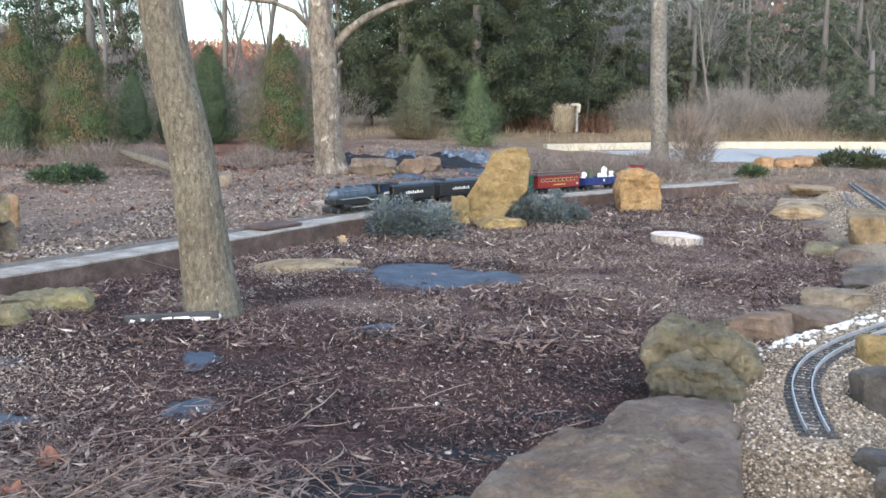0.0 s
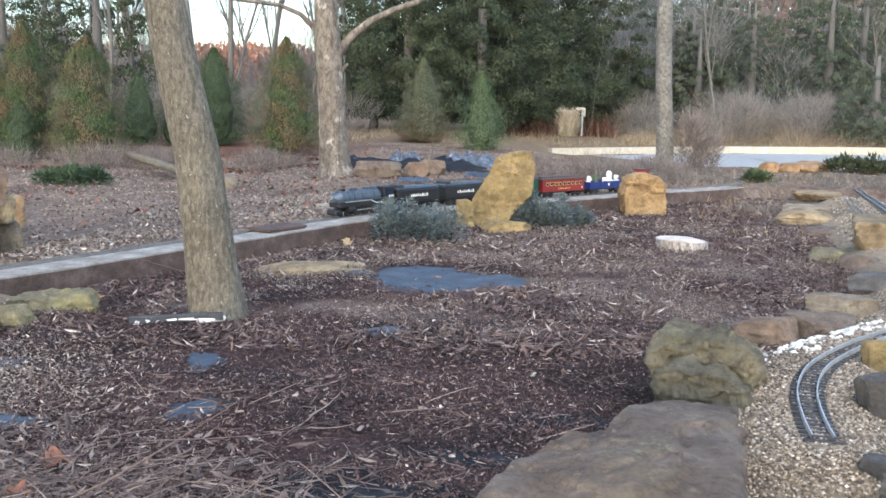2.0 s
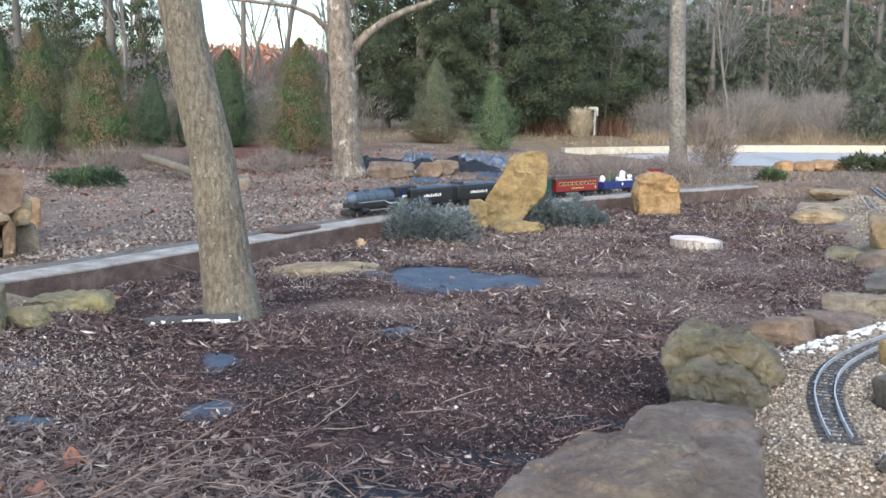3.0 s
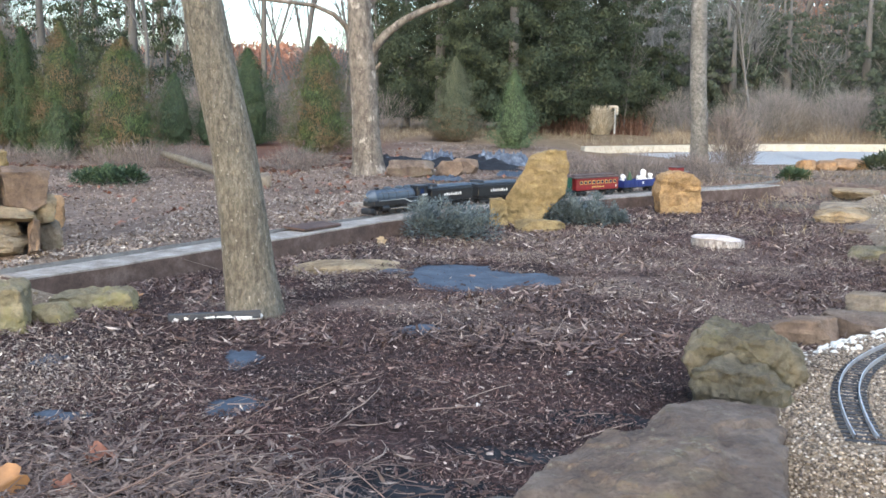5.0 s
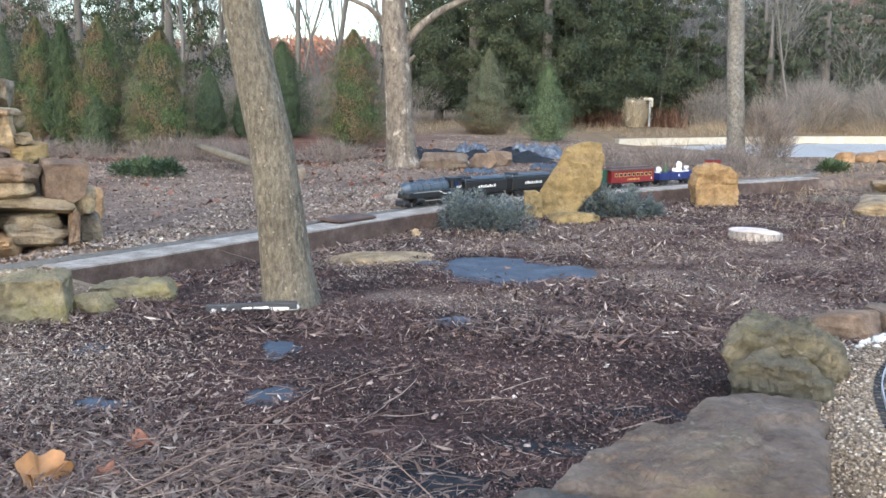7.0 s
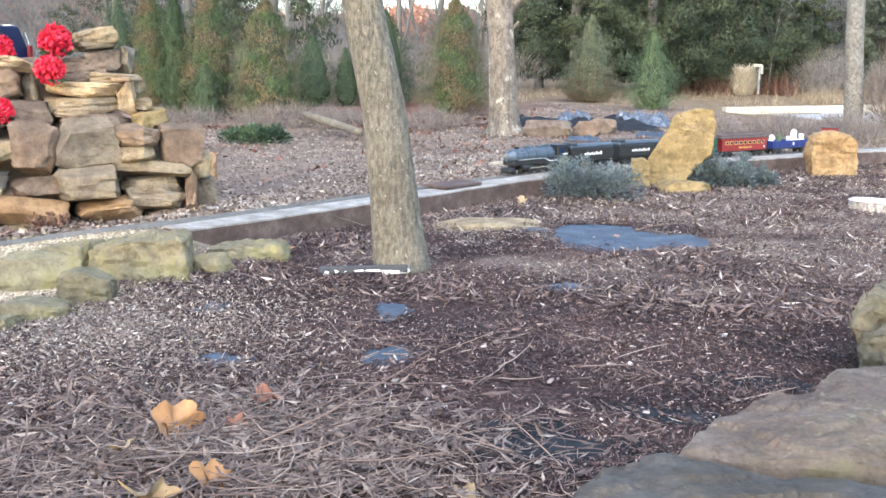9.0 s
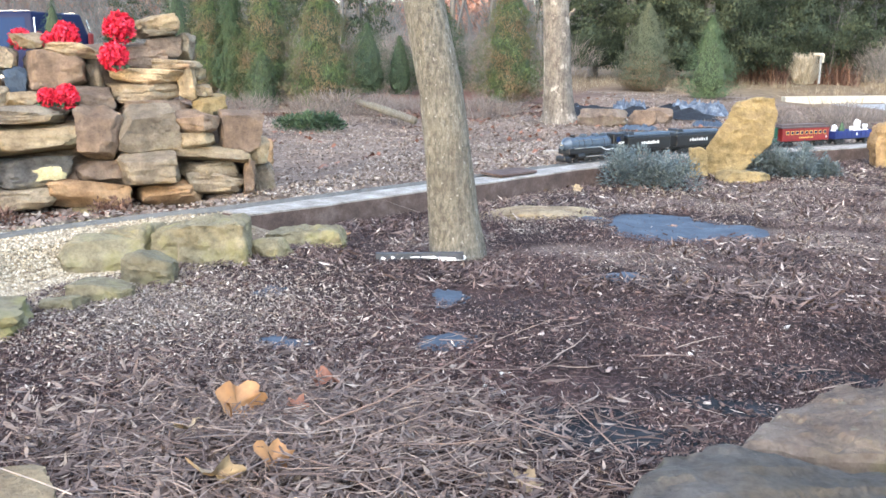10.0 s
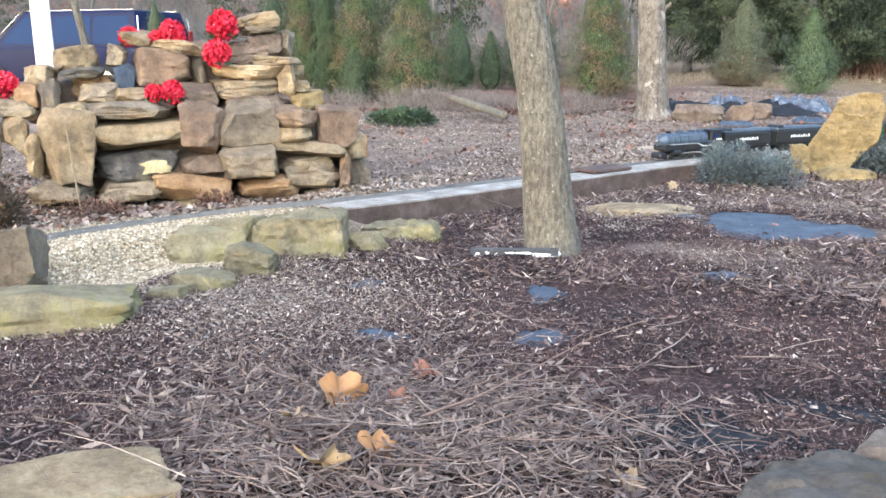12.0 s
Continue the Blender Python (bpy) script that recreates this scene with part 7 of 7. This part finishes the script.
def locomotive(m):
    ob = thing("model_locomotive", m, "black streamlined model steam locomotive with blue-grey boiler", "model train", "model train")
    z = 0.058
    lie = pose(0, 0, 0, 0, 90, 0)
    part("boiler", cyl_bm(0.041, 0.30, Matrix.Translation((-0.19, 0, z + 0.032)) @ lie, 0.041, 28), m_steel_blue, ob, "blue-grey boiler", True)
    part("nose", cyl_bm(0.041, 0.035, Matrix.Translation((-0.19, 0, z + 0.032)) @ pose(0, 0, 0, 0, -90, 0), 0.018, 28), m_steel_blue, ob, "rounded grey nose", True)
    part("skirt", box_bm(0.36, 0.084, 0.030, -0.03, 0, 0.046, 0.006, 2), m_black, ob)
    for y in (-0.0432, 0.0432):
        part("stripe", box_bm(0.20, 0.0015, 0.0045, -0.075, y, 0.074), m_white, ob, "thin white stripe")
        slope = part("stripe", box_bm(0.048, 0.0015, 0.0045, 0, 0, -0.002), m_white, ob, "thin white stripe")
        slope.matrix_local = pose(0.045, y, 0.067, 0, 22, 0)
        part("stripe", box_bm(0.062, 0.0015, 0.0045, 0.098, y, 0.056), m_white, ob, "thin white stripe")
        part("running_board", box_bm(0.33, 0.010, 0.004, -0.035, y * 0.98, 0.078), m_steel_blue, ob)
        part("number_bars", joined(*[box_bm(0.007, 0.0015, 0.010, 0.172 + 0.011 * i, y * 1.06, 0.082) for i in range(4)]), m_white, ob)
        part("side_rod", box_bm(0.15, 0.004, 0.008, 0.0, y * 0.72, 0.024, 0.002), m_chrome, ob, "bright steel side rod")
        part("cylinder", cyl_bm(0.016, 0.05, Matrix.Translation((-0.15, y * 0.75, 0.036)) @ lie, sides=14), m_black, ob)
    cab = part("cab", joined(box_bm(0.085, 0.086, 0.080, 0.172, 0, 0.050, 0.006, 2), box_bm(0.10, 0.094, 0.010, 0.176, 0, 0.128, 0.004, 2)), m_black, ob)
    for y in (-0.0445, 0.0445):
        part("window", box_bm(0.030, 0.002, 0.026, 0.165, y, 0.094), m_dark_glass, cab)
    for x in (-0.14, -0.10, -0.04, 0.055, 0.10):
        part("boiler_band", cyl_bm(0.0418, 0.004, Matrix.Translation((x, 0, z + 0.032)) @ lie, sides=28), m_black, ob)
    for y in (-0.036, 0.036):
        part("handrail", box_bm(0.24, 0.0022, 0.0022, -0.05, y, z + 0.055), m_chrome, ob)
    part("chimney", cyl_bm(0.012, 0.014, Matrix.Translation((-0.15, 0, z + 0.070)), 0.014, 16), m_black, ob)
    for x in (-0.07, 0.02, 0.085):
        part("dome", stone_bm(0.045, 0.034, 0.020, 41, 0.1, 0.0, 3), m_steel_blue, ob, smooth=True).matrix_local = pose(x, 0, z + 0.066)
    part("headlight", cyl_bm(0.009, 0.010, Matrix.Translation((-0.232, 0, z + 0.040)) @ lie, sides=14), m_chrome, ob, "bright headlight")
    part("pilot", box_bm(0.040, 0.070, 0.030, -0.215, 0, 0.008, 0.008, 2), m_black, ob)
    part("frame", box_bm(0.40, 0.030, 0.020, 0.0, 0, 0.022), m_black, ob)
    for y in (-0.0225, 0.0225):
        for x in (-0.062, 0.0, 0.062):
            wheel(ob, x, y, 0.030)
        for x in (-0.19, -0.145, 0.125, 0.17):
            wheel(ob, x, y, 0.014)
    couple(ob, 0.215, 1)


def tender(m):
    ob = thing("model_tender", m, "black model tender with white lettering bars", "model train", "model train")
    part("body", box_bm(0.345, 0.088, 0.070, 0, 0, 0.040, 0.006, 2), m_black, ob)
    part("deck", box_bm(0.345, 0.080, 0.022, 0, 0, 0.108, 0.009, 2), m_steel_blue, ob, "rounded blue-grey top")
    part("coal_bunker", box_bm(0.050, 0.078, 0.034, -0.145, 0, 0.106, 0.008, 2), m_black, ob)
    part("frame", box_bm(0.33, 0.050, 0.014, 0, 0, 0.028), m_black, ob)
    for y in (-0.0447, 0.0447):
        bars(ob, -0.075, 0.075, 0.070, 0.016, 8, y, m_white)
    for x in (-0.105, 0.105):
        bogie(ob, x)
    couple(ob, -0.172, -1)
    couple(ob, 0.172, 1)


def boxcar(m):
    ob = thing("model_boxcar", m, "dark green model boxcar with two white panels", "model train", "model train")
    part("body", box_bm(0.40, 0.092, 0.088, 0, 0, 0.036, 0.002), m_green, ob)
    part("roof", joined(box_bm(0.41, 0.098, 0.006, 0, 0, 0.124, 0.002), box_bm(0.41, 0.06, 0.008, 0, 0, 0.129, 0.003), box_bm(0.40, 0.016, 0.004, 0, 0, 0.137)), m_roof, ob, "brown ridged roof")
    for y in (-0.0468, 0.0468):
        for x in (-0.105, 0.105):
            panel = part("panel", box_bm(0.075, 0.002, 0.074, x, y, 0.043, 0.0005), m_white, ob, "white panel")
            part("mark", stone_bm(0.022, 0.002, 0.034, 55, 0.2, 0.1, 3), m_black, panel).matrix_local = pose(x, y * 1.028, 0.056)
        part("door", box_bm(0.085, 0.003, 0.080, 0.0, y, 0.040, 0.001), m_green, ob)
        part("badge", box_bm(0.010, 0.002, 0.010, -0.04, y * 1.03, 0.090), m_red, ob)
        for k in range(12):
            part("rib", box_bm(0.003, 0.003, 0.084, -0.195 + 0.0355 * k, y, 0.038), m_green, ob)
    part("frame", box_bm(0.39, 0.040, 0.010, 0, 0, 0.028), m_black, ob)
    for x in (-0.135, 0.135):
        bogie(ob, x)
    couple(ob, -0.20, -1)
    couple(ob, 0.20, 1)


def coach(m):
    ob = thing("model_coach", m, "dark red model passenger coach with gold lettering bars", "model train", "model train")
    part("body", box_bm(0.40, 0.088, 0.078, 0, 0, 0.036, 0.002), m_red, ob)
    part("roof", joined(box_bm(0.42, 0.096, 0.010, 0, 0, 0.113, 0.004, 2), box_bm(0.38, 0.046, 0.016, 0, 0, 0.121, 0.003)), m_roof, ob, "brown clerestory roof")
    for y in (-0.0447, 0.0447):
        for k in range(9):
            w = part("window", box_bm(0.026, 0.0016, 0.022, -0.16 + 0.04 * k, y, 0.076), m_gold, ob, "gold framed window")
            part("pane", box_bm(0.018, 0.0016, 0.015, -0.16 + 0.04 * k, y * 1.025, 0.0795), m_dark_glass, w)
        bars(ob, -0.06, 0.06, 0.052, 0.010, 8, y, m_gold)
        part("badge", box_bm(0.008, 0.002, 0.014, 0.175, y, 0.050), m_white, ob)
    part("frame", box_bm(0.39, 0.050, 0.010, 0, 0, 0.028), m_black, ob)
    for x in (-0.135, 0.135):
        bogie(ob, x)
    couple(ob, -0.20, -1)
    couple(ob, 0.20, 1)


def gondola(m):
    ob = thing("model_gondola", m, "blue model gondola carrying small white figures and a tree", "model train", "model train")
    wall = joined(box_bm(0.40, 0.004, 0.044, 0, -0.043, 0.040, 0.001), box_bm(0.40, 0.004, 0.044, 0, 0.043, 0.040, 0.001), box_bm(0.004, 0.09, 0.044, -0.198, 0, 0.040), box_bm(0.004, 0.09, 0.044, 0.198, 0, 0.040), box_bm(0.40, 0.088, 0.008, 0, 0, 0.036))
    part("body", wall, m_blue, ob)
    part("frame", box_bm(0.39, 0.050, 0.010, 0, 0, 0.028), m_black, ob)
    for k in range(9):
        part("rib", box_bm(0.005, 0.003, 0.040, -0.18 + 0.045 * k, -0.0455, 0.041), m_blue, ob)
    for y in (-0.0467, 0.0467):
        part("badge", box_bm(0.014, 0.0015, 0.016, 0.0, y, 0.054, 0.0005), m_white, ob, "small white badge")
    for x in (-0.135, 0.135):
        bogie(ob, x)
    couple(ob, -0.20, -1)
    couple(ob, 0.20, 1)
    return ob


def load(m, x, s, material, label, category, seed):
    bm = joined(*[b for b in (stone_bm(0.05 * s, 0.05 * s, 0.05 * s, seed, 0.0, 0.05, 4), stone_bm(0.036 * s, 0.036 * s, 0.04 * s, seed + 1, 0.0, 0.05, 4))])
    bm.verts.ensure_lookup_table()
    half = len(bm.verts) // 2
    for v in bm.verts[half:]:
        v.co.z += 0.040 * s
    ob = part("figurine", bm, material, smooth=True)
    ob.matrix_world = m @ Matrix.Translation((x, 0, 0.044))
    tagged(ob, label, category, "gondola load")


def caboose(m):
    ob = thing("model_caboose", m, "bright red model caboose with rooftop cupola", "model train", "model train")
    part("body", box_bm(0.24, 0.086, 0.074, 0, 0, 0.036, 0.002), m_red, ob)
    part("roof", joined(box_bm(0.31, 0.096, 0.008, 0, 0, 0.110, 0.003)), m_roof, ob)
    cup = part("cupola", box_bm(0.075, 0.080, 0.034, 0.02, 0, 0.116, 0.002), m_red, ob)
    part("cupola_roof", box_bm(0.088, 0.092, 0.006, 0.02, 0, 0.149, 0.002), m_roof, cup)
    for y in (-0.0437, 0.0437):
        for x in (-0.07, 0.0, 0.07):
            part("window", box_bm(0.022, 0.0016, 0.026, x, y, 0.070), m_dark_glass, ob)
        bars(ob, -0.05, 0.05, 0.046, 0.010, 6, y, m_white)
    for x in (-0.145, 0.145):
        part("platform", box_bm(0.05, 0.080, 0.006, x, 0, 0.034), m_black, ob)
        part("railing", joined(box_bm(0.003, 0.076, 0.004, x * 1.13, 0, 0.070), box_bm(0.003, 0.003, 0.034, x * 1.13, -0.036, 0.038), box_bm(0.003, 0.003, 0.034, x * 1.13, 0.036, 0.038)), m_black, ob)
    part("frame", box_bm(0.28, 0.050, 0.010, 0, 0, 0.028), m_black, ob)
    for x in (-0.085, 0.085):
        bogie(ob, x)
    couple(ob, -0.165, -1)


rail_xy, rail_way = along(main_line, 0.01)
head = int(np.argmin(np.hypot(rail_xy[:, 0] + 0.80, rail_xy[:, 1] - 5.01)))


def on_track(metres):
    """The pose of a car whose middle is that far behind the engine's front."""
    i = head + int(round(metres * 100))
    w = rail_way[i]
    return pose(rail_xy[i, 0], rail_xy[i, 1], TRACK_Z + 0.0165, 0, 0, math.degrees(math.atan2(w[1], w[0])))


locomotive(on_track(0.235))
tender(on_track(0.665))
tender(on_track(1.065))
boxcar(on_track(1.495))
coach(on_track(1.945))
gondola_at = on_track(2.395)
gondola(gondola_at)
load(gondola_at, 0.05, 1.35, m_white, "small white rounded figurine riding in the gondola", "figurine", 61)
load(gondola_at, 0.13, 1.0, m_white, "small white rounded figurine riding in the gondola", "figurine", 63)
load(gondola_at, -0.16, 1.0, m_white, "small white bundle in the gondola", "figurine", 65)
load(gondola_at, 0.0, 0.8, m_white, "small white bundle in the gondola", "figurine", 66)
toy = thing("toy_tree", gondola_at @ Matrix.Translation((-0.09, 0, 0.044)), "tiny green toy tree with white flecks in the gondola", "toy tree")
part("crown", joined(cyl_bm(0.026, 0.05, Matrix.Translation((0, 0, 0.015)), 0.012, 10), cyl_bm(0.02, 0.05, Matrix.Translation((0, 0, 0.045)), 0.002, 10)), m_pine, toy)
part("stem", cyl_bm(0.005, 0.02, None, None, 8), m_board, toy)
caboose(on_track(2.80))


# ---- the parked van ----
def make_van():
    ob = thing("parked_van", pose(-12.9, 16.93, -0.31, 0, 0, 180), "dark blue minivan with tinted windows parked by trees", "van")

    def loft(name, low, high, z_low, z_high, half_low, half_high, material, label):
        """A hull between two levels: low and high give its ends along the van."""
        b = bmesh.new()
        rings = [[b.verts.new((x, y, z)) for x, y in ((lo, -half), (hi, -half), (hi, half), (lo, half))] for (lo, hi), z, half in ((low, z_low, half_low), (high, z_high, half_high))]
        b.faces.new(rings[0][::-1])
        b.faces.new(rings[1])
        for i in range(4):
            j = (i + 1) % 4
            b.faces.new((rings[0][i], rings[0][j], rings[1][j], rings[1][i]))
        bmesh.ops.bevel(b, geom=b.edges[:], offset=0.06, segments=3, affect="EDGES", profile=0.6)
        return part(name, b, material, ob, label, True)

    loft("body", (0.0, 4.85), (0.02, 4.75), 0.28, 1.02, 0.90, 0.93, m_van, "dark blue paint")
    loft("cabin", (0.02, 4.05), (0.22, 3.15), 0.98, 1.76, 0.92, 0.78, m_van, "dark blue roof")

    def pane(name, pts, material):
        for s in (-1, 1):
            b = bmesh.new()
            b.faces.new([b.verts.new((x, s * (0.928 - 0.14 * (z - 0.98) / 0.78), z)) for x, z in pts])
            part(name, b, material, ob)

    pane("side_window", [(0.20, 1.08), (1.22, 1.08), (1.22, 1.64), (0.34, 1.64)], m_dark_glass)
    pane("side_window", [(1.30, 1.08), (2.28, 1.08), (2.28, 1.64), (1.30, 1.64)], m_dark_glass)
    pane("side_window", [(2.36, 1.08), (3.72, 1.08), (3.10, 1.64), (2.36, 1.64)], m_dark_glass)
    rails = joined(*[box_bm(2.8, 0.02, 0.02, 1.7, y, 1.765, 0.006) for y in (-0.70, 0.70)])
    part("roof_rail", rails, m_chrome, ob, "bright roof rails")
    pill = []
    for y in (-0.80, 0.80):
        a, b2 = Vector((3.25, y, 1.70)), Vector((4.0, y * 1.1, 1.10))
        pill.append([(tuple(a), 0.018), (tuple(a.lerp(b2, 0.5)), 0.018), (tuple(b2), 0.018)])
        pill.append([((0.12, y, 1.64), 0.018), ((0.06, y * 1.08, 1.3), 0.018), ((0.02, y * 1.14, 1.0), 0.018)])
    for path in pill:
        mesh_object("pillar_trim", *tubes([path], 6), m_chrome, True, ob)
    for x in (0.9, 3.95):
        for y in (-0.84, 0.84):
            w = part("tyre", cyl_bm(0.33, 0.20, pose(x, y, 0.33, 90, 0, 0) @ Matrix.Translation((0, 0, -0.10)), sides=28), m_rubber, ob)
            part("rim", cyl_bm(0.20, 0.215, pose(x, y, 0.33, 90, 0, 0) @ Matrix.Translation((0, 0, -0.1075)), sides=20), m_chrome, w)
    for y in (-0.7, 0.7):
        part("headlight", box_bm(0.08, 0.30, 0.16, 4.82, y, 0.70, 0.02), m_chrome, ob)
        part("tail_light", box_bm(0.06, 0.14, 0.42, 0.03, y * 1.15, 0.95, 0.02), m_red, ob)


make_van()
